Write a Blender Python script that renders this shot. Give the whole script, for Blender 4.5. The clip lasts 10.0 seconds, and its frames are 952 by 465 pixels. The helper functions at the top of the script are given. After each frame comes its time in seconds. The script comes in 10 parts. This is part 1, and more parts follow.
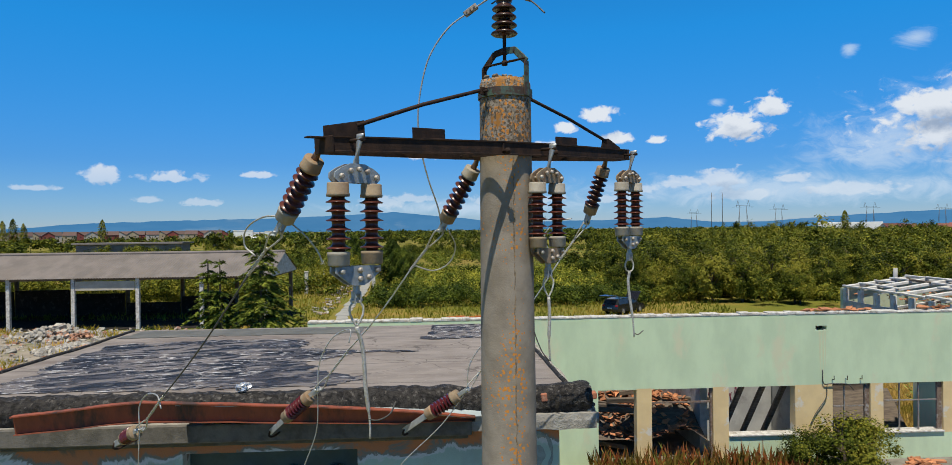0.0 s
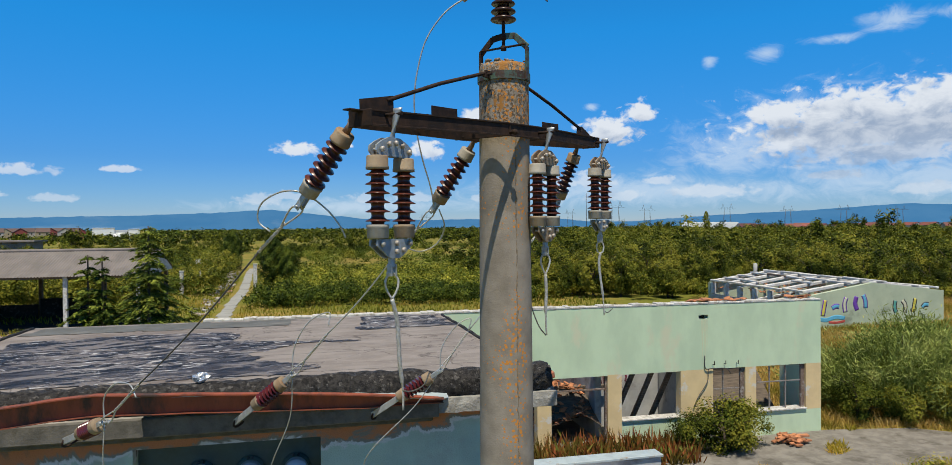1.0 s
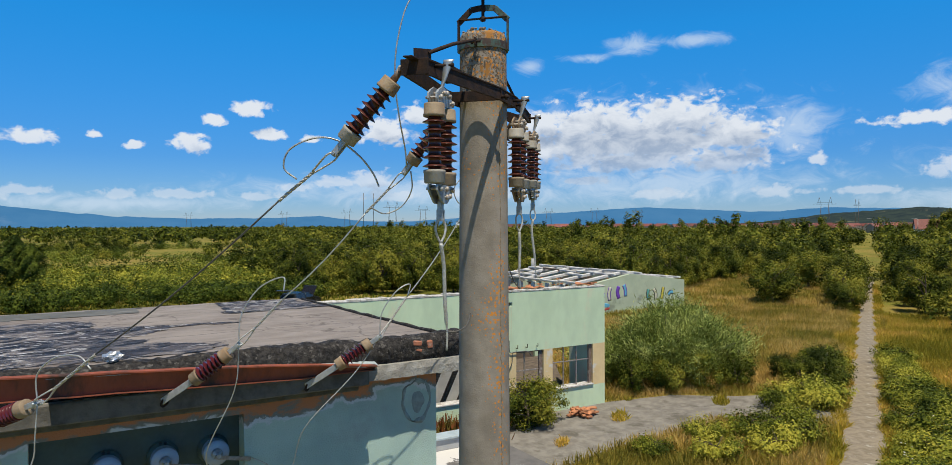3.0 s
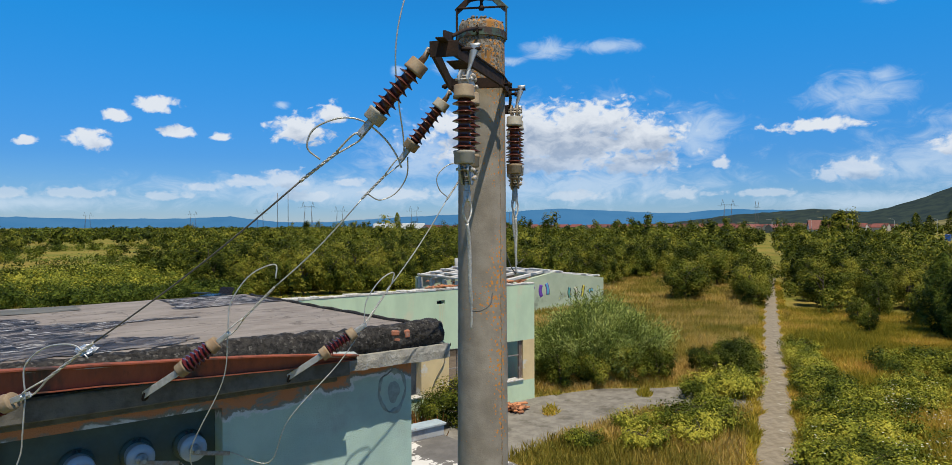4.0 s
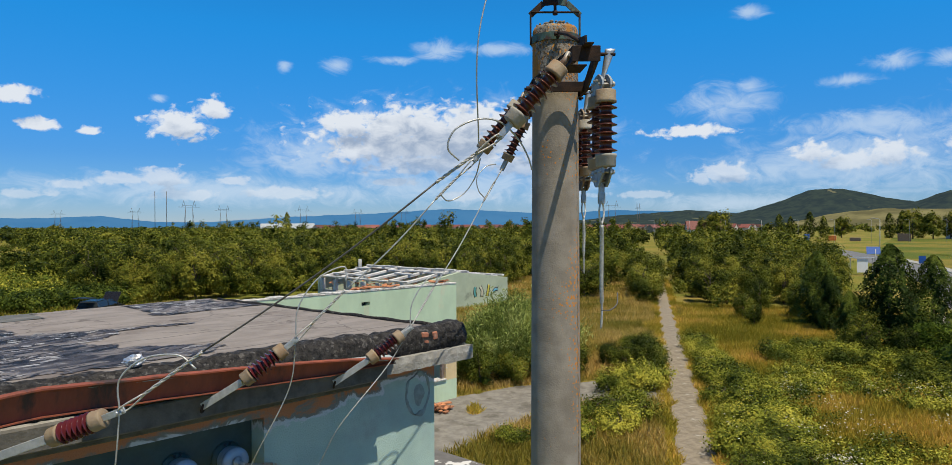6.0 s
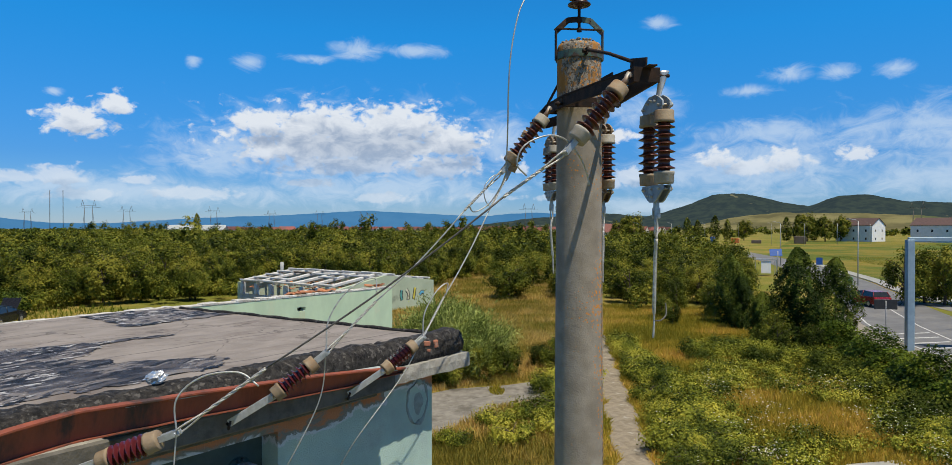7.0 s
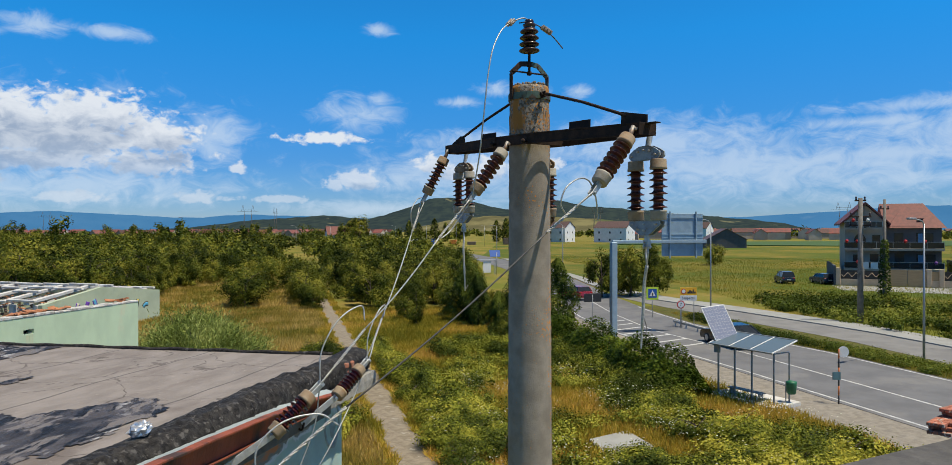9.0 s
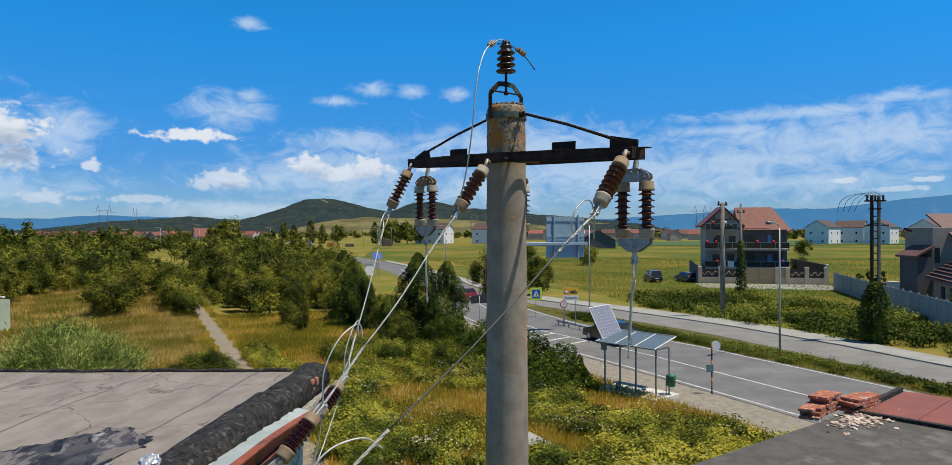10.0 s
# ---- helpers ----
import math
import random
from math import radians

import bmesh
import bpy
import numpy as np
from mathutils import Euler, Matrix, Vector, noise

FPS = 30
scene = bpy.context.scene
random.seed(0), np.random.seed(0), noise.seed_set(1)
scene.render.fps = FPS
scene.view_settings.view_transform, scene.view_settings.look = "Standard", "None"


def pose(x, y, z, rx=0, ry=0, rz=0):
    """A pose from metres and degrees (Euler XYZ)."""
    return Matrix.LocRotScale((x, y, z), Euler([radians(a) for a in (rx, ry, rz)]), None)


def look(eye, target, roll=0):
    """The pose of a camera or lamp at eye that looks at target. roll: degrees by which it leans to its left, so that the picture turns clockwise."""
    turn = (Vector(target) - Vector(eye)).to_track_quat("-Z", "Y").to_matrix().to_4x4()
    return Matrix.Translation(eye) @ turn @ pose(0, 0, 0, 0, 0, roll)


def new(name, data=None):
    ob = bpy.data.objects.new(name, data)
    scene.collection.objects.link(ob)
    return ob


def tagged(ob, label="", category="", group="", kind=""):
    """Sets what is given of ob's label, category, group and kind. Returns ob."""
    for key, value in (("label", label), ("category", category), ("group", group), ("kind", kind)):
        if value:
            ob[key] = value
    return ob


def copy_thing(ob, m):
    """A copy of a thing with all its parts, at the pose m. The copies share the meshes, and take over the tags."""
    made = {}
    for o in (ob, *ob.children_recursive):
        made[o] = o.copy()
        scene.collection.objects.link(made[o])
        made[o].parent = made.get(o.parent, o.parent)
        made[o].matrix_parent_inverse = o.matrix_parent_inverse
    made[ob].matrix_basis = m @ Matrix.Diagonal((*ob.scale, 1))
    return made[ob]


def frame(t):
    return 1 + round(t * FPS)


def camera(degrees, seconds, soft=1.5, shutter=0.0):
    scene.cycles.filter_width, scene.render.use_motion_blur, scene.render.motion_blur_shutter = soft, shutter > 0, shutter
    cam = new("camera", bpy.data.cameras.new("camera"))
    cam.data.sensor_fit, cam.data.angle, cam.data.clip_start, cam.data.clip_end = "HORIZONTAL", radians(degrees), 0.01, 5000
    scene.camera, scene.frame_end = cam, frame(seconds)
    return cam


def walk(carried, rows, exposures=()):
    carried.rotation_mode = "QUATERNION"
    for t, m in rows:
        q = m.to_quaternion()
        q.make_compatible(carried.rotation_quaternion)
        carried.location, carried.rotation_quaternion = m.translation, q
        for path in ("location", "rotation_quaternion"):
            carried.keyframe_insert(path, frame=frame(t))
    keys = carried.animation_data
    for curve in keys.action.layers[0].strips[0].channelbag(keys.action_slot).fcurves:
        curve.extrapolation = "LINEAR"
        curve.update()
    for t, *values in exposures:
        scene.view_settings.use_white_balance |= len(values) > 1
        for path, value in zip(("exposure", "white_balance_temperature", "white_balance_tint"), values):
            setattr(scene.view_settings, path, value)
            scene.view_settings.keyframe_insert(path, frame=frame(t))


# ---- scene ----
cam = camera(68.6, 10.0, soft=0.7)
PATH = [
    (0, (0.186, 0.255, 7.856), (0.065, 2.251, 7.845), -0.7),
    (0.5, (-0.192, 0.191, 7.807), (-0.144, 2.191, 7.791), -0.6),
    (1, (-0.577, 0.155, 7.739), (-0.36, 2.143, 7.721), -0.5),
    (1.5, (-0.935, 0.144, 7.673), (-0.558, 2.108, 7.652), -0.4),
    (2, (-1.293, 0.165, 7.603), (-0.758, 2.092, 7.581), -0.3),
    (2.5, (-1.629, 0.219, 7.533), (-0.945, 2.098, 7.51), -0.3),
    (3, (-1.955, 0.283, 7.473), (-1.128, 2.103, 7.451), -0.2),
    (4.5, (-2.737, 0.617, 7.345), (-1.628, 2.281, 7.325), -0.3),
    (5, (-2.997, 0.776, 7.343), (-1.826, 2.397, 7.323), -0.4),
    (5.5, (-3.276, 0.988, 7.351), (-2.05, 2.569, 7.33), -0.3),
    (7, (-4.19, 1.714, 7.444), (-2.732, 3.082, 7.429), 0.0),
    (7.5, (-4.504, 2.005, 7.464), (-2.935, 3.245, 7.453), 0.1),
    (8, (-4.813, 2.346, 7.512), (-3.128, 3.423, 7.503), 0.3),
    (8.5, (-5.123, 2.702, 7.569), (-3.335, 3.598, 7.559), 0.0),
    (9, (-5.419, 3.09, 7.625), (-3.547, 3.795, 7.616), -0.1),
    (9.5, (-5.644, 3.47, 7.694), (-3.715, 3.998, 7.685), -0.1),
    (10, (-5.765, 3.866, 7.742), (-3.799, 4.234, 7.736), -0.2),
]
walk(cam, [(t, look(eye, target, roll)) for t, eye, target, roll in PATH])

# ---- world, sun ----
SUN_AZ, SUN_EL = 185.0, 67.5        # degrees clockwise from +y, and above the horizon


def math_n(tree, op, a, b=None, clamp=False):
    n = tree.nodes.new("ShaderNodeMath")
    n.operation, n.use_clamp = op, clamp
    for i, x in enumerate((a, b)):
        if x is None:
            continue
        if isinstance(x, (int, float)):
            n.inputs[i].default_value = x
        else:
            tree.links.new(x, n.inputs[i])
    return n.outputs[0]


def smooth_n(tree, x, lo, hi):
    n = tree.nodes.new("ShaderNodeMapRange")
    n.interpolation_type = "SMOOTHSTEP"
    tree.links.new(x, n.inputs[0])
    n.inputs[1].default_value, n.inputs[2].default_value = lo, hi
    return n.outputs[0]


def vec_n(tree, op, a, b=None):
    n = tree.nodes.new("ShaderNodeVectorMath")
    n.operation = op
    for i, x in enumerate((a, b)):
        if x is None:
            continue
        if isinstance(x, tuple):
            n.inputs[i].default_value = x
        else:
            tree.links.new(x, n.inputs[i])
    return n


# fair-weather cumulus: azimuth, elevation, half width, half height in degrees
CUMULUS = [
    (-35.8, 3.2, 1.6, 0.3), (-31.6, 4.1, 1.5, 0.9), (-28.6, 2.4, 1.2, 0.4), (-27.1, 4.1, 2.5, 0.6), (-24.8, 2.2, 1.9, 0.4), (-20.6, 4.4, 1.6, 0.4),
    (-11.0, 2.1, 2.0, 0.6), (-8.6, 2.5, 2.2, 0.5), (-8.2, 6.2, 1.8, 0.8), (-4.1, 6.6, 0.6, 0.4), (-2.8, 2.3, 1.4, 0.7), (-1.6, 5.9, 0.9, 0.5),
    (1.6, 2.4, 2.8, 0.6), (2.3, 6.1, 1.5, 1.2), (3.9, 7.9, 1.1, 0.7), (6.6, 8.9, 1.9, 0.8), (7.1, 2.3, 2.1, 0.5), (8.1, 7.0, 1.5, 0.7),
    (10.1, 3.0, 1.6, 0.5), (11.1, 6.8, 1.0, 0.5), (13.1, 3.4, 1.8, 0.7), (16.0, 3.6, 2.1, 1.0), (17.2, 7.4, 2.7, 1.7), (17.3, 2.3, 3.0, 0.7),
    (19.7, 8.8, 1.3, 1.2), (21.2, 3.5, 1.7, 0.5), (24.9, 2.5, 3.5, 0.7), (29.9, 8.0, 2.9, 1.4), (30.7, 6.0, 3.6, 1.4), (33.5, 3.5, 2.1, 0.5),
    (36.5, 6.6, 11.5, 3.6), (34.5, 7.8, 7.0, 2.2), (36.8, 5.0, 7.7, 1.4), (39.5, 2.3, 2.7, 0.6), (40.3, 8.2, 5.2, 2.1), (44.2, 4.9, 3.7, 1.5), (44.6, 6.8, 3.7, 2.0),
    (47.6, 2.4, 2.7, 0.7), (50.6, 4.7, 0.8, 0.7), (53.9, 2.4, 2.6, 0.5), (57.0, 7.2, 3.4, 0.7), (57.9, 3.6, 1.1, 0.8), (59.7, 3.9, 2.6, 1.1),
    (65.9, 5.2, 1.8, 1.2), (68.4, 4.4, 2.5, 0.9), (70.5, 4.9, 2.4, 1.3), (75.4, 5.3, 1.3, 0.8), (107.2, 3.5, 1.2, 0.3), (110.6, 2.8, 2.2, 0.3), (112.2, 3.4, 1.2, 0.3),
]
# thin high cloud
CIRRUS = [
    (20.0, 2.8, 18.0, 1.3), (37.0, 6.3, 14.0, 4.0), (69.0, 4.6, 10.0, 3.0), (-2.8, 1.7, 12.6, 0.7), (15.6, 9.5, 0.7, 0.3), (24.8, 12.4, 0.6, 0.5), (26.3, 5.5, 4.9, 2.1), (28.9, 12.7, 1.4, 0.7), (33.5, 13.2, 2.1, 0.4),
    (37.2, 14.0, 2.4, 0.9), (41.9, 14.1, 3.1, 0.6), (39.9, 3.2, 13.1, 1.9), (48.7, 7.1, 3.4, 2.3), (59.7, 9.3, 3.6, 1.7), (61.5, 10.4, 1.4, 0.7),
    (61.4, 15.8, 1.4, 0.5), (61.6, 1.7, 10.0, 0.8), (65.4, 4.1, 9.0, 2.0), (68.2, 10.3, 2.2, 0.5), (69.9, 7.1, 7.0, 1.2), (71.0, 11.3, 1.7, 0.7),
    (74.2, 11.2, 1.4, 0.6), (77.7, 11.0, 1.3, 0.6), (79.8, 7.2, 8.5, 1.1), (79.9, 3.4, 8.5, 1.7), (99.3, 7.6, 6.6, 0.6), (104.8, 8.6, 10.5, 0.7),
    (110.6, 9.2, 4.4, 0.6), (101.5, 5.3, 12.7, 1.1), (103.6, 3.5, 10.7, 1.1), (84.0, 6.6, 14.0, 2.6), (92.0, 4.6, 22.0, 3.0), (108.0, 6.4, 18.0, 2.6),
]


def sky_world():
    world = bpy.data.worlds.new("world")
    scene.world = world
    world.use_nodes = True
    t = world.node_tree
    t.nodes.clear()
    out = t.nodes.new("ShaderNodeOutputWorld")
    bg = t.nodes.new("ShaderNodeBackground")
    bg.inputs[1].default_value = 0.11
    sky = t.nodes.new("ShaderNodeTexSky")
    sky.sky_type, sky.sun_disc = "NISHITA", False
    sky.sun_elevation, sky.sun_rotation = radians(SUN_EL), radians(SUN_AZ)
    sky.altitude, sky.air_density, sky.dust_density, sky.ozone_density = 550, 1.0, 0.0, 6.0
    # deepen the blue as a phone camera shows it
    co = t.nodes.new("ShaderNodeTexCoord")
    sep = t.nodes.new("ShaderNodeSeparateXYZ")
    t.links.new(co.outputs["Generated"], sep.inputs[0])
    x, y, z = sep.outputs
    az = math_n(t, "MULTIPLY", math_n(t, "ARCTAN2", x, y), 180 / math.pi)
    el = math_n(t, "MULTIPLY", math_n(t, "ARCSINE", z), 180 / math.pi)
    # the camera's saturated blue: red is held back towards the horizon
    tint = t.nodes.new("ShaderNodeValToRGB")
    cr = tint.color_ramp
    cr.elements[0].position, cr.elements[0].color = 0.0, (0.48, 0.59, 0.83, 1)
    cr.elements[1].position, cr.elements[1].color = 1.0, (0.42, 0.34, 0.31, 1)
    for at, c in ((0.06, (0.25, 0.60, 0.98, 1)), (0.17, (0.12, 0.96, 1.40, 1)), (0.27, (0.13, 0.98, 1.40, 1)), (0.42, (0.34, 0.40, 0.44, 1))):
        cr.elements.new(at).color = c
    t.links.new(math_n(t, "DIVIDE", el, 90.0, True), tint.inputs[0])
    hue = t.nodes.new("ShaderNodeMix")
    hue.data_type, hue.blend_type = "RGBA", "MULTIPLY"
    hue.inputs[0].default_value = 1.0
    t.links.new(sky.outputs[0], hue.inputs[6]), t.links.new(tint.outputs[0], hue.inputs[7])
    both = t.nodes.new("ShaderNodeCombineXYZ")
    t.links.new(az, both.inputs[0]), t.links.new(el, both.inputs[1])
    ang = both.outputs[0]

    def field(where, blobs, base):
        """One inside a cloud, falling to nought at its edge; base above one flattens the underside."""
        best = None
        for a, e, rx, ry in blobs:
            n = vec_n(t, "MULTIPLY_ADD", where, (1 / rx, 1 / ry, 0))
            n.inputs[2].default_value = (-a / rx, -e / ry, 0)
            d = n.outputs[0]
            if base > 1:
                under = vec_n(t, "MULTIPLY", d, (-1, -base, 0)).outputs[0]
                d = vec_n(t, "MAXIMUM", d, under).outputs[0]
            d = vec_n(t, "LENGTH", d).outputs["Value"]
            best = d if best is None else math_n(t, "MINIMUM", best, d)
        return math_n(t, "SUBTRACT", 1.0, best)

    def grain(where, scale, stretch, detail, rough, warp=0.0):
        v = vec_n(t, "MULTIPLY", where, (scale, scale * stretch, 0)).outputs[0]
        n = t.nodes.new("ShaderNodeTexNoise")
        n.inputs["Scale"].default_value, n.inputs["Detail"].default_value = 1.0, detail
        n.inputs["Roughness"].default_value, n.inputs["Distortion"].default_value = rough, warp
        t.links.new(v, n.inputs["Vector"])
        return n.outputs[0]

    def puffs(where, scale):
        v = t.nodes.new("ShaderNodeTexVoronoi")
        v.feature = "SMOOTH_F1"
        v.inputs["Scale"].default_value, v.inputs["Smoothness"].default_value = scale, 0.3
        t.links.new(vec_n(t, "MULTIPLY", where, (1, 1.35, 0)).outputs[0], v.inputs["Vector"])
        return v.outputs["Distance"]

    def heap(shift, base, scale, detail, amount):
        """Cloud depth: the clouds' outlines broken up by billows and fine curls."""
        w = vec_n(t, "ADD", ang, shift).outputs[0]
        curl = math_n(t, "MULTIPLY", math_n(t, "SUBTRACT", grain(w, scale, 1.4, detail, 0.58, 0.35), 0.5), amount)
        depth = math_n(t, "ADD", field(w, CUMULUS, base), curl)
        if detail > 5:
            bil = math_n(t, "ADD", math_n(t, "MULTIPLY", puffs(w, 0.7), -0.36), math_n(t, "MULTIPLY", puffs(w, 1.8), -0.26))
            depth = math_n(t, "ADD", depth, math_n(t, "ADD", bil, 0.30))
        return depth

    cum = heap((0.0, 0.0, 0.0), 1.5, 0.95, 10, 2.0)
    above = heap((-0.3, 1.1, 0.0), 1.0, 0.42, 5, 1.9)
    lowness = smooth_n(t, el, 2.2, 7.0)
    cum_mask = math_n(t, "MULTIPLY", smooth_n(t, cum, -0.02, 0.48), math_n(t, "ADD", math_n(t, "MULTIPLY", lowness, 0.52), 0.44))
    cum_body = smooth_n(t, above, 0.0, 0.75)
    wisp = grain(ang, 0.42, 1.7, 10, 0.64, 0.9)
    cir = math_n(t, "ADD", field(ang, CIRRUS, 1.0), math_n(t, "MULTIPLY", math_n(t, "SUBTRACT", wisp, 0.5), 2.3))
    cir_mask = math_n(t, "MULTIPLY", smooth_n(t, cir, -0.20, 1.10), 0.64)
    # body shading of the cumulus: bright tops, greyer folds and bases
    fold = grain(ang, 0.55, 1.7, 7, 0.58, 0.4)
    shade = t.nodes.new("ShaderNodeMix")
    shade.data_type = "RGBA"
    shade.inputs[6].default_value, shade.inputs[7].default_value = (7.0, 7.4, 7.9, 1), (2.9, 3.7, 5.0, 1)
    dark = math_n(t, "MULTIPLY", cum_body, math_n(t, "ADD", math_n(t, "MULTIPLY", smooth_n(t, fold, 0.35, 0.65), 0.55), 0.45))
    t.links.new(dark, shade.inputs[0])
    m1 = t.nodes.new("ShaderNodeMix")
    m1.data_type = "RGBA"
    m1.inputs[7].default_value = (5.6, 6.7, 7.9, 1)
    t.links.new(cir_mask, m1.inputs[0]), t.links.new(hue.outputs[2], m1.inputs[6])
    m2 = t.nodes.new("ShaderNodeMix")
    m2.data_type = "RGBA"
    t.links.new(cum_mask, m2.inputs[0]), t.links.new(m1.outputs[2], m2.inputs[6]), t.links.new(shade.outputs[2], m2.inputs[7])
    t.links.new(m2.outputs[2], bg.inputs[0])
    t.links.new(bg.outputs[0], out.inputs[0])


sky_world()
sun = new("sun", bpy.data.lights.new("sun", "SUN"))
sun.data.energy, sun.data.angle, sun.data.color = 5.0, radians(0.53), (1.0, 0.92, 0.755)
sa, se = radians(SUN_AZ), radians(SUN_EL)
sun.matrix_world = look((0, 0, 60), (-math.sin(sa) * math.cos(se), -math.cos(sa) * math.cos(se), 60 - math.sin(se)))
scene.view_settings.exposure = 0.0

# ---- materials ----
def mat(name, c1, c2=None, scale=4.0, rough=0.8, metal=0.0, bump=0.15, bscale=40.0, c3=None, s3=1.2, lo3=0.52, hi3=0.66,
        coat=0.0, rand=0.0, island=0.0, stretch=(1, 1, 1), detail=6, lo=0.35, hi=0.65, bdist=0.01, spec=0.5):
    """Noise mixes c1 and c2; a second, larger noise lays patches of c3 over them; fine noise gives relief."""
    m = bpy.data.materials.new(name)
    m.use_nodes = True
    t = m.node_tree
    b = t.nodes["Principled BSDF"]
    b.inputs["Metallic"].default_value = metal
    b.inputs["Coat Weight"].default_value = coat
    b.inputs["Specular IOR Level"].default_value = spec
    co = t.nodes.new("ShaderNodeTexCoord")
    mp = t.nodes.new("ShaderNodeMapping")
    mp.inputs["Scale"].default_value = stretch
    t.links.new(co.outputs["Object"], mp.inputs[0])

    def noise_n(sc, det=detail, rg=0.6):
        n = t.nodes.new("ShaderNodeTexNoise")
        n.inputs["Scale"].default_value, n.inputs["Detail"].default_value, n.inputs["Roughness"].default_value = sc, det, rg
        t.links.new(mp.outputs[0], n.inputs["Vector"])
        return n.outputs[0]

    def mix(f, a, bcol):
        n = t.nodes.new("ShaderNodeMix")
        n.data_type = "RGBA"
        t.links.new(f, n.inputs[0])
        for i, c in ((6, a), (7, bcol)):
            if isinstance(c, tuple):
                n.inputs[i].default_value = (*c, 1)
            else:
                t.links.new(c, n.inputs[i])
        return n.outputs[2]

    n1 = noise_n(scale)
    col = mix(smooth_n(t, n1, lo, hi), c1, c2 or tuple(x * 0.75 for x in c1))
    fine = noise_n(bscale, 4)
    if c3:
        col = mix(smooth_n(t, noise_n(s3, 8, 0.65), lo3, hi3), col, c3)
    if rand or island:
        h = t.nodes.new("ShaderNodeHueSaturation")
        v = None
        if rand:
            oi = t.nodes.new("ShaderNodeObjectInfo")
            v = math_n(t, "MULTIPLY", math_n(t, "SUBTRACT", oi.outputs["Random"], 0.5), rand)
        if island:
            g = t.nodes.new("ShaderNodeNewGeometry")
            w = math_n(t, "MULTIPLY", math_n(t, "SUBTRACT", g.outputs["Random Per Island"], 0.5), island)
            v = w if v is None else math_n(t, "ADD", v, w)
        t.links.new(math_n(t, "ADD", v, 1.0), h.inputs["Value"])
        t.links.new(col, h.inputs["Color"])
        col = h.outputs[0]
    t.links.new(col, b.inputs["Base Color"])
    r = math_n(t, "ADD", math_n(t, "MULTIPLY", math_n(t, "SUBTRACT", fine, 0.5), 0.25), rough, clamp=True)
    t.links.new(r, b.inputs["Roughness"])
    if bump:
        bp = t.nodes.new("ShaderNodeBump")
        bp.inputs["Strength"].default_value, bp.inputs["Distance"].default_value = bump, bdist
        t.links.new(math_n(t, "ADD", fine, math_n(t, "MULTIPLY", n1, 0.7)), bp.inputs["Height"])
        t.links.new(bp.outputs[0], b.inputs["Normal"])
    return m


def leaf_mat(name, dark, light, tip=None, scale=0.35, through_light=0.17, rough=0.55, rand=0.5, world=True):
    """Leaves: hue from a broad noise over the place, shifted leaf by leaf, with some light shining through."""
    m = bpy.data.materials.new(name)
    m.use_nodes = True
    t = m.node_tree
    b = t.nodes["Principled BSDF"]
    out = t.nodes["Material Output"]
    g = t.nodes.new("ShaderNodeNewGeometry")
    n = t.nodes.new("ShaderNodeTexNoise")
    n.inputs["Scale"].default_value, n.inputs["Detail"].default_value = scale, 4
    t.links.new(g.outputs["Position"], n.inputs["Vector"])
    f = math_n(t, "ADD", smooth_n(t, n.outputs[0], 0.35, 0.65), math_n(t, "MULTIPLY", math_n(t, "SUBTRACT", g.outputs["Random Per Island"], 0.5), 0.60))
    oi = t.nodes.new("ShaderNodeObjectInfo")
    f = math_n(t, "ADD", f, math_n(t, "MULTIPLY", math_n(t, "SUBTRACT", oi.outputs["Random"], 0.5), rand), clamp=True)
    ramp = t.nodes.new("ShaderNodeValToRGB")
    ramp.color_ramp.elements[0].color, ramp.color_ramp.elements[1].color = (*dark, 1), (*(tip or light), 1)
    if tip:
        e = ramp.color_ramp.elements.new(0.62)
        e.color = (*light, 1)
    t.links.new(f, ramp.inputs[0])
    t.links.new(ramp.outputs[0], b.inputs["Base Color"])
    b.inputs["Roughness"].default_value, b.inputs["Specular IOR Level"].default_value = rough, 0.06
    tr = t.nodes.new("ShaderNodeBsdfTranslucent")
    t.links.new(ramp.outputs[0], tr.inputs[0])
    ms = t.nodes.new("ShaderNodeMixShader")
    ms.inputs[0].default_value = through_light
    t.links.new(b.outputs[0], ms.inputs[1]), t.links.new(tr.outputs[0], ms.inputs[2])
    t.links.new(ms.outputs[0], out.inputs[0])
    return m


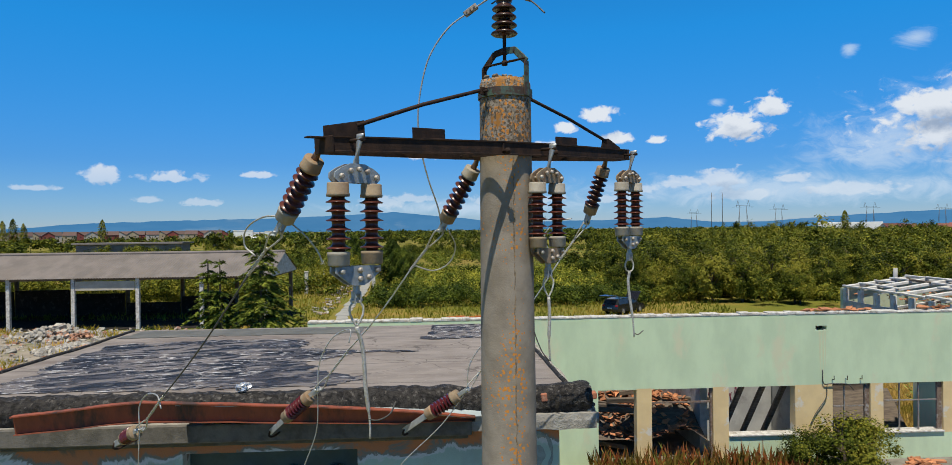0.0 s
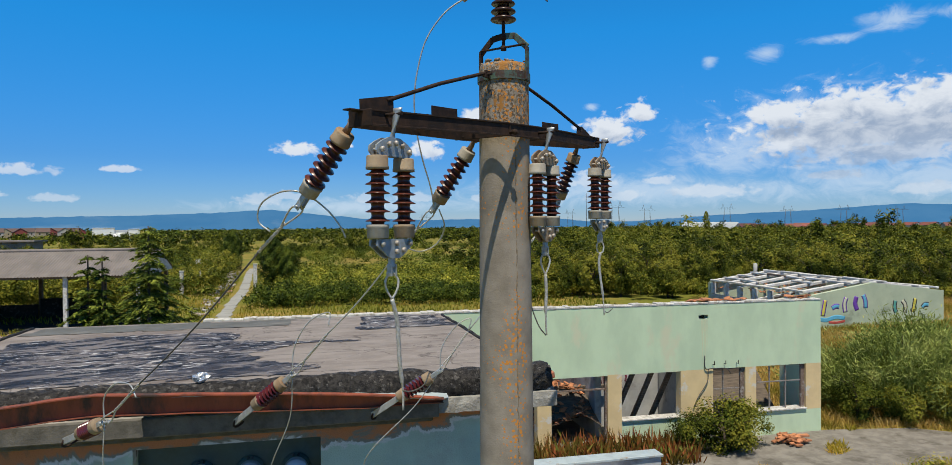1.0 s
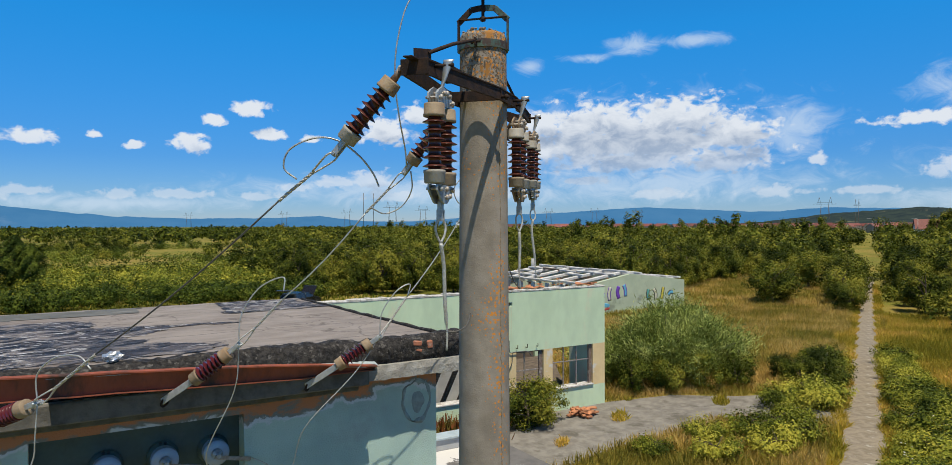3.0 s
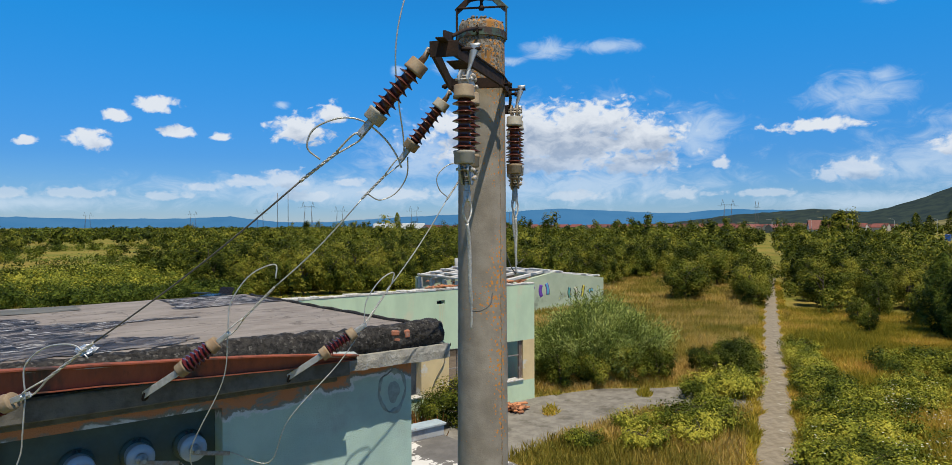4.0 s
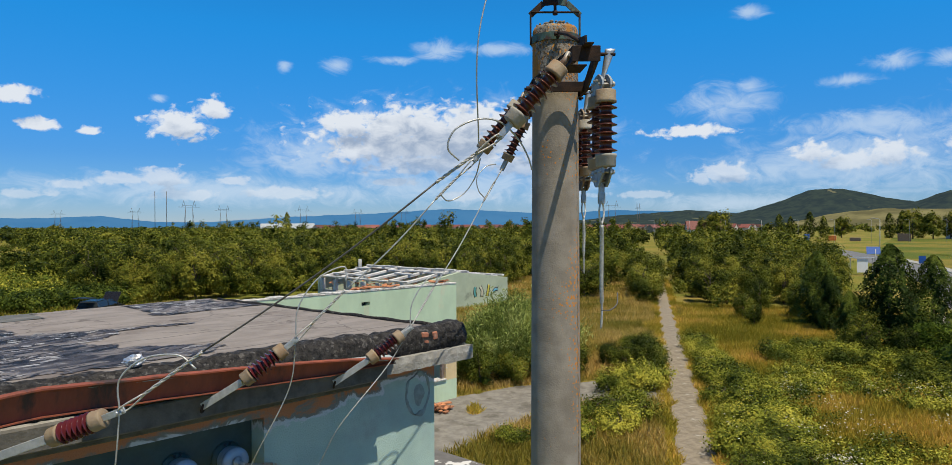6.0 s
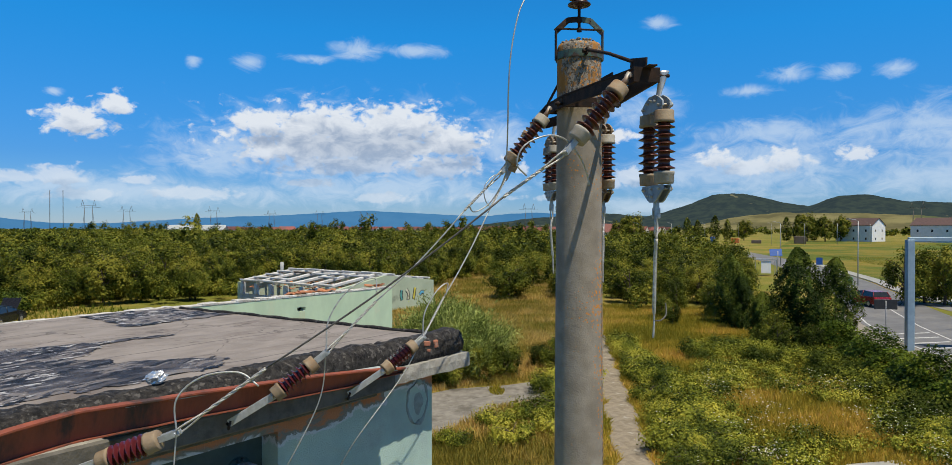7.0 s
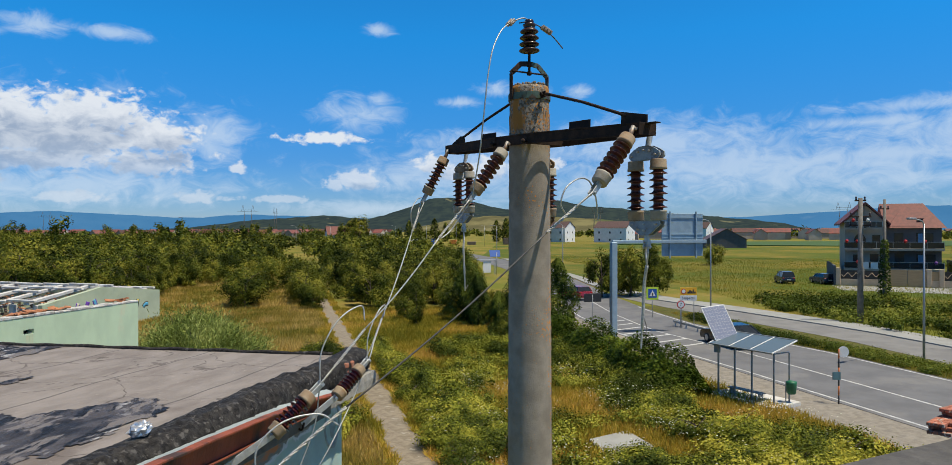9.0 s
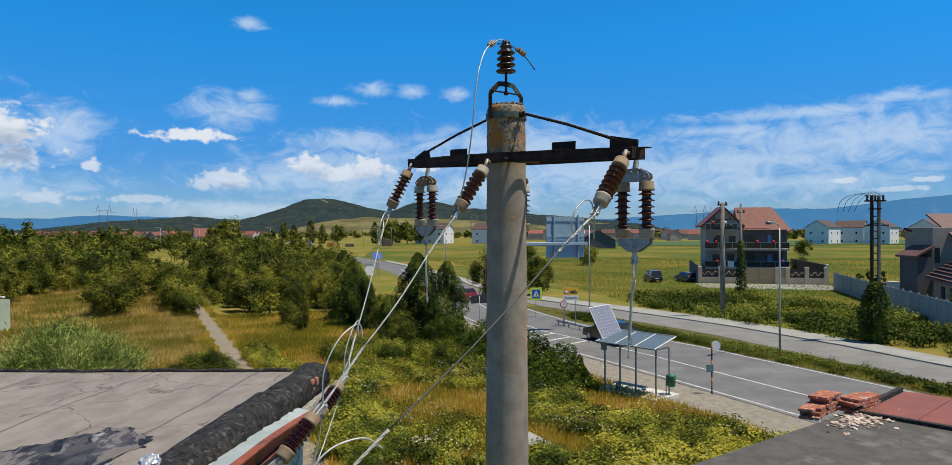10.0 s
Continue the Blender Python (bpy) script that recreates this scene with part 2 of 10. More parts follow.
def concrete_pole_mat():
    """Weathered spun concrete with orange lichen, dense near the head and along one flank."""
    m = mat("pole_concrete", (0.315, 0.272, 0.220), (0.235, 0.200, 0.158), scale=7, rough=0.9, bump=0.35, bscale=90, c3=(0.185, 0.155, 0.120), s3=2.0, lo3=0.5, hi3=0.75, bdist=0.008)
    t = m.node_tree
    b = t.nodes["Principled BSDF"]
    col = b.inputs["Base Color"].links[0].from_socket
    co = t.nodes.new("ShaderNodeTexCoord")
    sep = t.nodes.new("ShaderNodeSeparateXYZ")
    t.links.new(co.outputs["Object"], sep.inputs[0])
    # spots
    vo = t.nodes.new("ShaderNodeTexVoronoi")
    vo.inputs["Scale"].default_value, vo.inputs["Randomness"].default_value = 40.0, 1.0
    wob = t.nodes.new("ShaderNodeTexNoise")
    wob.inputs["Scale"].default_value = 40.0
    add = vec_n(t, "ADD", co.outputs["Object"], None)
    sc = vec_n(t, "SCALE", wob.outputs["Color"])
    sc.inputs["Scale"].default_value = 0.012
    t.links.new(co.outputs["Object"], wob.inputs["Vector"])
    t.links.new(sc.outputs[0], add.inputs[1])
    t.links.new(add.outputs[0], vo.inputs["Vector"])
    dens = t.nodes.new("ShaderNodeTexNoise")
    dens.inputs["Scale"].default_value, dens.inputs["Detail"].default_value = 2.3, 6
    t.links.new(co.outputs["Object"], dens.inputs["Vector"])
    # the flank facing the substation's front, and the head
    flank = math_n(t, "MAXIMUM", math_n(t, "ADD", math_n(t, "MULTIPLY", sep.outputs[0], 1.75), math_n(t, "MULTIPLY", sep.outputs[1], -5.75)), 0.0)
    flank = math_n(t, "POWER", flank, 6.0)
    head = smooth_n(t, sep.outputs[2], 8.22, 8.42)
    keep = math_n(t, "ADD", math_n(t, "ADD", dens.outputs[0], math_n(t, "MULTIPLY", flank, 0.21)), math_n(t, "MULTIPLY", head, 0.28))
    size = smooth_n(t, keep, 0.41, 0.92)
    spot = math_n(t, "LESS_THAN", vo.outputs["Distance"], math_n(t, "MULTIPLY", size, 0.43))
    mix1 = t.nodes.new("ShaderNodeMix")
    mix1.data_type = "RGBA"
    t.links.new(spot, mix1.inputs[0]), t.links.new(col, mix1.inputs[6])
    mix1.inputs[7].default_value = (0.58, 0.23, 0.035, 1)
    # black and grey crust on the head
    cr = t.nodes.new("ShaderNodeTexNoise")
    cr.inputs["Scale"].default_value, cr.inputs["Detail"].default_value, cr.inputs["Roughness"].default_value = 55, 8, 0.7
    t.links.new(co.outputs["Object"], cr.inputs["Vector"])
    crust = math_n(t, "MULTIPLY", smooth_n(t, cr.outputs[0], 0.47, 0.56), head)
    mix2 = t.nodes.new("ShaderNodeMix")
    mix2.data_type = "RGBA"
    t.links.new(crust, mix2.inputs[0]), t.links.new(mix1.outputs[2], mix2.inputs[6])
    mix2.inputs[7].default_value = (0.095, 0.07, 0.045, 1)
    lc = t.nodes.new("ShaderNodeTexNoise")
    lc.inputs["Scale"].default_value, lc.inputs["Detail"].default_value, lc.inputs["Roughness"].default_value = 7.5, 7, 0.65
    lm = t.nodes.new("ShaderNodeMapping")
    lm.inputs["Scale"].default_value = (1, 1, 0.45)
    t.links.new(co.outputs["Object"], lm.inputs[0]), t.links.new(lm.outputs[0], lc.inputs["Vector"])
    mix3 = t.nodes.new("ShaderNodeMix")
    mix3.data_type = "RGBA"
    t.links.new(math_n(t, "MULTIPLY", smooth_n(t, lc.outputs[0], 0.53, 0.59), head), mix3.inputs[0]), t.links.new(mix2.outputs[2], mix3.inputs[6])
    mix3.inputs[7].default_value = (0.34, 0.15, 0.03, 1)
    t.links.new(mix3.outputs[2], b.inputs["Base Color"])
    return m


M_POLE = concrete_pole_mat()
M_SEAM = mat("seam_grit", (0.16, 0.13, 0.10), (0.33, 0.24, 0.14), scale=60, rough=0.95, bump=0.5, bscale=150)
M_RUST = mat("dark_rusted_steel", (0.026, 0.018, 0.015), (0.055, 0.031, 0.021), scale=14, rough=0.85, metal=0.0, bump=0.25, bscale=120, c3=(0.020, 0.017, 0.016), s3=5, spec=0.2)
M_GREENSTEEL = mat("flaking_green_steel", (0.075, 0.13, 0.095), (0.055, 0.09, 0.07), scale=20, rough=0.6, bump=0.2, c3=(0.06, 0.035, 0.022), s3=16, lo3=0.48, hi3=0.56)
M_GALV = mat("galvanised_steel", (0.46, 0.48, 0.49), (0.33, 0.35, 0.36), scale=22, rough=0.5, metal=0.55, bump=0.12, bscale=90)
M_GALVRUST = mat("rusty_galvanised_steel", (0.36, 0.35, 0.33), (0.27, 0.22, 0.18), scale=18, rough=0.6, metal=0.4, bump=0.2, c3=(0.24, 0.14, 0.08), s3=12)
M_BOLT = mat("pale_bolt_heads", (0.52, 0.49, 0.44), (0.36, 0.30, 0.25), scale=60, rough=0.6, metal=0.3, bump=0.1)
M_GLAZE = mat("brown_porcelain_glaze", (0.115, 0.032, 0.020), (0.075, 0.021, 0.015), scale=9, rough=0.30, bump=0.04, coat=0.12, spec=0.35, c3=(0.06, 0.035, 0.026), s3=14, lo3=0.56, hi3=0.70)
M_GLAZE2 = mat("maroon_porcelain_glaze", (0.10, 0.016, 0.020), (0.07, 0.013, 0.016), scale=9, rough=0.20, bump=0.03, coat=0.3, spec=0.4)
M_DARKGLAZE = mat("dark_porcelain_glaze", (0.05, 0.022, 0.018), (0.035, 0.018, 0.016), scale=9, rough=0.3, bump=0.05)
M_BLUEGLAZE = mat("grey_blue_porcelain", (0.36, 0.43, 0.52), (0.31, 0.37, 0.45), scale=6, rough=0.2, bump=0.03, coat=0.5)
M_CAP = mat("beige_cement_cap", (0.31, 0.235, 0.15), (0.25, 0.18, 0.115), scale=16, rough=0.75, bump=0.25, bscale=90, rand=0.35, c3=(0.27, 0.165, 0.085), s3=7)
M_CAPGREY = mat("grey_cement_cap", (0.37, 0.34, 0.285), (0.30, 0.265, 0.21), scale=16, rough=0.75, bump=0.25, bscale=90, rand=0.2)
M_WIRE = mat("aluminium_wire", (0.55, 0.55, 0.53), (0.40, 0.40, 0.39), scale=50, rough=0.45, metal=0.5, bump=0.2, bscale=200)
M_WIREDARK = mat("weathered_dark_wire", (0.13, 0.125, 0.115), (0.08, 0.075, 0.07), scale=60, rough=0.6, metal=0.4, bump=0.2, bscale=200)
M_GRIP = mat("preformed_grip_aluminium", (0.62, 0.60, 0.56), (0.42, 0.40, 0.37), scale=70, rough=0.5, metal=0.4, bump=0.5, bscale=120)
M_BLACK = mat("black_plastic", (0.022, 0.022, 0.024), (0.03, 0.03, 0.03), rough=0.45)

# ---- mesh helpers ----
class Shape:
    """Vertices and faces gathered from primitives; made into one mesh by part()."""

    def __init__(self):
        self.v, self.f, self.flat = [], [], []

    def add(self, verts, faces, m=None, flat=True):
        k = len(self.v)
        self.v += [tuple(m @ Vector(p)) for p in verts] if m else [tuple(p) for p in verts]
        self.f += [tuple(i + k for i in f) for f in faces]
        self.flat += [flat] * len(faces)
        return self

    def box(self, c, size, m=None, ch=0.0):
        """A box about c with chamfered edges."""
        hx, hy, hz = (s / 2 for s in size)
        ch = min(ch, 0.45 * min(size))
        if ch <= 0:
            vs = [(c[0] + sx * hx, c[1] + sy * hy, c[2] + sz * hz) for sx in (-1, 1) for sy in (-1, 1) for sz in (-1, 1)]
            fs = [(0, 1, 3, 2), (4, 6, 7, 5), (0, 4, 5, 1), (2, 3, 7, 6), (0, 2, 6, 4), (1, 5, 7, 3)]
            return self.add(vs, fs, m)
        vs, idx = [], {}
        h = (hx, hy, hz)
        for s in [(a, b, d) for a in (-1, 1) for b in (-1, 1) for d in (-1, 1)]:
            for k in range(3):
                idx[s, k] = len(vs)
                vs.append(tuple(c[j] + s[j] * (h[j] if j == k else h[j] - ch) for j in range(3)))
        fs = []
        for k in range(3):
            a, b = [j for j in range(3) if j != k]
            for sk in (-1, 1):
                ring = []
                for sa, sb in ((-1, -1), (1, -1), (1, 1), (-1, 1)):
                    s = [0, 0, 0]
                    s[k], s[a], s[b] = sk, sa, sb
                    ring.append(idx[tuple(s), k])
                fs.append(ring)
            for sa in (-1, 1):
                for sb in (-1, 1):
                    s1, s2 = [0, 0, 0], [0, 0, 0]
                    s1[k], s2[k] = -1, 1
                    s1[a] = s2[a] = sa
                    s1[b] = s2[b] = sb
                    s1, s2 = tuple(s1), tuple(s2)
                    fs.append([idx[s1, a], idx[s2, a], idx[s2, b], idx[s1, b]])
        for s in [(a, b, d) for a in (-1, 1) for b in (-1, 1) for d in (-1, 1)]:
            fs.append([idx[s, 0], idx[s, 1], idx[s, 2]])
        cv = Vector(c)
        for f in fs:
            p = [Vector(vs[i]) for i in f]
            n = (p[1] - p[0]).cross(p[2] - p[1])
            if n.dot(sum(p, Vector()) / len(p) - cv) < 0:
                f.reverse()
        return self.add(vs, [tuple(f) for f in fs], m)

    def tube(self, pts, r, seg=8, m=None, caps=True):
        """A round bar along pts; r is one radius or one for each point."""
        pts = [Vector(p) for p in pts]
        rs = r if isinstance(r, (list, tuple)) else [r] * len(pts)
        vs, fs = [], []
        side = None
        for i, p in enumerate(pts):
            d = (pts[min(i + 1, len(pts) - 1)] - pts[max(i - 1, 0)])
            d = d.normalized() if d.length > 1e-9 else Vector((0, 0, 1))
            if side is None:
                side = d.orthogonal().normalized()
            else:
                side = (side - d * side.dot(d))
                side = side.normalized() if side.length > 1e-6 else d.orthogonal().normalized()
            up = d.cross(side)
            for k in range(seg):
                a = 2 * math.pi * k / seg
                vs.append(p + (side * math.cos(a) + up * math.sin(a)) * rs[i])
        for i in range(len(pts) - 1):
            for k in range(seg):
                a, b = i * seg + k, i * seg + (k + 1) % seg
                fs.append((a, b, b + seg, a + seg))
        self.add(vs, fs, m, flat=False)
        if caps:
            k = len(vs)
            n0 = len(self.v) - k
            self.f += [tuple(n0 + i for i in reversed(range(seg))), tuple(n0 + k - seg + i for i in range(seg))]
            self.flat += [True, True]
        return self

    def lathe(self, prof, seg=20, m=None):
        """A body turned about z from (radius, z) pairs."""
        vs, fs = [], []
        for r, z in prof:
            for k in range(seg):
                a = 2 * math.pi * k / seg
                vs.append((r * math.cos(a), r * math.sin(a), z))
        up = prof[-1][1] > prof[0][1]
        for i in range(len(prof) - 1):
            for k in range(seg):
                a, b = i * seg + k, i * seg + (k + 1) % seg
                fs.append((a, b, b + seg, a + seg) if up else (a + seg, b + seg, b, a))
        self.add(vs, fs, m, flat=False)
        n0 = len(self.v) - len(vs)
        lo, hi = range(seg), range(len(vs) - seg, len(vs))
        self.f += [tuple(n0 + i for i in (reversed(lo) if up else lo)), tuple(n0 + i for i in (hi if up else reversed(hi)))]
        self.flat += [True, True]
        return self

    def prism(self, poly, z0, z1, m=None):
        """A plate: the outline poly (counter-clockwise, x y) between two heights."""
        n = len(poly)
        vs = [(x, y, z0) for x, y in poly] + [(x, y, z1) for x, y in poly]
        fs = [tuple(reversed(range(n))), tuple(range(n, 2 * n))] + [(i, (i + 1) % n, n + (i + 1) % n, n + i) for i in range(n)]
        return self.add(vs, fs, m)

    def mesh(self, name, material):
        me = bpy.data.meshes.new(name)
        me.from_pydata(self.v, [], self.f)
        me.polygons.foreach_set("use_smooth", [not x for x in self.flat])
        if isinstance(material, (list, tuple)):
            for x in material:
                me.materials.append(x)
        else:
            me.materials.append(material)
        me.update()
        return me


def part(name, shape, material, parent=None, label="", m=None):
    ob = new(name, shape.mesh(name, material))
    if parent is not None:
        ob.parent = parent
    if m is not None:
        ob.matrix_local = m
    return tagged(ob, label) if label else ob


def thing(name, at=(0, 0, 0), rz=0.0, label="", category="", group="", kind=""):
    ob = new(name)
    ob.empty_display_size = 0.2
    ob.matrix_world = pose(*at, 0, 0, rz)
    return tagged(ob, label, category, group, kind)


def solo(name, shape, material, label="", category="", group="", kind="", m=None):
    ob = new(name, shape.mesh(name, material))
    if m is not None:
        ob.matrix_world = m
    return tagged(ob, label, category, group, kind)


def bend(pts, n=8):
    """A smooth line through the given points (Catmull-Rom)."""
    pts = [Vector(p) for p in pts]
    p = [pts[0] * 2 - pts[1], *pts, pts[-1] * 2 - pts[-2]]
    out = []
    for i in range(1, len(p) - 2):
        for k in range(n):
            t = k / n
            a, b, c, d = p[i - 1:i + 3]
            out.append(0.5 * (2 * b + (c - a) * t + (2 * a - 5 * b + 4 * c - d) * t * t + (3 * b - a - 3 * c + d) * t ** 3))
    return out + [pts[-1]]


def along(a, b):
    """A pose at a whose z axis points to b."""
    a, b = Vector(a), Vector(b)
    return Matrix.Translation(a) @ (b - a).to_track_quat("Z", "Y").to_matrix().to_4x4()


def lerp(a, b, t):
    return Vector(a).lerp(Vector(b), t)

# ---- ground, road, paths ----
M_FIELD = mat("meadow_soil", (0.195, 0.175, 0.034), (0.28, 0.20, 0.055), scale=0.35, rough=0.95, bump=0.6, bscale=9, c3=(0.145, 0.155, 0.026), s3=0.05, lo3=0.42, hi3=0.58, bdist=0.08, spec=0.1)
M_ASPHALT = mat("grey_asphalt", (0.16, 0.16, 0.165), (0.125, 0.125, 0.13), scale=0.6, rough=0.85, bump=0.2, bscale=30, c3=(0.19, 0.185, 0.18), s3=0.25)
M_PAVING = mat("pale_concrete_paving", (0.33, 0.33, 0.31), (0.27, 0.27, 0.255), scale=0.8, rough=0.9, bump=0.2, bscale=20)
M_SERVICE = mat("service_lane_asphalt", (0.22, 0.215, 0.205), (0.175, 0.17, 0.165), scale=0.5, rough=0.9, bump=0.2, bscale=20)
M_GRAVEL = mat("roadside_gravel", (0.29, 0.26, 0.215), (0.21, 0.185, 0.15), scale=3, rough=0.95, bump=0.6, bscale=30, bdist=0.03)
M_CONC = mat("cracked_concrete", (0.24, 0.222, 0.195), (0.165, 0.15, 0.13), scale=2.2, rough=0.92, bump=0.3, bscale=30, c3=(0.11, 0.098, 0.08), s3=0.9, lo3=0.50, hi3=0.66)
M_PAINT = mat("road_paint", (0.62, 0.62, 0.60), (0.42, 0.42, 0.41), scale=3, rough=0.7, bump=0.05)

sh = Shape()
ext, step = 4600, 46
n = 2 * ext // step // 2
sh.add([(-ext, -ext, 0), (ext, -ext, 0), (ext, ext, 0), (-ext, ext, 0)], [(0, 1, 2, 3)])
solo("ground", sh, M_FIELD, "wide flat meadow of dry and green grass", "ground", kind="structure")

RD, RN = Vector((0.83, 0.56, 0)), Vector((0.56, -0.83, 0))


def road_at(s, n_, z=0.0):
    return RD * s + RN * n_ + Vector((0, 0, z))


def interp(table, s):
    for (a, x), (b, y) in zip(table, table[1:]):
        if s <= b:
            return x + (y - x) * (s - a) / (b - a)
    return table[-1][1]


NEAR = [(-120, 18.0), (0, 17.6), (19, 17.3), (30, 17.0), (45, 16.2), (55, 17.3), (65, 19.8), (80, 23.5), (100, 27.5), (130, 31.5), (170, 35), (300, 40)]
FAR = [(-120, 25.8), (0, 25.6), (18, 25.5), (34, 25.3), (45, 23.8), (55, 24.8), (65, 26.4), (80, 29.6), (100, 33.8), (130, 38), (170, 41.5), (300, 46.5)]
MID = [(-120, 21.5), (0, 21.0), (20, 20.5), (34, 20.4), (45, 19.4), (55, 20.8), (65, 23.0), (80, 26.5), (100, 30.6), (130, 34.7), (170, 38), (300, 43)]
SVC0 = [(-120, 27.6), (0, 28.2), (20, 28.6), (30, 29.3), (38, 29.9), (50, 28.8), (60, 27.8), (72, 27.9)]
SVC1 = [(-120, 31.8), (0, 32.4), (22, 33.0), (30, 34.0), (41, 34.2), (55, 32.3), (63, 30.6), (72, 29.6)]
WALK0 = SVC1[:-1] + [(72, 29.9), (85, 31.2), (100, 34.4), (130, 38.6), (170, 42.2)]
WALK1 = [(-120, 34.2), (0, 34.9), (24, 35.5), (32, 36.7), (43, 36.9), (58, 34.6), (67, 33.0), (78, 32.4), (88, 33.4), (100, 36.2), (130, 40.4), (170, 44)]


def strip(name, t0, t1, s0, s1, z, material, label, thick=0.0, category="road", kind="structure"):
    sh = Shape()
    ss = [s0 + (s1 - s0) * k / 60 for k in range(61)]
    vs = []
    for s in ss:
        a = t0 if isinstance(t0, (int, float)) else interp(t0, s)
        b = t1 if isinstance(t1, (int, float)) else interp(t1, s)
        vs += [road_at(s, a, z), road_at(s, b, z), road_at(s, a, z - thick - 0.01), road_at(s, b, z - thick - 0.01)]
    fs = []
    for k in range(60):
        i = 4 * k
        fs += [(i, i + 1, i + 5, i + 4), (i + 2, i, i + 4, i + 6), (i + 1, i + 3, i + 7, i + 5)]
    return solo(name, sh.add(vs, [tuple(reversed(f)) for f in fs]), material, label, category, kind=kind)


strip("gravel_verge", [(s, v - 3.2) for s, v in NEAR], [(s, v + 0.6) for s, v in NEAR], -60, 62, 0.012, M_GRAVEL, "dusty gravel verge beside the road", category="verge")
strip("road", [(s, v - 0.35) for s, v in NEAR], [(s, v + 0.3) for s, v in FAR], -120, 300, 0.03, M_ASPHALT, "two-lane grey asphalt road with white lines", 0.02)
strip("service_lane", SVC0, SVC1, -120, 72, 0.03, M_SERVICE, "pale grey service lane beside the road", 0.02)
strip("pavement", WALK0, WALK1, -120, 170, 0.11, M_PAVING, "pale concrete pavement with a raised kerb", 0.1, "pavement")
strip("edge_line", [(s, v - 0.06) for s, v in NEAR], [(s, v + 0.07) for s, v in NEAR], -60, 60, 0.036, M_PAINT, "white painted edge line", category="road marking")
strip("edge_line", [(s, v - 0.07) for s, v in FAR], [(s, v + 0.06) for s, v in FAR], -60, 60, 0.036, M_PAINT, "white painted edge line", category="road marking")
strip("centre_line", [(s, v - 0.07) for s, v in MID], [(s, v + 0.06) for s, v in MID], -60, 130, 0.036, M_PAINT, "white painted centre line", category="road marking")
strip("verge", [(q_, v_ + 0.45) for q_, v_ in FAR[:7]], SVC0[:7], -120, 60, 0.016, mat("verge_soil", (0.085, 0.095, 0.022), (0.12, 0.105, 0.035), scale=1.5, rough=0.95, bump=0.6, bscale=9, bdist=0.05, spec=0.1), "strip of low weeds between the road and the lane", category="verge")
# hatched island before the crossing
for k in range(7):
    s = 37.5 + 2.0 * k
    sh = Shape()
    a, b = interp(NEAR, s) + 0.1, interp(MID, s) - 0.15
    sh.add([road_at(s, a, 0.037), road_at(s + 0.28, a, 0.037), road_at(s + 1.5, b, 0.037), road_at(s + 1.22, b, 0.037)], [(3, 2, 1, 0)])
    solo("hatch_stripe", sh, M_PAINT, "white hatched road marking", "road marking", "hatched stripes", "structure")

# footpath of worn concrete slabs through the meadow
PATH_A, PATH_D = Vector((19.3, 16.0, 0)), Vector((0.807, 0.590, 0))
PATH_N = Vector((0.590, -0.807, 0))
foot = thing("footpath", (0, 0, 0), label="narrow worn concrete footpath through the meadow", category="footpath", kind="structure")
rnd = random.Random(8)
s = -16.0
slab_m = mat("path_slab", (0.275, 0.232, 0.175), (0.19, 0.157, 0.112), scale=3.4, rough=0.95, bump=0.5, bscale=35, rand=0.05, c3=(0.36, 0.33, 0.28), s3=1.6, lo3=0.60, hi3=0.66, bdist=0.02)
while s < 84:
    L = rnd.uniform(1.9, 2.3) if s < 60 else 8.0
    w0, w1 = 0.68 + rnd.uniform(-0.05, 0.05), 0.67 + rnd.uniform(-0.06, 0.05)
    c = PATH_A + PATH_D * (s + L / 2)
    g = rnd.uniform(0.0, 0.004)
    sh = Shape().prism([(-L / 2 + g, -w0), (-L * 0.15, -w0 - rnd.uniform(-0.06, 0.08)), (L * 0.2, -w0 + rnd.uniform(-0.06, 0.1)), (L / 2 - g, -w0), (L / 2 - g, w1), (L * 0.1, w1 + rnd.uniform(-0.1, 0.06)), (-L / 2 + g, w1)], -0.1, 0.03)
    ob = part("slab", sh, slab_m, foot)
    ob.matrix_local = pose(c.x, c.y, rnd.uniform(-0.002, 0.002), 0, 0, 36.2)
    s += L

yard = Shape().prism([(4.0, 17.2), (8.6, 18.4), (12.3, 19.6), (17.2, 20.6), (20.2, 19.4), (21.6, 17.9), (23.6, 19.6), (25.4, 21.2), (23.0, 22.4), (20.6, 23.1), (18.4, 24.4), (15.2, 24.6), (4.0, 23.2)], -0.1, 0.02)
solo("concrete_yard", yard, M_CONC, "cracked concrete yard before the ruined building", "yard", kind="structure")

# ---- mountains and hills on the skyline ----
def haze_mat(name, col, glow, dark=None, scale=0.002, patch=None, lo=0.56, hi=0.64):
    """Distant slopes: woods and clearings, plus kilometres of blue air haze painted as emission."""
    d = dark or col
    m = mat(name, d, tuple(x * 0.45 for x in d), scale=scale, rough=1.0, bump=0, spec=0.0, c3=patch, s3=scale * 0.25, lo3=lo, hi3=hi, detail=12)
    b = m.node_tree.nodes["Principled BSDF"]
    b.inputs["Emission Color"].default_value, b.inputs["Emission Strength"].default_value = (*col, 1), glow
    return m


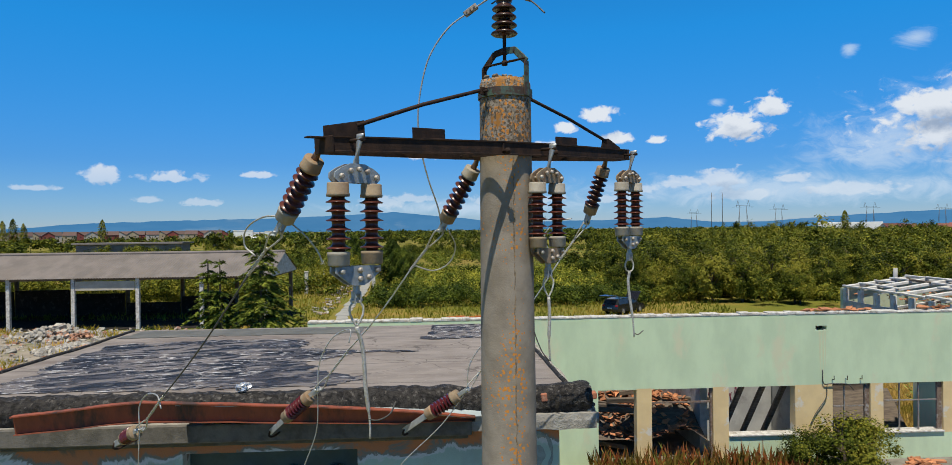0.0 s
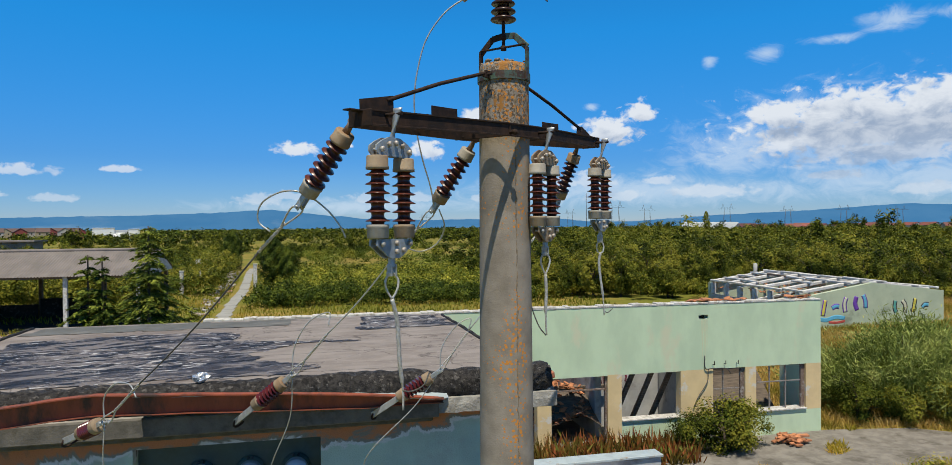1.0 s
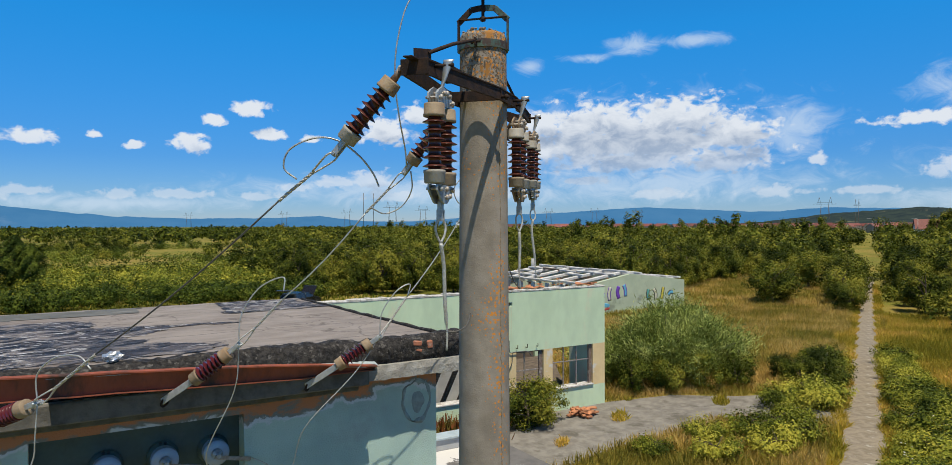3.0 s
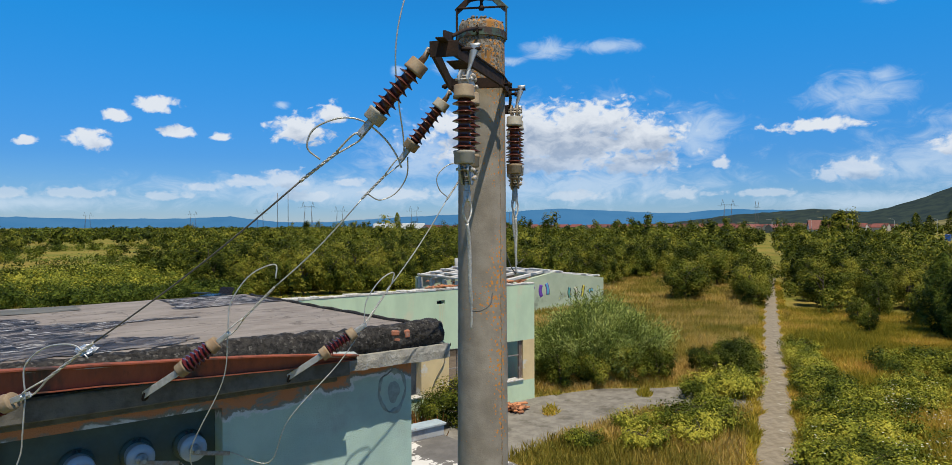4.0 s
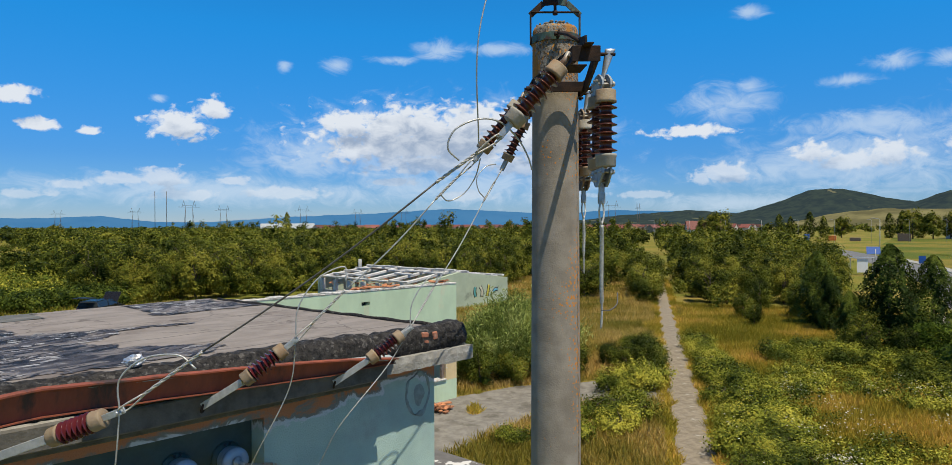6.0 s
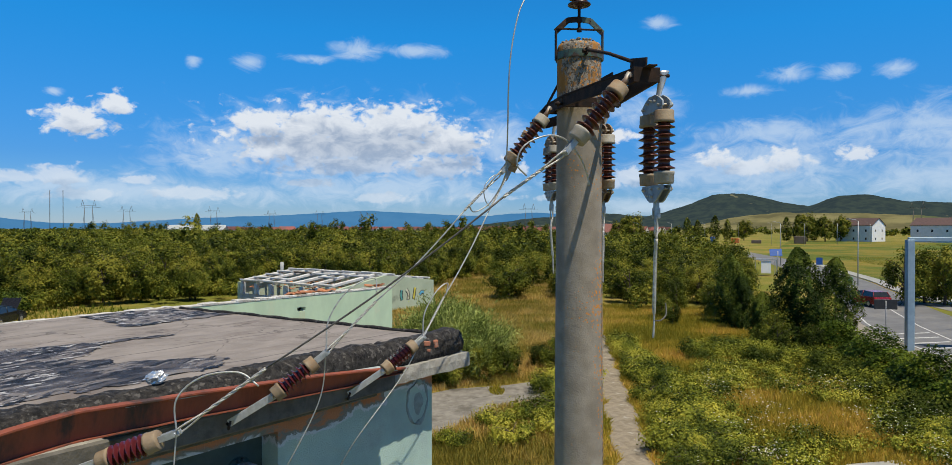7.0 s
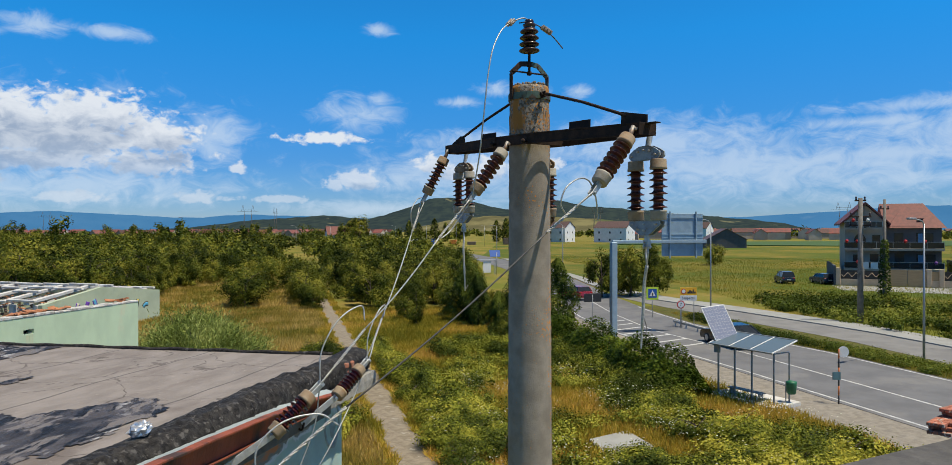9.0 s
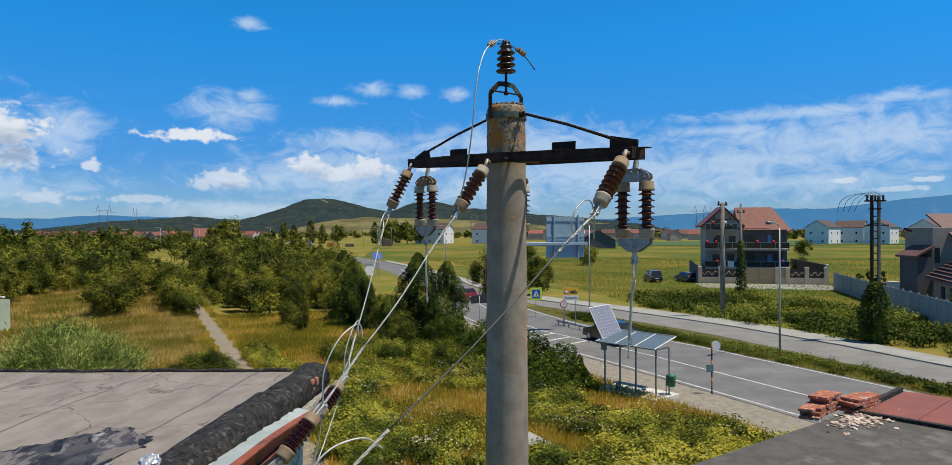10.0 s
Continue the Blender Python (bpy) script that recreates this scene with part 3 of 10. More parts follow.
def ridge(name, table, dist, depth, material, label, seed, rough=0.06):
    """A long slope whose crest stands at the given elevations (azimuth, degrees) as seen from the pole."""
    sh = Shape()
    a0, a1 = table[0][0], table[-1][0]
    n = int((a1 - a0) / 0.25)
    vs, fs = [], []
    for k in range(n + 1):
        a = a0 + (a1 - a0) * k / n
        e = interp(table, a)
        e += rough * noise.fractal((a * 0.8, seed, 0), 1.0, 2.0, 5)
        for j, (q, w) in enumerate(((-0.9, 0.0), (-0.55, 0.35), (-0.25, 0.72), (0.0, 1.0), (0.5, 0.5))):
            d = dist + depth * q
            h = (7.5 + dist * math.tan(radians(max(e, 0.02)))) * w * (1 + (0.10 * noise.noise((a * 1.3, j * 2.0, seed)) if 0 < j < 3 else 0))
            vs.append((d * math.sin(radians(a)), 3 + d * math.cos(radians(a)), h))
    for k in range(n):
        for j in range(4):
            i = k * 5 + j
            fs.append((i, i + 5, i + 6, i + 1))
    return solo(name, sh.add(vs, fs, flat=False), material, label, "mountains", kind="structure")


# emission on all three ridges stands in for haze in the air
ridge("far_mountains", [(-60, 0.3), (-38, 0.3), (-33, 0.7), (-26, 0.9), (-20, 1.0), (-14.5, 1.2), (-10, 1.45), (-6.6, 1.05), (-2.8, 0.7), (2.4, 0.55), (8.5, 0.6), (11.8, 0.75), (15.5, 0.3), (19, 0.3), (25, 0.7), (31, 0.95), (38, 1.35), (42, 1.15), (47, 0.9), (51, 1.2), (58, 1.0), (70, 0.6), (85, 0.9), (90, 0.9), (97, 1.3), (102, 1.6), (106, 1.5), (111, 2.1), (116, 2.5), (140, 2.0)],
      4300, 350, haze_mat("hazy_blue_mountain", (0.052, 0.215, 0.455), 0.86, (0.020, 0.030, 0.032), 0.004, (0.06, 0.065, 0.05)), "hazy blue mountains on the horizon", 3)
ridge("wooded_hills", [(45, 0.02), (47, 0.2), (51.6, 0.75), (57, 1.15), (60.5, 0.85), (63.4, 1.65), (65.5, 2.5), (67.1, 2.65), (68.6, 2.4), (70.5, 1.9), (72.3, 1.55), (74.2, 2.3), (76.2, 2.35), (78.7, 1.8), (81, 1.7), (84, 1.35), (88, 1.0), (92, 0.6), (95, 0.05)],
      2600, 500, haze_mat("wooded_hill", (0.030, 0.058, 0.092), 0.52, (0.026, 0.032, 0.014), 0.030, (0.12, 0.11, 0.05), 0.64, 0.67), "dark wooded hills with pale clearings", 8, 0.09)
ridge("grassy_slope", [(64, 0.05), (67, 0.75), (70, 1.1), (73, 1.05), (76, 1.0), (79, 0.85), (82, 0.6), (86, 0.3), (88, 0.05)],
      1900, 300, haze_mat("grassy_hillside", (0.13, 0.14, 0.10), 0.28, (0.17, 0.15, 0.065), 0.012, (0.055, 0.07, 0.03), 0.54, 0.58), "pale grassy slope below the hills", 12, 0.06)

# ---- the pole and its head ----
PX, PY, TOP = 0.112, 4.702, 8.80
ARM_D, ARM_N = Vector((0.64, 0.768, 0)), Vector((0.768, -0.64, 0))


def arm(s, n, z):
    """A place on the head: s along the crossarm, n across it, z up."""
    return Vector((PX, PY, z)) + ARM_D * s + ARM_N * n


def pole_radius(z):
    return 0.162 + (TOP - z) * 0.0056


def utility_pole():
    pole = thing("utility_pole", (PX, PY, 0), label="tall round grey concrete power pole with orange lichen", category="utility pole")
    sh = Shape()
    rnd = random.Random(3)
    prof = [(pole_radius(z), z) for z in [i * 0.22 for i in range(40)]] + [(pole_radius(8.78), 8.765)]
    sh.lathe(prof + [(0.152, 8.79), (0.10, TOP), (0.02, TOP - 0.01)], 40)
    part("shaft", sh, M_POLE, pole)
    # casting seam on the flank: a rough bead
    for ang, wid in ((-73.0, 0.007), (107.0, 0.006)):
        pts, rs, z = [], [], 0.1
        while z < 8.6:
            a = radians(ang) + rnd.gauss(0, 0.012)
            r = pole_radius(z) + rnd.uniform(-0.004, 0.001)
            pts.append((r * math.cos(a), r * math.sin(a), z))
            rs.append(wid * rnd.uniform(0.35, 1.0))
            z += rnd.uniform(0.012, 0.04)
        part("seam", Shape().tube(pts, rs, 5), M_SEAM, pole, "rough casting seam")
    # crumbled mortar on the head
    sh = Shape()
    for i in range(70):
        a, r = rnd.uniform(0, 6.28), 0.15 * math.sqrt(rnd.random())
        s = rnd.uniform(0.012, 0.04)
        sh.box((0, 0, 0), (s, s * 0.8, s * 0.6), pose(r * math.cos(a), r * math.sin(a), TOP + 0.002, rnd.uniform(-30, 30), rnd.uniform(-30, 30), rnd.uniform(0, 90)), ch=s * 0.2)
    crumbs = part("crumbled_top", sh, mat("mortar_crumbs", (0.32, 0.27, 0.20), (0.10, 0.085, 0.07), scale=30, rough=0.95, c3=(0.42, 0.2, 0.05), s3=9), pole, "crumbling lichen-covered top")
    tagged(crumbs, kind="stuff")
    return pole


utility_pole()


def top_bracket():
    """Green steel collar and cage that carries the pin insulator."""
    br = thing("top_bracket", (PX, PY, 8.70), rz=math.degrees(math.atan2(ARM_N.y, ARM_N.x)), label="flaking green steel collar and cage on the pole top", category="bracket")
    r = pole_radius(8.72)
    sh = Shape()
    n = 36
    vs, fs = [], []
    for k in range(n):
        a = 2 * math.pi * k / n
        for rr, z in ((r + 0.001, -0.025), (r + 0.011, -0.025), (r + 0.011, 0.028), (r + 0.001, 0.028)):
            vs.append((rr * math.cos(a), rr * math.sin(a), z))
    for k in range(n):
        for j in range(4):
            a, b = 4 * k + j, 4 * ((k + 1) % n) + j
            c, d = 4 * ((k + 1) % n) + (j + 1) % 4, 4 * k + (j + 1) % 4
            fs.append((a, b, c, d))
    part("collar", sh.add(vs, fs), M_GREENSTEEL, br, "flaking green steel collar")
    for s in (-1, 1):
        sh = Shape()
        pts = [(s * (r + 0.014), -0.02), (s * (r + 0.014), 0.19), (s * 0.085, 0.275), (0.0, 0.285)]
        for (x0, z0), (x1, z1) in zip(pts, pts[1:]):
            d = Vector((x1 - x0, 0, z1 - z0))
            sh.box((0, 0, d.length / 2), (0.042, 0.010, d.length + 0.006), along((x0, 0, z0), (x1, 0, z1)) @ pose(0, 0, 0, 0, 0, 90), ch=0.002)
        part("bracket_leg", sh, M_GREENSTEEL if s > 0 else M_RUST, br)
    part("crossbar", Shape().box((0, 0, 0.21), (2 * r + 0.02, 0.028, 0.008), ch=0.002), M_RUST, br)
    for s in (-1, 1):
        sh = Shape().box((s * (r + 0.035), 0, 0.0), (0.06, 0.012, 0.05), pose(0, 0, 0, 0, 0, 90), ch=0.002)
        sh.tube([(-0.03, s * (r + 0.04), 0.0), (0.035, s * (r + 0.04), 0.0)], 0.009, 8)
        sh.tube([(-0.03, s * (r + 0.04), 0.0), (-0.018, s * (r + 0.04), 0.0)], 0.016, 6)
        part("collar_lug", sh, M_RUST, br)
    return br


top_bracket()


def shed_profile(n, pitch, core, rim, z0, droop=0.012):
    """Profile of n sheds upwards from z0."""
    p = []
    for i in range(n):
        z = z0 + i * pitch
        p += [(core, z + 0.001), (core + 0.002, z + pitch * 0.28), (core + 0.012, z + pitch * 0.36), (rim - 0.006, z + pitch * 0.33), (rim, z + pitch * 0.37), (rim - 0.002, z + pitch * 0.44),
              (core + 0.010, z + pitch * 0.62), (core + 0.002, z + pitch * 0.76)]
    return p


def pin_insulator():
    ins = thing("pin_insulator", (PX, PY, 8.92), label="dark brown pin insulator on the pole's top bracket", category="insulator")
    part("pin", Shape().lathe([(0.012, -0.03), (0.019, -0.028), (0.019, 0.0), (0.011, 0.002), (0.011, 0.04), (0.020, 0.042), (0.020, 0.075), (0.011, 0.08), (0.012, 0.17), (0.018, 0.19)], 12), M_RUST, ins)
    prof = [(0.02, 0.155)]
    for i, rim in enumerate((0.086, 0.083, 0.080, 0.077)):
        z = 0.16 + i * 0.052
        prof += [(0.036, z), (0.042, z + 0.010), (rim - 0.008, z + 0.004), (rim, z + 0.010), (rim - 0.004, z + 0.018), (0.05, z + 0.036), (0.042, z + 0.045)]
    prof += [(0.05, 0.372), (0.055, 0.385), (0.04, 0.392), (0.036, 0.402), (0.04, 0.41), (0.032, 0.425), (0.012, 0.432)]
    part("body", Shape().lathe(prof, 28), M_DARKGLAZE, ins)
    return ins


pin_insulator()


def crossarm():
    ca = thing("crossarm", (PX, PY, 8.345), rz=math.degrees(math.atan2(ARM_D.y, ARM_D.x)), label="dark rusted steel crossarm clamped round the pole", category="crossarm")
    ca.matrix_world = ca.matrix_world @ pose(0, 0, 0, 0, -2.8, 0)
    # local: x along the arm, y across it (minus is the front with the hanging strings), z up
    r = pole_radius(8.33)
    for s, nm in ((-1, "front_channel"), (1, "back_channel")):
        sh = Shape()
        pts = [(-1.36, s * 0.055), (-0.26, s * (r + 0.012)), (0.26, s * (r + 0.012)), (1.36, s * 0.055)]
        sec = [(0.0, 0.041), (0.018, 0.041), (0.018, 0.033), (0.011, 0.031), (0.011, -0.031), (0.018, -0.033), (0.018, -0.041), (0.0, -0.041)]
        vs = [(x, y + s * o - s * 0.005, z) for x, y in pts for o, z in sec]
        fs = [(8 * k + j, 8 * k + (j + 1) % 8, 8 * k + 8 + (j + 1) % 8, 8 * k + 8 + j) for k in range(3) for j in range(8)]
        fs += [tuple(reversed(range(8))), tuple(range(24, 32))]
        sh.add(vs, fs if s < 0 else [tuple(reversed(f)) for f in fs])
        part(nm, sh, M_RUST, ca)
    for e in (-1, 1):
        # end plate, gusset and tongue
        sh = Shape().box((e * 1.372, 0, 0), (0.012, 0.15, 0.082), ch=0.002)
        sh.box((e * 1.42, 0.0, 0.036), (0.10, 0.05, 0.008), ch=0.002)
        part("end_plate", sh, M_RUST, ca)
        tri = [(1.10, 0.04), (1.36, 0.04), (1.36, 0.06), (1.20, 0.125), (1.13, 0.12)] if e > 0 else [(-1.37, 0.04), (-1.12, 0.04), (-1.12, 0.135), (-1.37, 0.095)]
        sh = Shape().prism([(x, z) for x, z in tri], -0.005, 0.005, pose(0, 0.0, 0, 90, 0, 0))
        part("gusset", sh, M_RUST, ca)
        for q in (0.66,):
            sh = Shape().box((e * q, 0, 0.078), (0.25, 0.008, 0.075), ch=0.002)
            sh.box((e * q, 0, 0.044), (0.27, 0.20, 0.008), ch=0.002)
            part("batten_plate", sh, M_RUST, ca)
        # tie rod up to the collar
        a, b = Vector((e * 1.17, 0.0, 0.105)), Vector((e * (pole_radius(8.7) + 0.06), 0.0, 0.365))
        mid = a.lerp(b, 0.5) + Vector((0, 0, 0.012))
        part("tie_rod", Shape().tube([a, mid, b], 0.0115, 8), M_RUST, ca)
        part("clamp_plate", Shape().box((e * 0.235, 0, -0.005), (0.014, 2 * r + 0.05, 0.07), ch=0.003), M_RUST, ca)
    for x in (-0.235, 0.235):
        for s in (-1, 1):
            part("clamp_bolt", Shape().tube([(x, s * (r - 0.01), -0.02), (x, s * (r + 0.045), -0.02), (x, s * (r + 0.046), -0.02), (x, s * (r + 0.062), -0.02), (x, s * (r + 0.063), -0.02), (x, s * (r + 0.075), -0.02)], [0.010, 0.010, 0.019, 0.019, 0.010, 0.010], 8), M_RUST, ca)
    return ca


crossarm()


def rod_insulator(parent, a, b, glaze, nsheds=6, cap1=M_CAP, cap2=M_CAPGREY, core=0.031, rim=0.061, name="insulator"):
    """A long-rod insulator from a to b in the parent's space: glazed rod, a cement cap at each end."""
    a, b = Vector(a), Vector(b)
    L = (b - a).length
    m = along(b, a)
    c = 0.068
    body = Shape().lathe([(core * 0.9, c * 0.6)] + shed_profile(nsheds, (L - 2 * c) / nsheds, core, rim, c) + [(core, L - c * 0.8)], 24, m)
    ob = part(name, body, glaze, parent)
    capp = [(0.02, 0), (0.050, 0.001), (0.053, 0.006), (0.054, 0.05), (0.057, 0.056), (0.056, 0.068), (0.045, 0.069)]
    part("cap", Shape().lathe(capp, 24, m), cap2, ob)
    part("cap", Shape().lathe([(r, L - z) for r, z in reversed(capp)], 24, m), cap1, ob)
    return ob


def twin_string(upper, lower, caps, label):
    """Two rods side by side between two riveted yokes, on a twisted hook strap. Origin at the hook bolt."""
    st = thing("twin_insulator_string", label=label, category="insulator string", group="twin strings under the crossarm")
    sep = 0.104
    sh = Shape()
    sh.tube([(0, 0.05, 0.0), (0, -0.075, 0.0)], 0.010, 8)
    part("hook_bolt", sh, M_RUST, st)
    # twisted strap with an eye
    vs, fs = [], []
    n = 14
    for i in range(n + 1):
        u = i / n
        z = 0.028 - 0.185 * u
        a = radians(80) * max(0.0, min(1.0, (u - 0.25) / 0.5))
        w = 0.029 - 0.009 * math.sin(math.pi * u)
        for k in range(8):
            b = 2 * math.pi * k / 8
            x, y = w * math.cos(b), 0.010 * math.sin(b)
            vs.append((y * math.cos(a) + x * math.sin(a), -0.048 * (1 - u) + x * math.cos(a) * 1.0 - y * math.sin(a), z))
    for i in range(n):
        for k in range(8):
            p, q = i * 8 + k, i * 8 + (k + 1) % 8
            fs.append((p, p + 8, q + 8, q))
    fs += [tuple(range(8)), tuple(reversed(range(n * 8, n * 8 + 8)))]
    part("twisted_strap", Shape().add(vs, fs, flat=False), M_GALV, st)
    zt = -0.212
    up = [(-0.118, zt), (0.118, zt), (0.142, zt + 0.022), (0.138, zt + 0.048), (0.10, zt + 0.072), (0.045, zt + 0.094), (-0.045, zt + 0.094), (-0.10, zt + 0.072), (-0.138, zt + 0.048), (-0.142, zt + 0.022)]
    y1 = Shape()
    for y in (-0.022, 0.022):
        y1.prism(up, y - 0.005, y + 0.005, Matrix(((1, 0, 0, 0), (0, 0, 1, 0), (0, 1, 0, 0), (0, 0, 0, 1))))
    yk = part("upper_yoke", y1, upper, st)
    for x, z in ((-0.108, 0.030), (0.108, 0.030), (-0.052, 0.058), (0.052, 0.058), (0, 0.066)):
        part("bolt", Shape().tube([(x, -0.048, zt + z), (x, 0.044, zt + z)], 0.007, 8).lathe([(0.014, -0.006), (0.0135, 0.003), (0.007, 0.009)], 10, Matrix.Translation((x, -0.04, zt + z)) @ pose(0, 0, 0, 90, 0, 0)), M_BOLT, yk)
    top, bot = zt, zt - 0.405
    for i, x in enumerate((-sep, sep)):
        rod_insulator(st, (x, 0, top), (x, 0, bot), M_GLAZE, 6, caps[i], caps[2 + i])
    zb = bot
    lo = [(-0.138, zb - 0.004), (-0.140, zb - 0.034), (-0.06, zb - 0.088), (-0.03, zb - 0.10), (0.03, zb - 0.10), (0.06, zb - 0.088), (0.140, zb - 0.034), (0.138, zb - 0.004)]
    y2 = Shape()
    for y in (-0.022, 0.022):
        y2.prism(lo, y - 0.005, y + 0.005, Matrix(((1, 0, 0, 0), (0, 0, 1, 0), (0, 1, 0, 0), (0, 0, 0, 1))))
    yk = part("lower_yoke", y2, lower, st)
    for x, z in ((-0.108, -0.026), (0.108, -0.026), (0, -0.024), (0, -0.066), (0.055, -0.060)):
        part("bolt", Shape().tube([(x, -0.046, zb + z), (x, 0.042, zb + z)], 0.007, 8).lathe([(0.014, -0.006), (0.0135, 0.003), (0.007, 0.009)], 10, Matrix.Translation((x, -0.038, zb + z)) @ pose(0, 0, 0, 90, 0, 0)), M_BOLT, yk)
    # clevis and thimble below
    cl = Shape().box((0, 0, zb - 0.115), (0.03, 0.03, 0.07), ch=0.006)
    for s in (-1, 1):
        cl.box((s * 0.017, 0, zb - 0.16), (0.007, 0.034, 0.06), pose(0, 0, 0, 0, 0, 0), ch=0.002)
    cl.tube([(-0.035, 0, zb - 0.175), (0.035, 0, zb - 0.175)], 0.008, 8)
    part("clevis", cl, M_GALV, st)
    return st, zb - 0.175


STRING_RZ = 52.0
HOOKS = [arm(-1.262, 0.10, 8.30), arm(0.135, 0.225, 8.35), arm(1.315, 0.10, 8.405)]
M_YOKETAN = mat("tan_rusted_yoke", (0.30, 0.225, 0.15), (0.22, 0.16, 0.105), scale=18, rough=0.8, metal=0.0, bump=0.25, c3=(0.17, 0.10, 0.06), s3=9, lo3=0.52, hi3=0.66)
M_YOKEGREY = mat("blue_grey_galvanised_yoke", (0.33, 0.37, 0.40), (0.25, 0.28, 0.31), scale=16, rough=0.6, metal=0.25, bump=0.15, c3=(0.24, 0.18, 0.13), s3=8, lo3=0.60, hi3=0.70)
SHEET = [(M_YOKEGREY, M_YOKEGREY, (M_CAP, M_CAP, M_CAPGREY, M_CAP), "twin brown porcelain insulators between blue-grey riveted yokes, hanging from the crossarm"),
         (M_YOKETAN, M_YOKETAN, (M_CAPGREY, M_CAPGREY, M_CAP, M_CAPGREY), "twin brown porcelain insulators between tan rusted yokes, hanging from the crossarm"),
         (M_YOKETAN, M_YOKEGREY, (M_CAPGREY, M_CAPGREY, M_CAPGREY, M_CAPGREY), "twin brown porcelain insulators under a tan rusted yoke on the crossarm")]
for h, finish in zip(HOOKS, SHEET):
    string, TAIL = twin_string(*finish)
    string.matrix_world = pose(*h, 0, 0, STRING_RZ)


def dead_end_tail(at, pts, loop=0.05):
    """The cut-off dead-end grip left hanging below a string."""
    w = thing("cut_grip", at, label="cut-off aluminium dead-end grip hanging below an insulator string", category="wire", group="cut grips")
    sh = Shape()
    j = Vector(pts[0])
    for s in (-1, 1):
        sh.tube(bend([(0, 0, 0.012), (s * loop * 0.62, s * 0.012, -0.035), (s * loop * 0.5, 0.006 * s, -0.085), tuple(j)], 5), 0.006, 6)
    part("loop", sh, M_GRIP, w)
    b = bend(pts, 8)
    part("tail", Shape().tube(b, [0.0105] * (len(b) * 2 // 3) + [0.006] * (len(b) - len(b) * 2 // 3), 8), M_GRIP, w)
    return w


dead_end_tail((*HOOKS[0].xy, HOOKS[0].z + TAIL), [(0.0, 0, -0.13), (0.025, 0.02, -0.25), (0.035, 0.03, -0.45), (0.05, 0.04, -0.60), (0.05, 0.045, -0.70)])
dead_end_tail((*HOOKS[1].xy, HOOKS[1].z + TAIL), [(0.0, 0, -0.14), (0.005, 0, -0.25), (0.0, 0.0, -0.40), (0.005, 0.0, -0.54)])
dead_end_tail((*HOOKS[2].xy, HOOKS[2].z + TAIL), [(0.0, 0, -0.10), (-0.01, 0, -0.2), (0.02, 0.0, -0.45), (0.03, 0.0, -0.60)])
for at, pts in ((HOOKS[0] + Vector((0.045, 0.04, TAIL - 0.60)), [(0, 0, 0), (0.05, -0.02, 0.0), (0.11, -0.02, 0.03), (0.14, 0, 0.09)]),
                (HOOKS[1] + Vector((0.0, 0.0, TAIL - 0.42)), [(0, 0, -0.12), (-0.05, 0, -0.05), (-0.1, 0.0, 0.1), (-0.11, 0, 0.28)]),
                (HOOKS[2] + Vector((0.03, 0.0, TAIL - 0.55)), [(0, 0, -0.02), (0.03, 0, -0.03), (0.07, 0.0, 0.0)])):
    solo("wire_end", Shape().tube(bend(pts, 6), 0.0042, 6), M_WIREDARK, "stray bent strand on a cut grip", "wire", "cut grips", m=Matrix.Translation(at))

# ---- strain insulators and the conductors to the substation wall ----
STRAIN = [
    (arm(-1.335, -0.085, 8.275), Vector((-1.06, 3.91, 7.915))),
    (arm(-0.02, -0.225, 8.31), Vector((-0.309, 5.025, 7.915))),
    (arm(1.30, -0.085, 8.385), Vector((0.76, 5.93, 7.97))),
]
WALL_CAP = [Vector((-2.70, 5.33, 6.36)), Vector((-1.487, 5.742, 6.535)), Vector((-0.325, 6.035, 6.475))]
WALL_IN = [Vector((-2.915, 5.545, 6.245)), Vector((-1.735, 5.858, 6.325)), Vector((-0.60, 6.10, 6.29))]
WALL_EYE = [Vector((-3.15, 5.80, 6.12)), Vector((-1.935, 6.06, 6.15)), Vector((-0.82, 6.255, 6.115))]


def strain_insulator(top, end, group, glaze, cap1, cap2, lug):
    top, end = Vector(top), Vector(end)
    d = (end - top).normalized()
    st = thing("strain_insulator", top, label="slanting brown porcelain strain insulator pulled tight by a conductor", category="insulator", group=group)
    part("shackle", Shape().tube([(0, 0, 0.02), d * 0.03, d * 0.075], [0.014, 0.017, 0.022], 8).tube([Vector((0, 0, 0)) - d.cross(Vector((0, 0, 1))) * 0.045, d.cross(Vector((0, 0, 1))) * 0.045], 0.011, 8), M_GALVRUST, st)
    a = d * 0.07
    b = end - top
    rod_insulator(st, a, b, glaze, 6, cap1, cap2)
    sh = Shape()
    m = along(b, b + d)
    for s in (-1, 1):
        sh.box((s * 0.017, 0, 0.05), (0.007, 0.036, 0.10), m, ch=0.003)
    sh.box((0, 0, 0.0), (0.026, 0.026, 0.04), m, ch=0.005)
    sh.tube([m @ Vector((-0.035, 0, 0.085)), m @ Vector((0.035, 0, 0.085))], 0.008, 8)
    part("clevis", sh, M_GALV, st)
    return st, end + d * 0.085


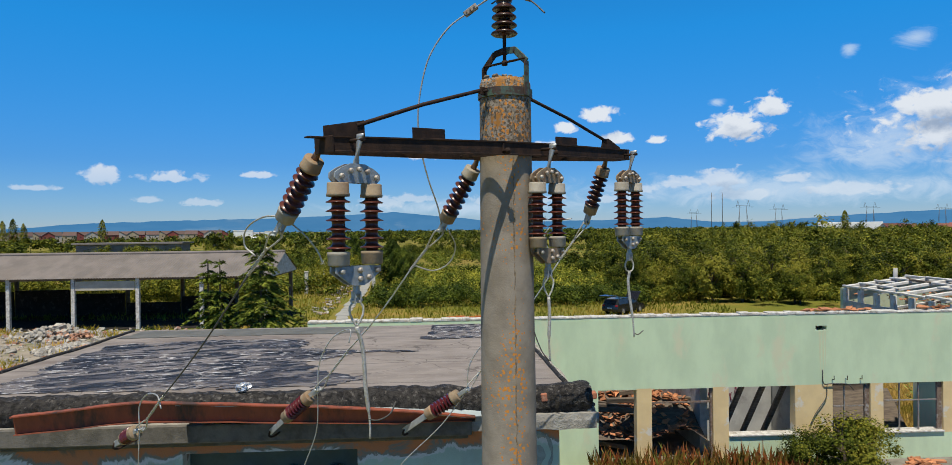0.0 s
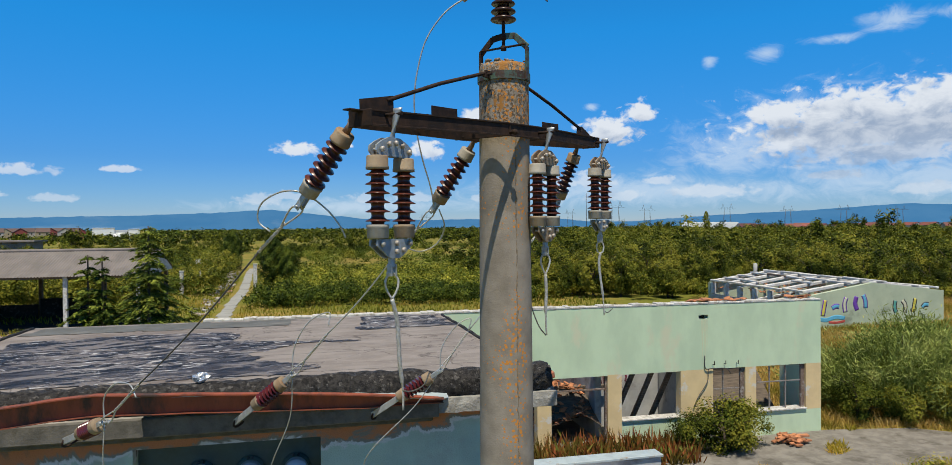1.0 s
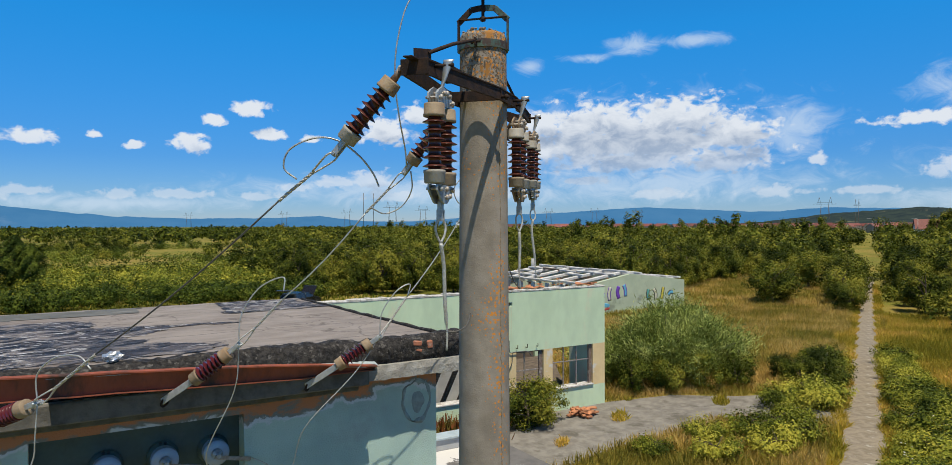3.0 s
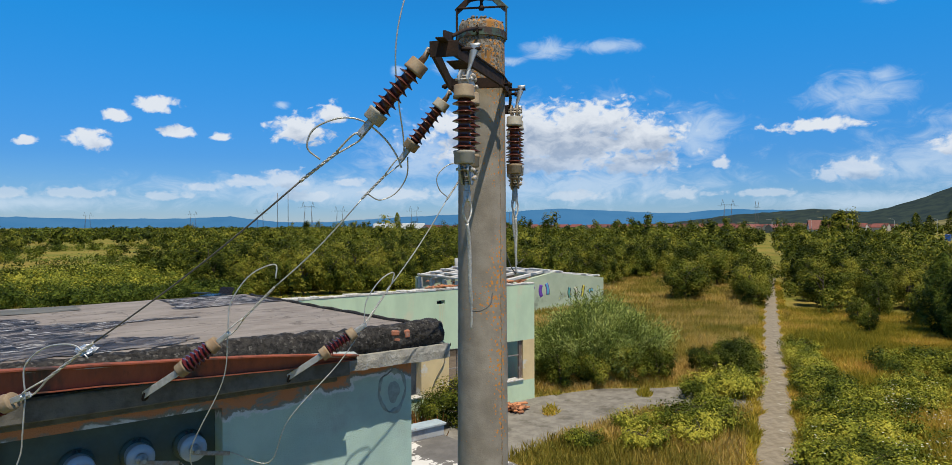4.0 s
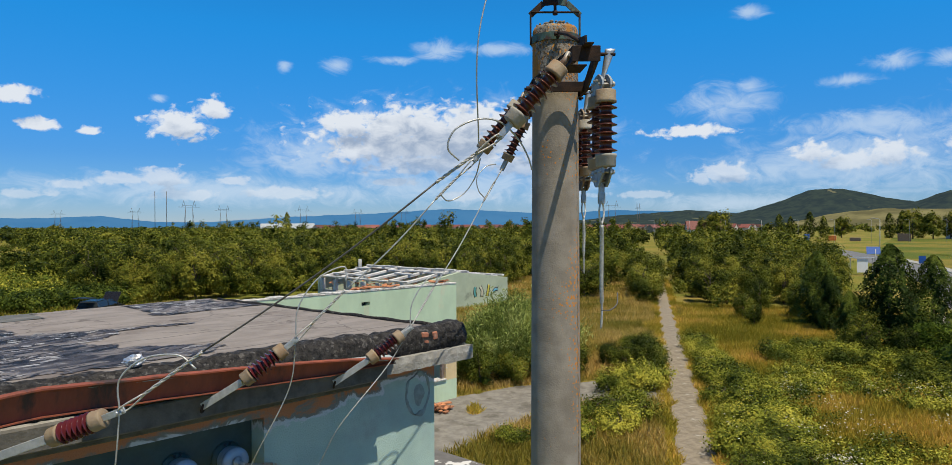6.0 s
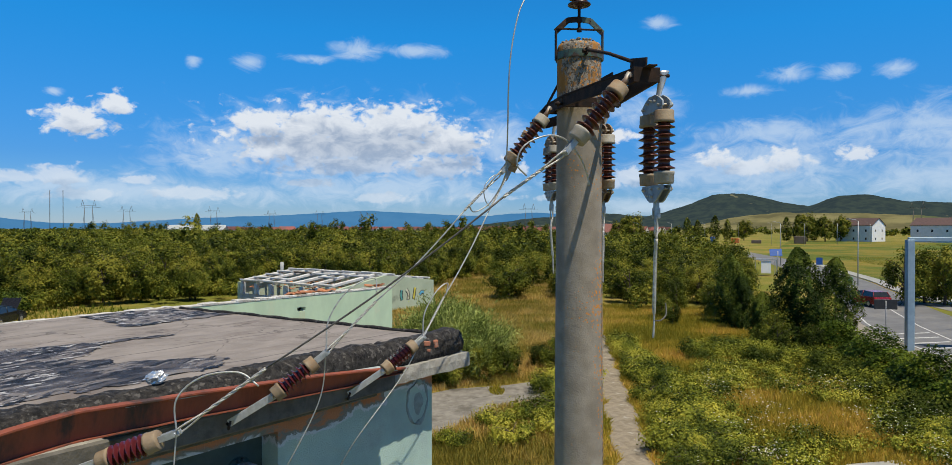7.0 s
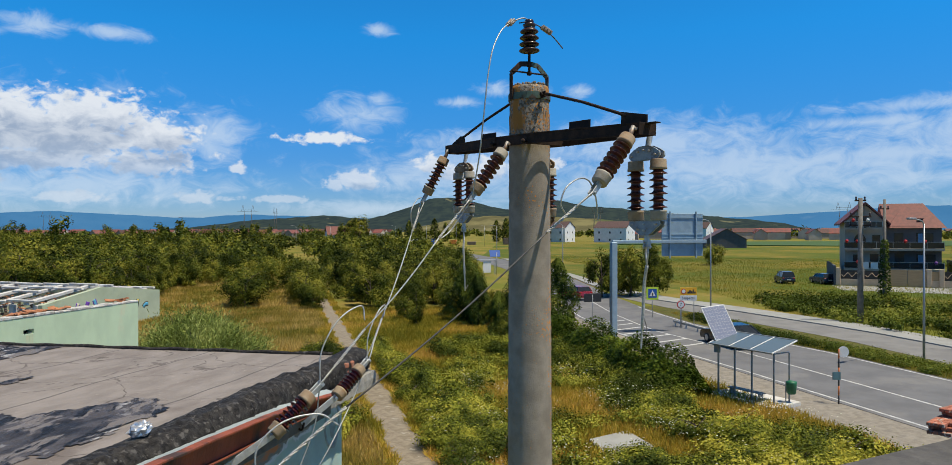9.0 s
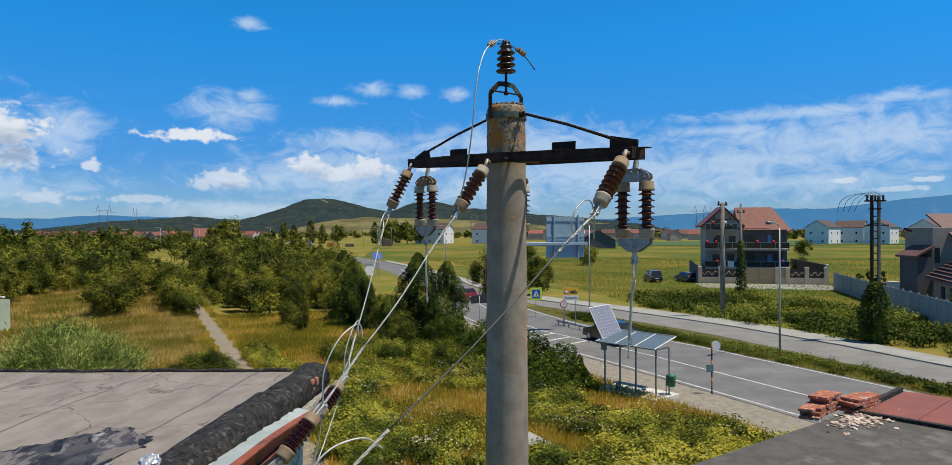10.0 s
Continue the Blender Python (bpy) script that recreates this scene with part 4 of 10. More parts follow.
def grip(at, to, length, label="aluminium dead-end grip looped through a thimble"):
    """A preformed dead-end: a loop through the thimble, twisted into one thick rod."""
    at, to = Vector(at), Vector(to)
    d = (to - at).normalized()
    w = thing("dead_end_grip", at, label=label, category="wire grip", group="dead-end grips")
    side = d.cross(Vector((0.3, 0.2, 1))).normalized()
    sh = Shape()
    for s in (-1, 1):
        sh.tube(bend([-d * 0.012, side * s * 0.030 + d * 0.02, side * s * 0.028 + d * 0.07, side * s * 0.008 + d * 0.16], 5), 0.0055, 6)
    part("loop", sh, M_GRIP, w)
    sh = Shape()
    n = 40
    for q in (0, 2.1, 4.2):
        up = d.cross(side)
        pts = []
        for i in range(n + 1):
            u = i / n
            a = q + u * 16
            pts.append(d * (0.15 + (length - 0.15) * u) + (side * math.cos(a) + up * math.sin(a)) * 0.005)
        sh.tube(pts, 0.0048, 6)
    part("wrap", sh, M_GRIP, w)
    return at + d * length


for i, ((top, end), cap_, wi, eye_) in enumerate(zip(STRAIN, WALL_CAP, WALL_IN, WALL_EYE)):
    st, e = strain_insulator(top, end, "strain insulators on the crossarm", M_GLAZE, (M_CAP, M_CAPGREY, M_CAP)[i], (M_CAPGREY, M_CAP, M_CAP)[i], 0)
    d = (cap_ - wi).normalized()
    # the mate on the wall: eye, flat strap, insulator, clevis
    ws = thing("wall_strain_insulator", eye_, label="maroon glazed strain insulator strapped to the substation wall", category="insulator", group="strain insulators on the wall")
    rod_insulator(ws, cap_ - eye_, wi - eye_, M_GLAZE2, 6, M_CAP, M_CAP)
    sd = (wi - eye_).normalized()
    m = along((0, 0, 0), wi - eye_)
    L = (wi - eye_).length
    part("flat_strap", Shape().box((0, 0, L / 2 + 0.01), (0.009, 0.05, L + 0.05), m, ch=0.003).tube([m @ Vector((-0.03, 0, L - 0.01)), m @ Vector((0.03, 0, L - 0.01))], 0.012, 8), mat("bright_strap", (0.50, 0.51, 0.53), (0.38, 0.39, 0.41), scale=20, rough=0.5, metal=0.4) if i == 0 else bpy.data.materials["bright_strap"], ws)
    hook = Shape().tube(bend([(0.0, 0.0, 0.01), (-0.015, 0.0, -0.03), (0.0, 0.03, -0.05), (0.03, 0.09, -0.04), (0.05, 0.25, -0.02)], 5), 0.009, 8)
    part("wall_hook", hook, M_RUST, ws)
    mm = along(cap_ - eye_, cap_ - eye_ + d)
    cl = Shape()
    for s in (-1, 1):
        cl.box((s * 0.019, 0, 0.055), (0.008, 0.036, 0.11), mm, ch=0.003)
    cl.tube([mm @ Vector((-0.04, 0, 0.09)), mm @ Vector((0.04, 0, 0.09))], 0.010, 8)
    part("clevis", cl, M_GALV, ws)
    wend = cap_ + d * 0.09
    g0 = grip(e, wend, (0.42, 0.40, 0.36)[i])
    g1 = grip(wend, e, (0.55, 0.48, 0.40)[i])
    pts = [lerp(g0, g1, k / 12) - Vector((0, 0, 0.03 * math.sin(math.pi * k / 12))) for k in range(13)]
    org = pts[0]
    solo("conductor", Shape().tube([p - org for p in pts], 0.0052, 8), M_WIREDARK if i == 0 else M_WIRE, "bare conductor from the pole to the substation wall", "wire", "conductors", m=Matrix.Translation(org))


# earth wire over the pin insulator, bent down to the middle conductor
top_z = 9.335
wire = bend([(PX + 0.03, PY - 0.02, top_z - 0.01), (PX - 0.06, PY + 0.03, top_z + 0.012), (-0.107, 4.79, 9.27), (-0.26, 4.82, 9.17), (-0.385, 4.846, 9.0), (-0.446, 4.862, 8.8), (-0.472, 4.876, 8.6), (-0.459, 4.903, 8.4), (-0.418, 4.943, 8.2), (-0.359, 5.002, 8.0), (-0.335, 5.04, 7.84)], 8)
solo("earth_wire", Shape().tube([p - wire[0] for p in wire], 0.0055, 8), M_WIRE, "thin wire bent over the pin insulator and down", "wire", m=Matrix.Translation(wire[0]))
tail = bend([(PX - 0.08, PY + 0.06, top_z - 0.03), (PX, PY, top_z - 0.006), (PX + 0.10, PY - 0.07, top_z - 0.03), (0.29, 4.55, 9.24), (0.36, 4.48, 9.15)], 8)
solo("wire_end", Shape().tube([p - tail[0] for p in tail], 0.005, 8), M_WIREDARK, "cut wire end sticking out from the pin insulator", "wire", m=Matrix.Translation(tail[0]))
for c, d in (((-0.105, 4.79, 9.275), (-0.2, 0.02, -0.14)), ((0.24, 4.59, 9.285), (0.14, -0.14, -0.10))):
    cl = Shape()
    m = along(c, Vector(c) + Vector(d))
    cl.box((0.012, 0, 0), (0.018, 0.034, 0.10), m, ch=0.004).box((-0.012, 0, 0), (0.018, 0.034, 0.10), m, ch=0.004)
    for k in (-0.03, 0, 0.03):
        cl.tube([m @ Vector((-0.035, 0, k)), m @ Vector((0.035, 0, k))], 0.006, 6)
    solo("wire_clamp", cl, M_GALVRUST, "small bolted wire clamp beside the pin insulator", "clamp", "wire clamps", m=Matrix.Identity(4))
# spare conductor bent back at the strain insulators
LOOPS = [
    [(-1.283, 4.071, 7.719), (-1.348, 4.083, 7.780), (-1.322, 4.055, 7.875), (-1.206, 4.002, 7.934), (-1.09, 3.965, 7.925), (-0.975, 3.95, 7.845), (-0.90, 3.95, 7.755), (-0.866, 3.952, 7.683)],
    [(-0.560, 5.190, 7.600), (-0.43, 5.26, 7.558), (-0.31, 5.23, 7.615), (-0.258, 5.16, 7.735), (-0.302, 5.050, 7.860)],
    [(0.515, 5.955, 7.625), (0.425, 5.93, 7.690), (0.400, 5.92, 7.800), (0.495, 5.91, 7.900), (0.620, 5.92, 7.930)],
]
for pts in LOOPS:
    org = Vector(pts[0])
    solo("wire_loop", Shape().tube(bend([Vector(q) - org for q in pts], 8), 0.0050, 6), M_WIRE, "spare conductor looped back at a strain insulator", "wire", "wire loops", m=Matrix.Translation(org))

# ---- the substation under the conductors ----
SO, SU, SV = Vector((0.544, 6.756, 0)), Vector((0.9928, 0.1197, 0)), Vector((-0.1197, 0.9928, 0))
S_M = Matrix.Translation(SO) @ pose(0, 0, 0, 0, 0, math.degrees(math.atan2(SU.y, SU.x)))


def stained_wall():
    """Old blue-green render with bare plaster, grey patches, and rust runs under the eaves."""
    m = mat("stained_green_render", (0.42, 0.56, 0.50), (0.35, 0.48, 0.44), scale=2.0, rough=0.9, bump=0.5, bscale=70, c3=(0.32, 0.36, 0.35), s3=1.3, lo3=0.5, hi3=0.75, bdist=0.012)
    t = m.node_tree
    b = t.nodes["Principled BSDF"]
    col = b.inputs["Base Color"].links[0].from_socket
    co = t.nodes.new("ShaderNodeTexCoord")
    sep = t.nodes.new("ShaderNodeSeparateXYZ")
    t.links.new(co.outputs["Object"], sep.inputs[0])
    n = t.nodes.new("ShaderNodeTexNoise")
    n.inputs["Scale"].default_value, n.inputs["Detail"].default_value, n.inputs["Distortion"].default_value, n.inputs["Roughness"].default_value = 1.5, 10, 0.9, 0.62
    t.links.new(co.outputs["Object"], n.inputs["Vector"])
    up = math_n(t, "ADD", math_n(t, "MULTIPLY", math_n(t, "SUBTRACT", sep.outputs[2], 5.745), 2.1), math_n(t, "MULTIPLY", n.outputs[0], 1.6))
    left = math_n(t, "MULTIPLY", sep.outputs[0], -0.035)
    f = math_n(t, "ADD", up, left)
    for lo, hi, c in ((0.98, 1.04, (0.56, 0.60, 0.62)), (1.08, 1.13, (0.20, 0.205, 0.185)), (1.14, 1.24, (0.46, 0.19, 0.085)), (1.34, 1.50, (0.17, 0.135, 0.10))):
        mx = t.nodes.new("ShaderNodeMix")
        mx.data_type = "RGBA"
        t.links.new(smooth_n(t, f, lo, hi), mx.inputs[0])
        t.links.new(col, mx.inputs[6])
        mx.inputs[7].default_value = (*c, 1)
        col = mx.outputs[2]
    t.links.new(col, b.inputs["Base Color"])
    return m


M_SUBWALL = stained_wall()
M_TAR = mat("cracked_bitumen", (0.009, 0.008, 0.008), (0.044, 0.040, 0.037), scale=24, rough=0.72, spec=0.3, bump=1.0, bscale=75, c3=(0.115, 0.106, 0.098), s3=19, lo3=0.55, hi3=0.63, bdist=0.018, lo=0.36, hi=0.62, detail=12)
M_REDSTEEL = mat("red_lead_steel", (0.30, 0.075, 0.035), (0.22, 0.058, 0.030), scale=9, rough=0.7, bump=0.3, bscale=50, c3=(0.060, 0.034, 0.026), s3=3.0, lo3=0.47, hi3=0.60, stretch=(1, 1, 0.3))
M_CRUMB = mat("crumbling_concrete_edge", (0.36, 0.345, 0.31), (0.25, 0.235, 0.21), scale=9, rough=0.95, bump=0.6, bscale=50, bdist=0.02)
M_PALEBLUE = mat("pale_blue_flashing", (0.40, 0.47, 0.50), (0.33, 0.39, 0.42), scale=5, rough=0.6, bump=0.1, c3=(0.3, 0.25, 0.2), s3=3, lo3=0.58, hi3=0.66)
M_GREENPANEL = mat("dark_green_panel", (0.050, 0.085, 0.075), (0.04, 0.065, 0.058), scale=5, rough=0.55, bump=0.05, c3=(0.07, 0.09, 0.08), s3=2)


def roof_felt():
    """Sun-bleached felt laid in lengths, with a torn darker old layer over one half."""
    m = mat("roof_felt", (0.268, 0.236, 0.217), (0.203, 0.177, 0.161), scale=3.5, rough=0.85, bump=0.35, bscale=60, c3=(0.155, 0.128, 0.114), s3=1.4, stretch=(0.6, 1.2, 1), lo3=0.5, hi3=0.7)
    t = m.node_tree
    b = t.nodes["Principled BSDF"]
    col = b.inputs["Base Color"].links[0].from_socket
    co = t.nodes.new("ShaderNodeTexCoord")
    sep = t.nodes.new("ShaderNodeSeparateXYZ")
    t.links.new(co.outputs["Object"], sep.inputs[0])
    # lap joints every metre, slightly wavy
    w = t.nodes.new("ShaderNodeTexNoise")
    w.inputs["Scale"].default_value, w.inputs["Detail"].default_value = 1.1, 3
    t.links.new(co.outputs["Object"], w.inputs["Vector"])
    y = math_n(t, "ADD", sep.outputs[1], math_n(t, "MULTIPLY", w.outputs[0], 0.12))
    lap = math_n(t, "LESS_THAN", math_n(t, "ABSOLUTE", math_n(t, "SUBTRACT", math_n(t, "FRACT", math_n(t, "MULTIPLY", y, 0.95)), 0.5)), 0.011)
    mx = t.nodes.new("ShaderNodeMix")
    mx.data_type = "RGBA"
    t.links.new(math_n(t, "MULTIPLY", lap, 0.85), mx.inputs[0]), t.links.new(col, mx.inputs[6])
    mx.inputs[7].default_value = (0.09, 0.08, 0.075, 1)
    fl = t.nodes.new("ShaderNodeTexNoise")
    fl.inputs["Scale"].default_value, fl.inputs["Detail"].default_value, fl.inputs["Roughness"].default_value = 16.0, 8, 0.7
    t.links.new(co.outputs["Object"], fl.inputs["Vector"])
    pale = t.nodes.new("ShaderNodeMix")
    pale.data_type = "RGBA"
    pale.inputs[7].default_value = (0.40, 0.36, 0.33, 1)
    t.links.new(math_n(t, "MULTIPLY", smooth_n(t, fl.outputs[0], 0.60, 0.70), 0.55), pale.inputs[0]), t.links.new(mx.outputs[2], pale.inputs[6])
    bent = vec_n(t, "SCALE", w.outputs["Color"])
    bent.inputs["Scale"].default_value = 0.9
    bent = vec_n(t, "ADD", co.outputs["Object"], bent.outputs[0])
    vo = t.nodes.new("ShaderNodeTexVoronoi")
    vo.feature = "DISTANCE_TO_EDGE"
    vo.inputs["Scale"].default_value = 0.85
    t.links.new(bent.outputs[0], vo.inputs["Vector"])
    crack = t.nodes.new("ShaderNodeMix")
    crack.data_type = "RGBA"
    crack.inputs[7].default_value = (0.085, 0.07, 0.062, 1)
    t.links.new(math_n(t, "MULTIPLY", math_n(t, "LESS_THAN", vo.outputs[0], 0.007), math_n(t, "MULTIPLY", smooth_n(t, fl.outputs[0], 0.38, 0.55), 0.8)), crack.inputs[0]), t.links.new(pale.outputs[2], crack.inputs[6])
    t.links.new(crack.outputs[2], b.inputs["Base Color"])
    return m


M_FELT = roof_felt()


def old_felt_mat():
    """A brushed-on bitumen coat: black strokes, dull grey wear, bare felt showing through and white flecks of peeled paint."""
    m = mat("torn_old_felt", (0.020, 0.018, 0.021), (0.085, 0.076, 0.080), scale=3.2, spec=0.3, rough=0.55, bump=1.0, bscale=34, stretch=(0.7, 1.6, 1), bdist=0.03, lo=0.40, hi=0.60, detail=12)
    t = m.node_tree
    b = t.nodes["Principled BSDF"]
    col = b.inputs["Base Color"].links[0].from_socket
    co = t.nodes.new("ShaderNodeTexCoord")

    def strokes(scale, long, turn, detail, warp):
        """Noise drawn out along strokes that lie at an angle on the roof."""
        w = t.nodes.new("ShaderNodeTexNoise")
        w.inputs["Scale"].default_value, w.inputs["Detail"].default_value = 1.3, 3
        t.links.new(co.outputs["Object"], w.inputs["Vector"])
        v = vec_n(t, "SCALE", w.outputs["Color"])
        v.inputs["Scale"].default_value = warp
        v = vec_n(t, "ADD", co.outputs["Object"], v.outputs[0])
        mp = t.nodes.new("ShaderNodeMapping")
        mp.inputs["Rotation"].default_value = (0, 0, radians(-turn))
        t.links.new(v.outputs[0], mp.inputs[0])
        sc = vec_n(t, "MULTIPLY", mp.outputs[0])
        sc.inputs[1].default_value = (scale / long, scale, scale)
        n = t.nodes.new("ShaderNodeTexNoise")
        n.inputs["Scale"].default_value, n.inputs["Detail"].default_value, n.inputs["Roughness"].default_value = 1.0, detail, 0.66
        t.links.new(sc.outputs[0], n.inputs["Vector"])
        return n.outputs[0]

    def over(f, colour):
        nonlocal col
        n = t.nodes.new("ShaderNodeMix")
        n.data_type = "RGBA"
        t.links.new(f, n.inputs[0]), t.links.new(col, n.inputs[6])
        n.inputs[7].default_value = (*colour, 1)
        col = n.outputs[2]

    broad = strokes(0.9, 2.2, 14, 4, 0.5)
    over(math_n(t, "MULTIPLY", smooth_n(t, strokes(4.2, 3.2, 16, 10, 0.3), 0.50, 0.53), 0.9), (0.215, 0.190, 0.178))
    over(smooth_n(t, strokes(6.0, 3.4, 22, 12, 0.25), 0.525, 0.55), (0.010, 0.009, 0.010))
    fleck = smooth_n(t, strokes(12.0, 2.2, 6, 8, 0.15), 0.565, 0.595)
    over(math_n(t, "MULTIPLY", fleck, smooth_n(t, broad, 0.42, 0.52)), (0.52, 0.50, 0.49))
    t.links.new(col, b.inputs["Base Color"])
    return m


M_OLDFELT = old_felt_mat()

sub = thing("substation", SO, rz=math.degrees(math.atan2(SU.y, SU.x)), label="old substation with stained blue-green walls and a torn felt roof", category="building")
A0, A1, B1 = -5.75, 0.0, 4.75
# walls; the front one has a recess for the bushing panel
PA0, PA1, PZ0, PZ1 = -3.42, -1.86, 4.7, 5.86
for a0, a1, z0, z1 in ((A0, PA0, 0, 6.05), (PA1, A1, 0, 6.05), (PA0, PA1, 0, PZ0), (PA0, PA1, PZ1, 6.05)):
    part("front_wall", Shape().box(((a0 + a1) / 2, 0.15, (z0 + z1) / 2), (a1 - a0, 0.30, z1 - z0)), M_SUBWALL, sub, "blue-green rendered wall with rust runs and bare patches")
part("side_wall", Shape().box((A1 - 0.15, (0.3 + B1) / 2, 3.02), (0.30, B1 - 0.3, 6.04)), M_SUBWALL, sub)
part("side_wall", Shape().box((A0 + 0.15, (0.3 + B1) / 2, 3.02), (0.30, B1 - 0.3, 6.04)), M_SUBWALL, sub)
part("back_wall", Shape().box(((A0 + A1) / 2, B1 - 0.15, 3.02), (A1 - A0 - 0.6, 0.30, 6.04)), M_SUBWALL, sub)
part("bushing_panel", Shape().box(((PA0 + PA1) / 2, 0.20, (PZ0 + PZ1) / 2), (PA1 - PA0, 0.012, PZ1 - PZ0), ch=0.003), M_GREENPANEL, sub, "dark green steel panel set back in the wall")
# roof slab with a crumbling edge, felt and the tarred kerb
rnd = random.Random(5)


def ragged_slab():
    sh = Shape()
    n = 90
    ring = []
    for k in range(n + 1):
        a = A0 - 0.15 + (A1 + 0.30 - A0 + 0.15) * k / n
        ring.append((a, -0.250 + rnd.uniform(-0.006, 0.008) + (0.015 * max(0, noise.noise((a * 2.2, 0, 3))))))
    ring += [(A1 + 0.30 + rnd.uniform(-0.02, 0.01), -0.2 + (B1 + 0.4) * k / 20) for k in range(1, 21)] + [(A0 - 0.15, B1 + 0.2)]
    m = len(ring)
    vs = [(x, y, 6.05 + rnd.uniform(0, 0.015)) for x, y in ring] + [(x, y, 6.13) for x, y in ring] + [(x + 0.01, y + rnd.uniform(0, 0.02), 6.19) for x, y in ring]
    fs = [tuple(reversed(range(m))), tuple(range(2 * m, 3 * m))]
    for i in range(m):
        j = (i + 1) % m
        fs += [(i, j, m + j, m + i), (m + i, m + j, 2 * m + j, 2 * m + i)]
    return sh.add(vs, fs)


part("roof_slab", ragged_slab(), M_CRUMB, sub, "crumbling grey concrete roof edge")
sh = Shape()
nx, ny = 58, 46
ROOF_R = 0.10


def roof_z(a, b):
    return 6.365 - 0.012 * b + 0.012 * noise.noise((a * 0.8, b * 0.8, 1)) + 0.006 * noise.noise((a * 2.5, b * 2.5, 4))


vs = [(A0 - 0.12 + (ROOF_R + 0.02 - A0 + 0.1) * i / nx, 0.02 + (B1 + 0.15) * j / ny, 0) for j in range(ny + 1) for i in range(nx + 1)]
vs = [(a, b, roof_z(a, b)) for a, b, _ in vs]
fs = [(j * (nx + 1) + i, j * (nx + 1) + i + 1, (j + 1) * (nx + 1) + i + 1, (j + 1) * (nx + 1) + i) for j in range(ny) for i in range(nx)]
part("roof_felt", sh.add(vs, fs, flat=False), M_FELT, sub, "bleached grey-brown roofing felt")


def felt_sheet(name, outline, material, label, lift=0.012, seed=1, amp=0.05, cell=0.09):
    """A layer lying on the roof: the cells inside a ragged outline (a, b)."""
    xs, ys = [p[0] for p in outline], [p[1] for p in outline]
    sh = Shape()
    idx, vs, fs = {}, [], []

    def inside(x, y):
        x += 0.16 * noise.noise((x * 1.7, y * 3.0, seed)) + amp * noise.noise((x * 6, y * 9, seed + 5))
        y += 0.10 * noise.noise((x * 1.9, y * 2.0, seed + 9)) + amp * noise.noise((x * 7, y * 8, seed + 2))
        c = False
        for (x0, y0), (x1, y1) in zip(outline, outline[1:] + outline[:1]):
            if (y0 > y) != (y1 > y) and x < (x1 - x0) * (y - y0) / (y1 - y0) + x0:
                c = not c
        return c

    nx_, ny_ = int((max(xs) - min(xs) + 0.4) / cell), int((max(ys) - min(ys) + 0.4) / cell)
    for j in range(ny_):
        for i in range(nx_):
            x, y = min(xs) - 0.2 + i * cell, min(ys) - 0.2 + j * cell
            if not inside(x, y):
                continue
            q = []
            for dx, dy in ((0, 0), (1, 0), (1, 1), (0, 1)):
                key = (i + dx, j + dy)
                if key not in idx:
                    px, py = x + dx * cell + cell * 0.3 * noise.noise((key[0], key[1], 1.5)), y + dy * cell + cell * 0.3 * noise.noise((key[0], key[1], 7.5))
                    idx[key] = len(vs)
                    vs.append((px, py, roof_z(px, py) + lift + 0.010 * abs(noise.noise((px * 5, py * 5, seed)))))
                q.append(idx[key])
            fs.append(tuple(q))
    return part(name, sh.add(vs, fs, flat=False), material, sub, label)


felt_sheet("old_felt", [(-5.45, 0.35), (-2.2, 0.30), (-1.9, 0.75), (-2.5, 1.15), (-2.6, 1.8), (-2.2, 2.1), (-2.1, 2.5), (-2.8, 2.7), (-3.0, 3.5), (-4.2, 3.6), (-5.6, 3.4)], M_OLDFELT, "torn dark old felt with pale streaks", lift=0.004, seed=2, amp=0.09, cell=0.035)
felt_sheet("old_felt", [(-5.75, 3.95), (-2.3, 4.1), (-2.3, 4.75), (-5.75, 4.75)], mat("grey_felt", (0.125, 0.128, 0.122), (0.092, 0.095, 0.090), scale=3, rough=0.85, bump=0.5, c3=(0.17, 0.165, 0.155), s3=2.0), "grey strip of felt along the back edge", lift=0.004, seed=4, amp=0.0)
felt_sheet("felt_patch", [(-1.35, 3.2), (0.02, 3.3), (0.0, 4.75), (-1.2, 4.75)], M_OLDFELT, "dark bitumen patch", lift=0.005, seed=6, amp=0.05, cell=0.05)
felt_sheet("felt_patch", [(-2.9, 2.2), (-1.6, 2.2), (-1.3, 2.3), (-2.9, 2.45)], M_OLDFELT, "tongue of torn felt", lift=0.006, seed=8, amp=0.04, cell=0.035)


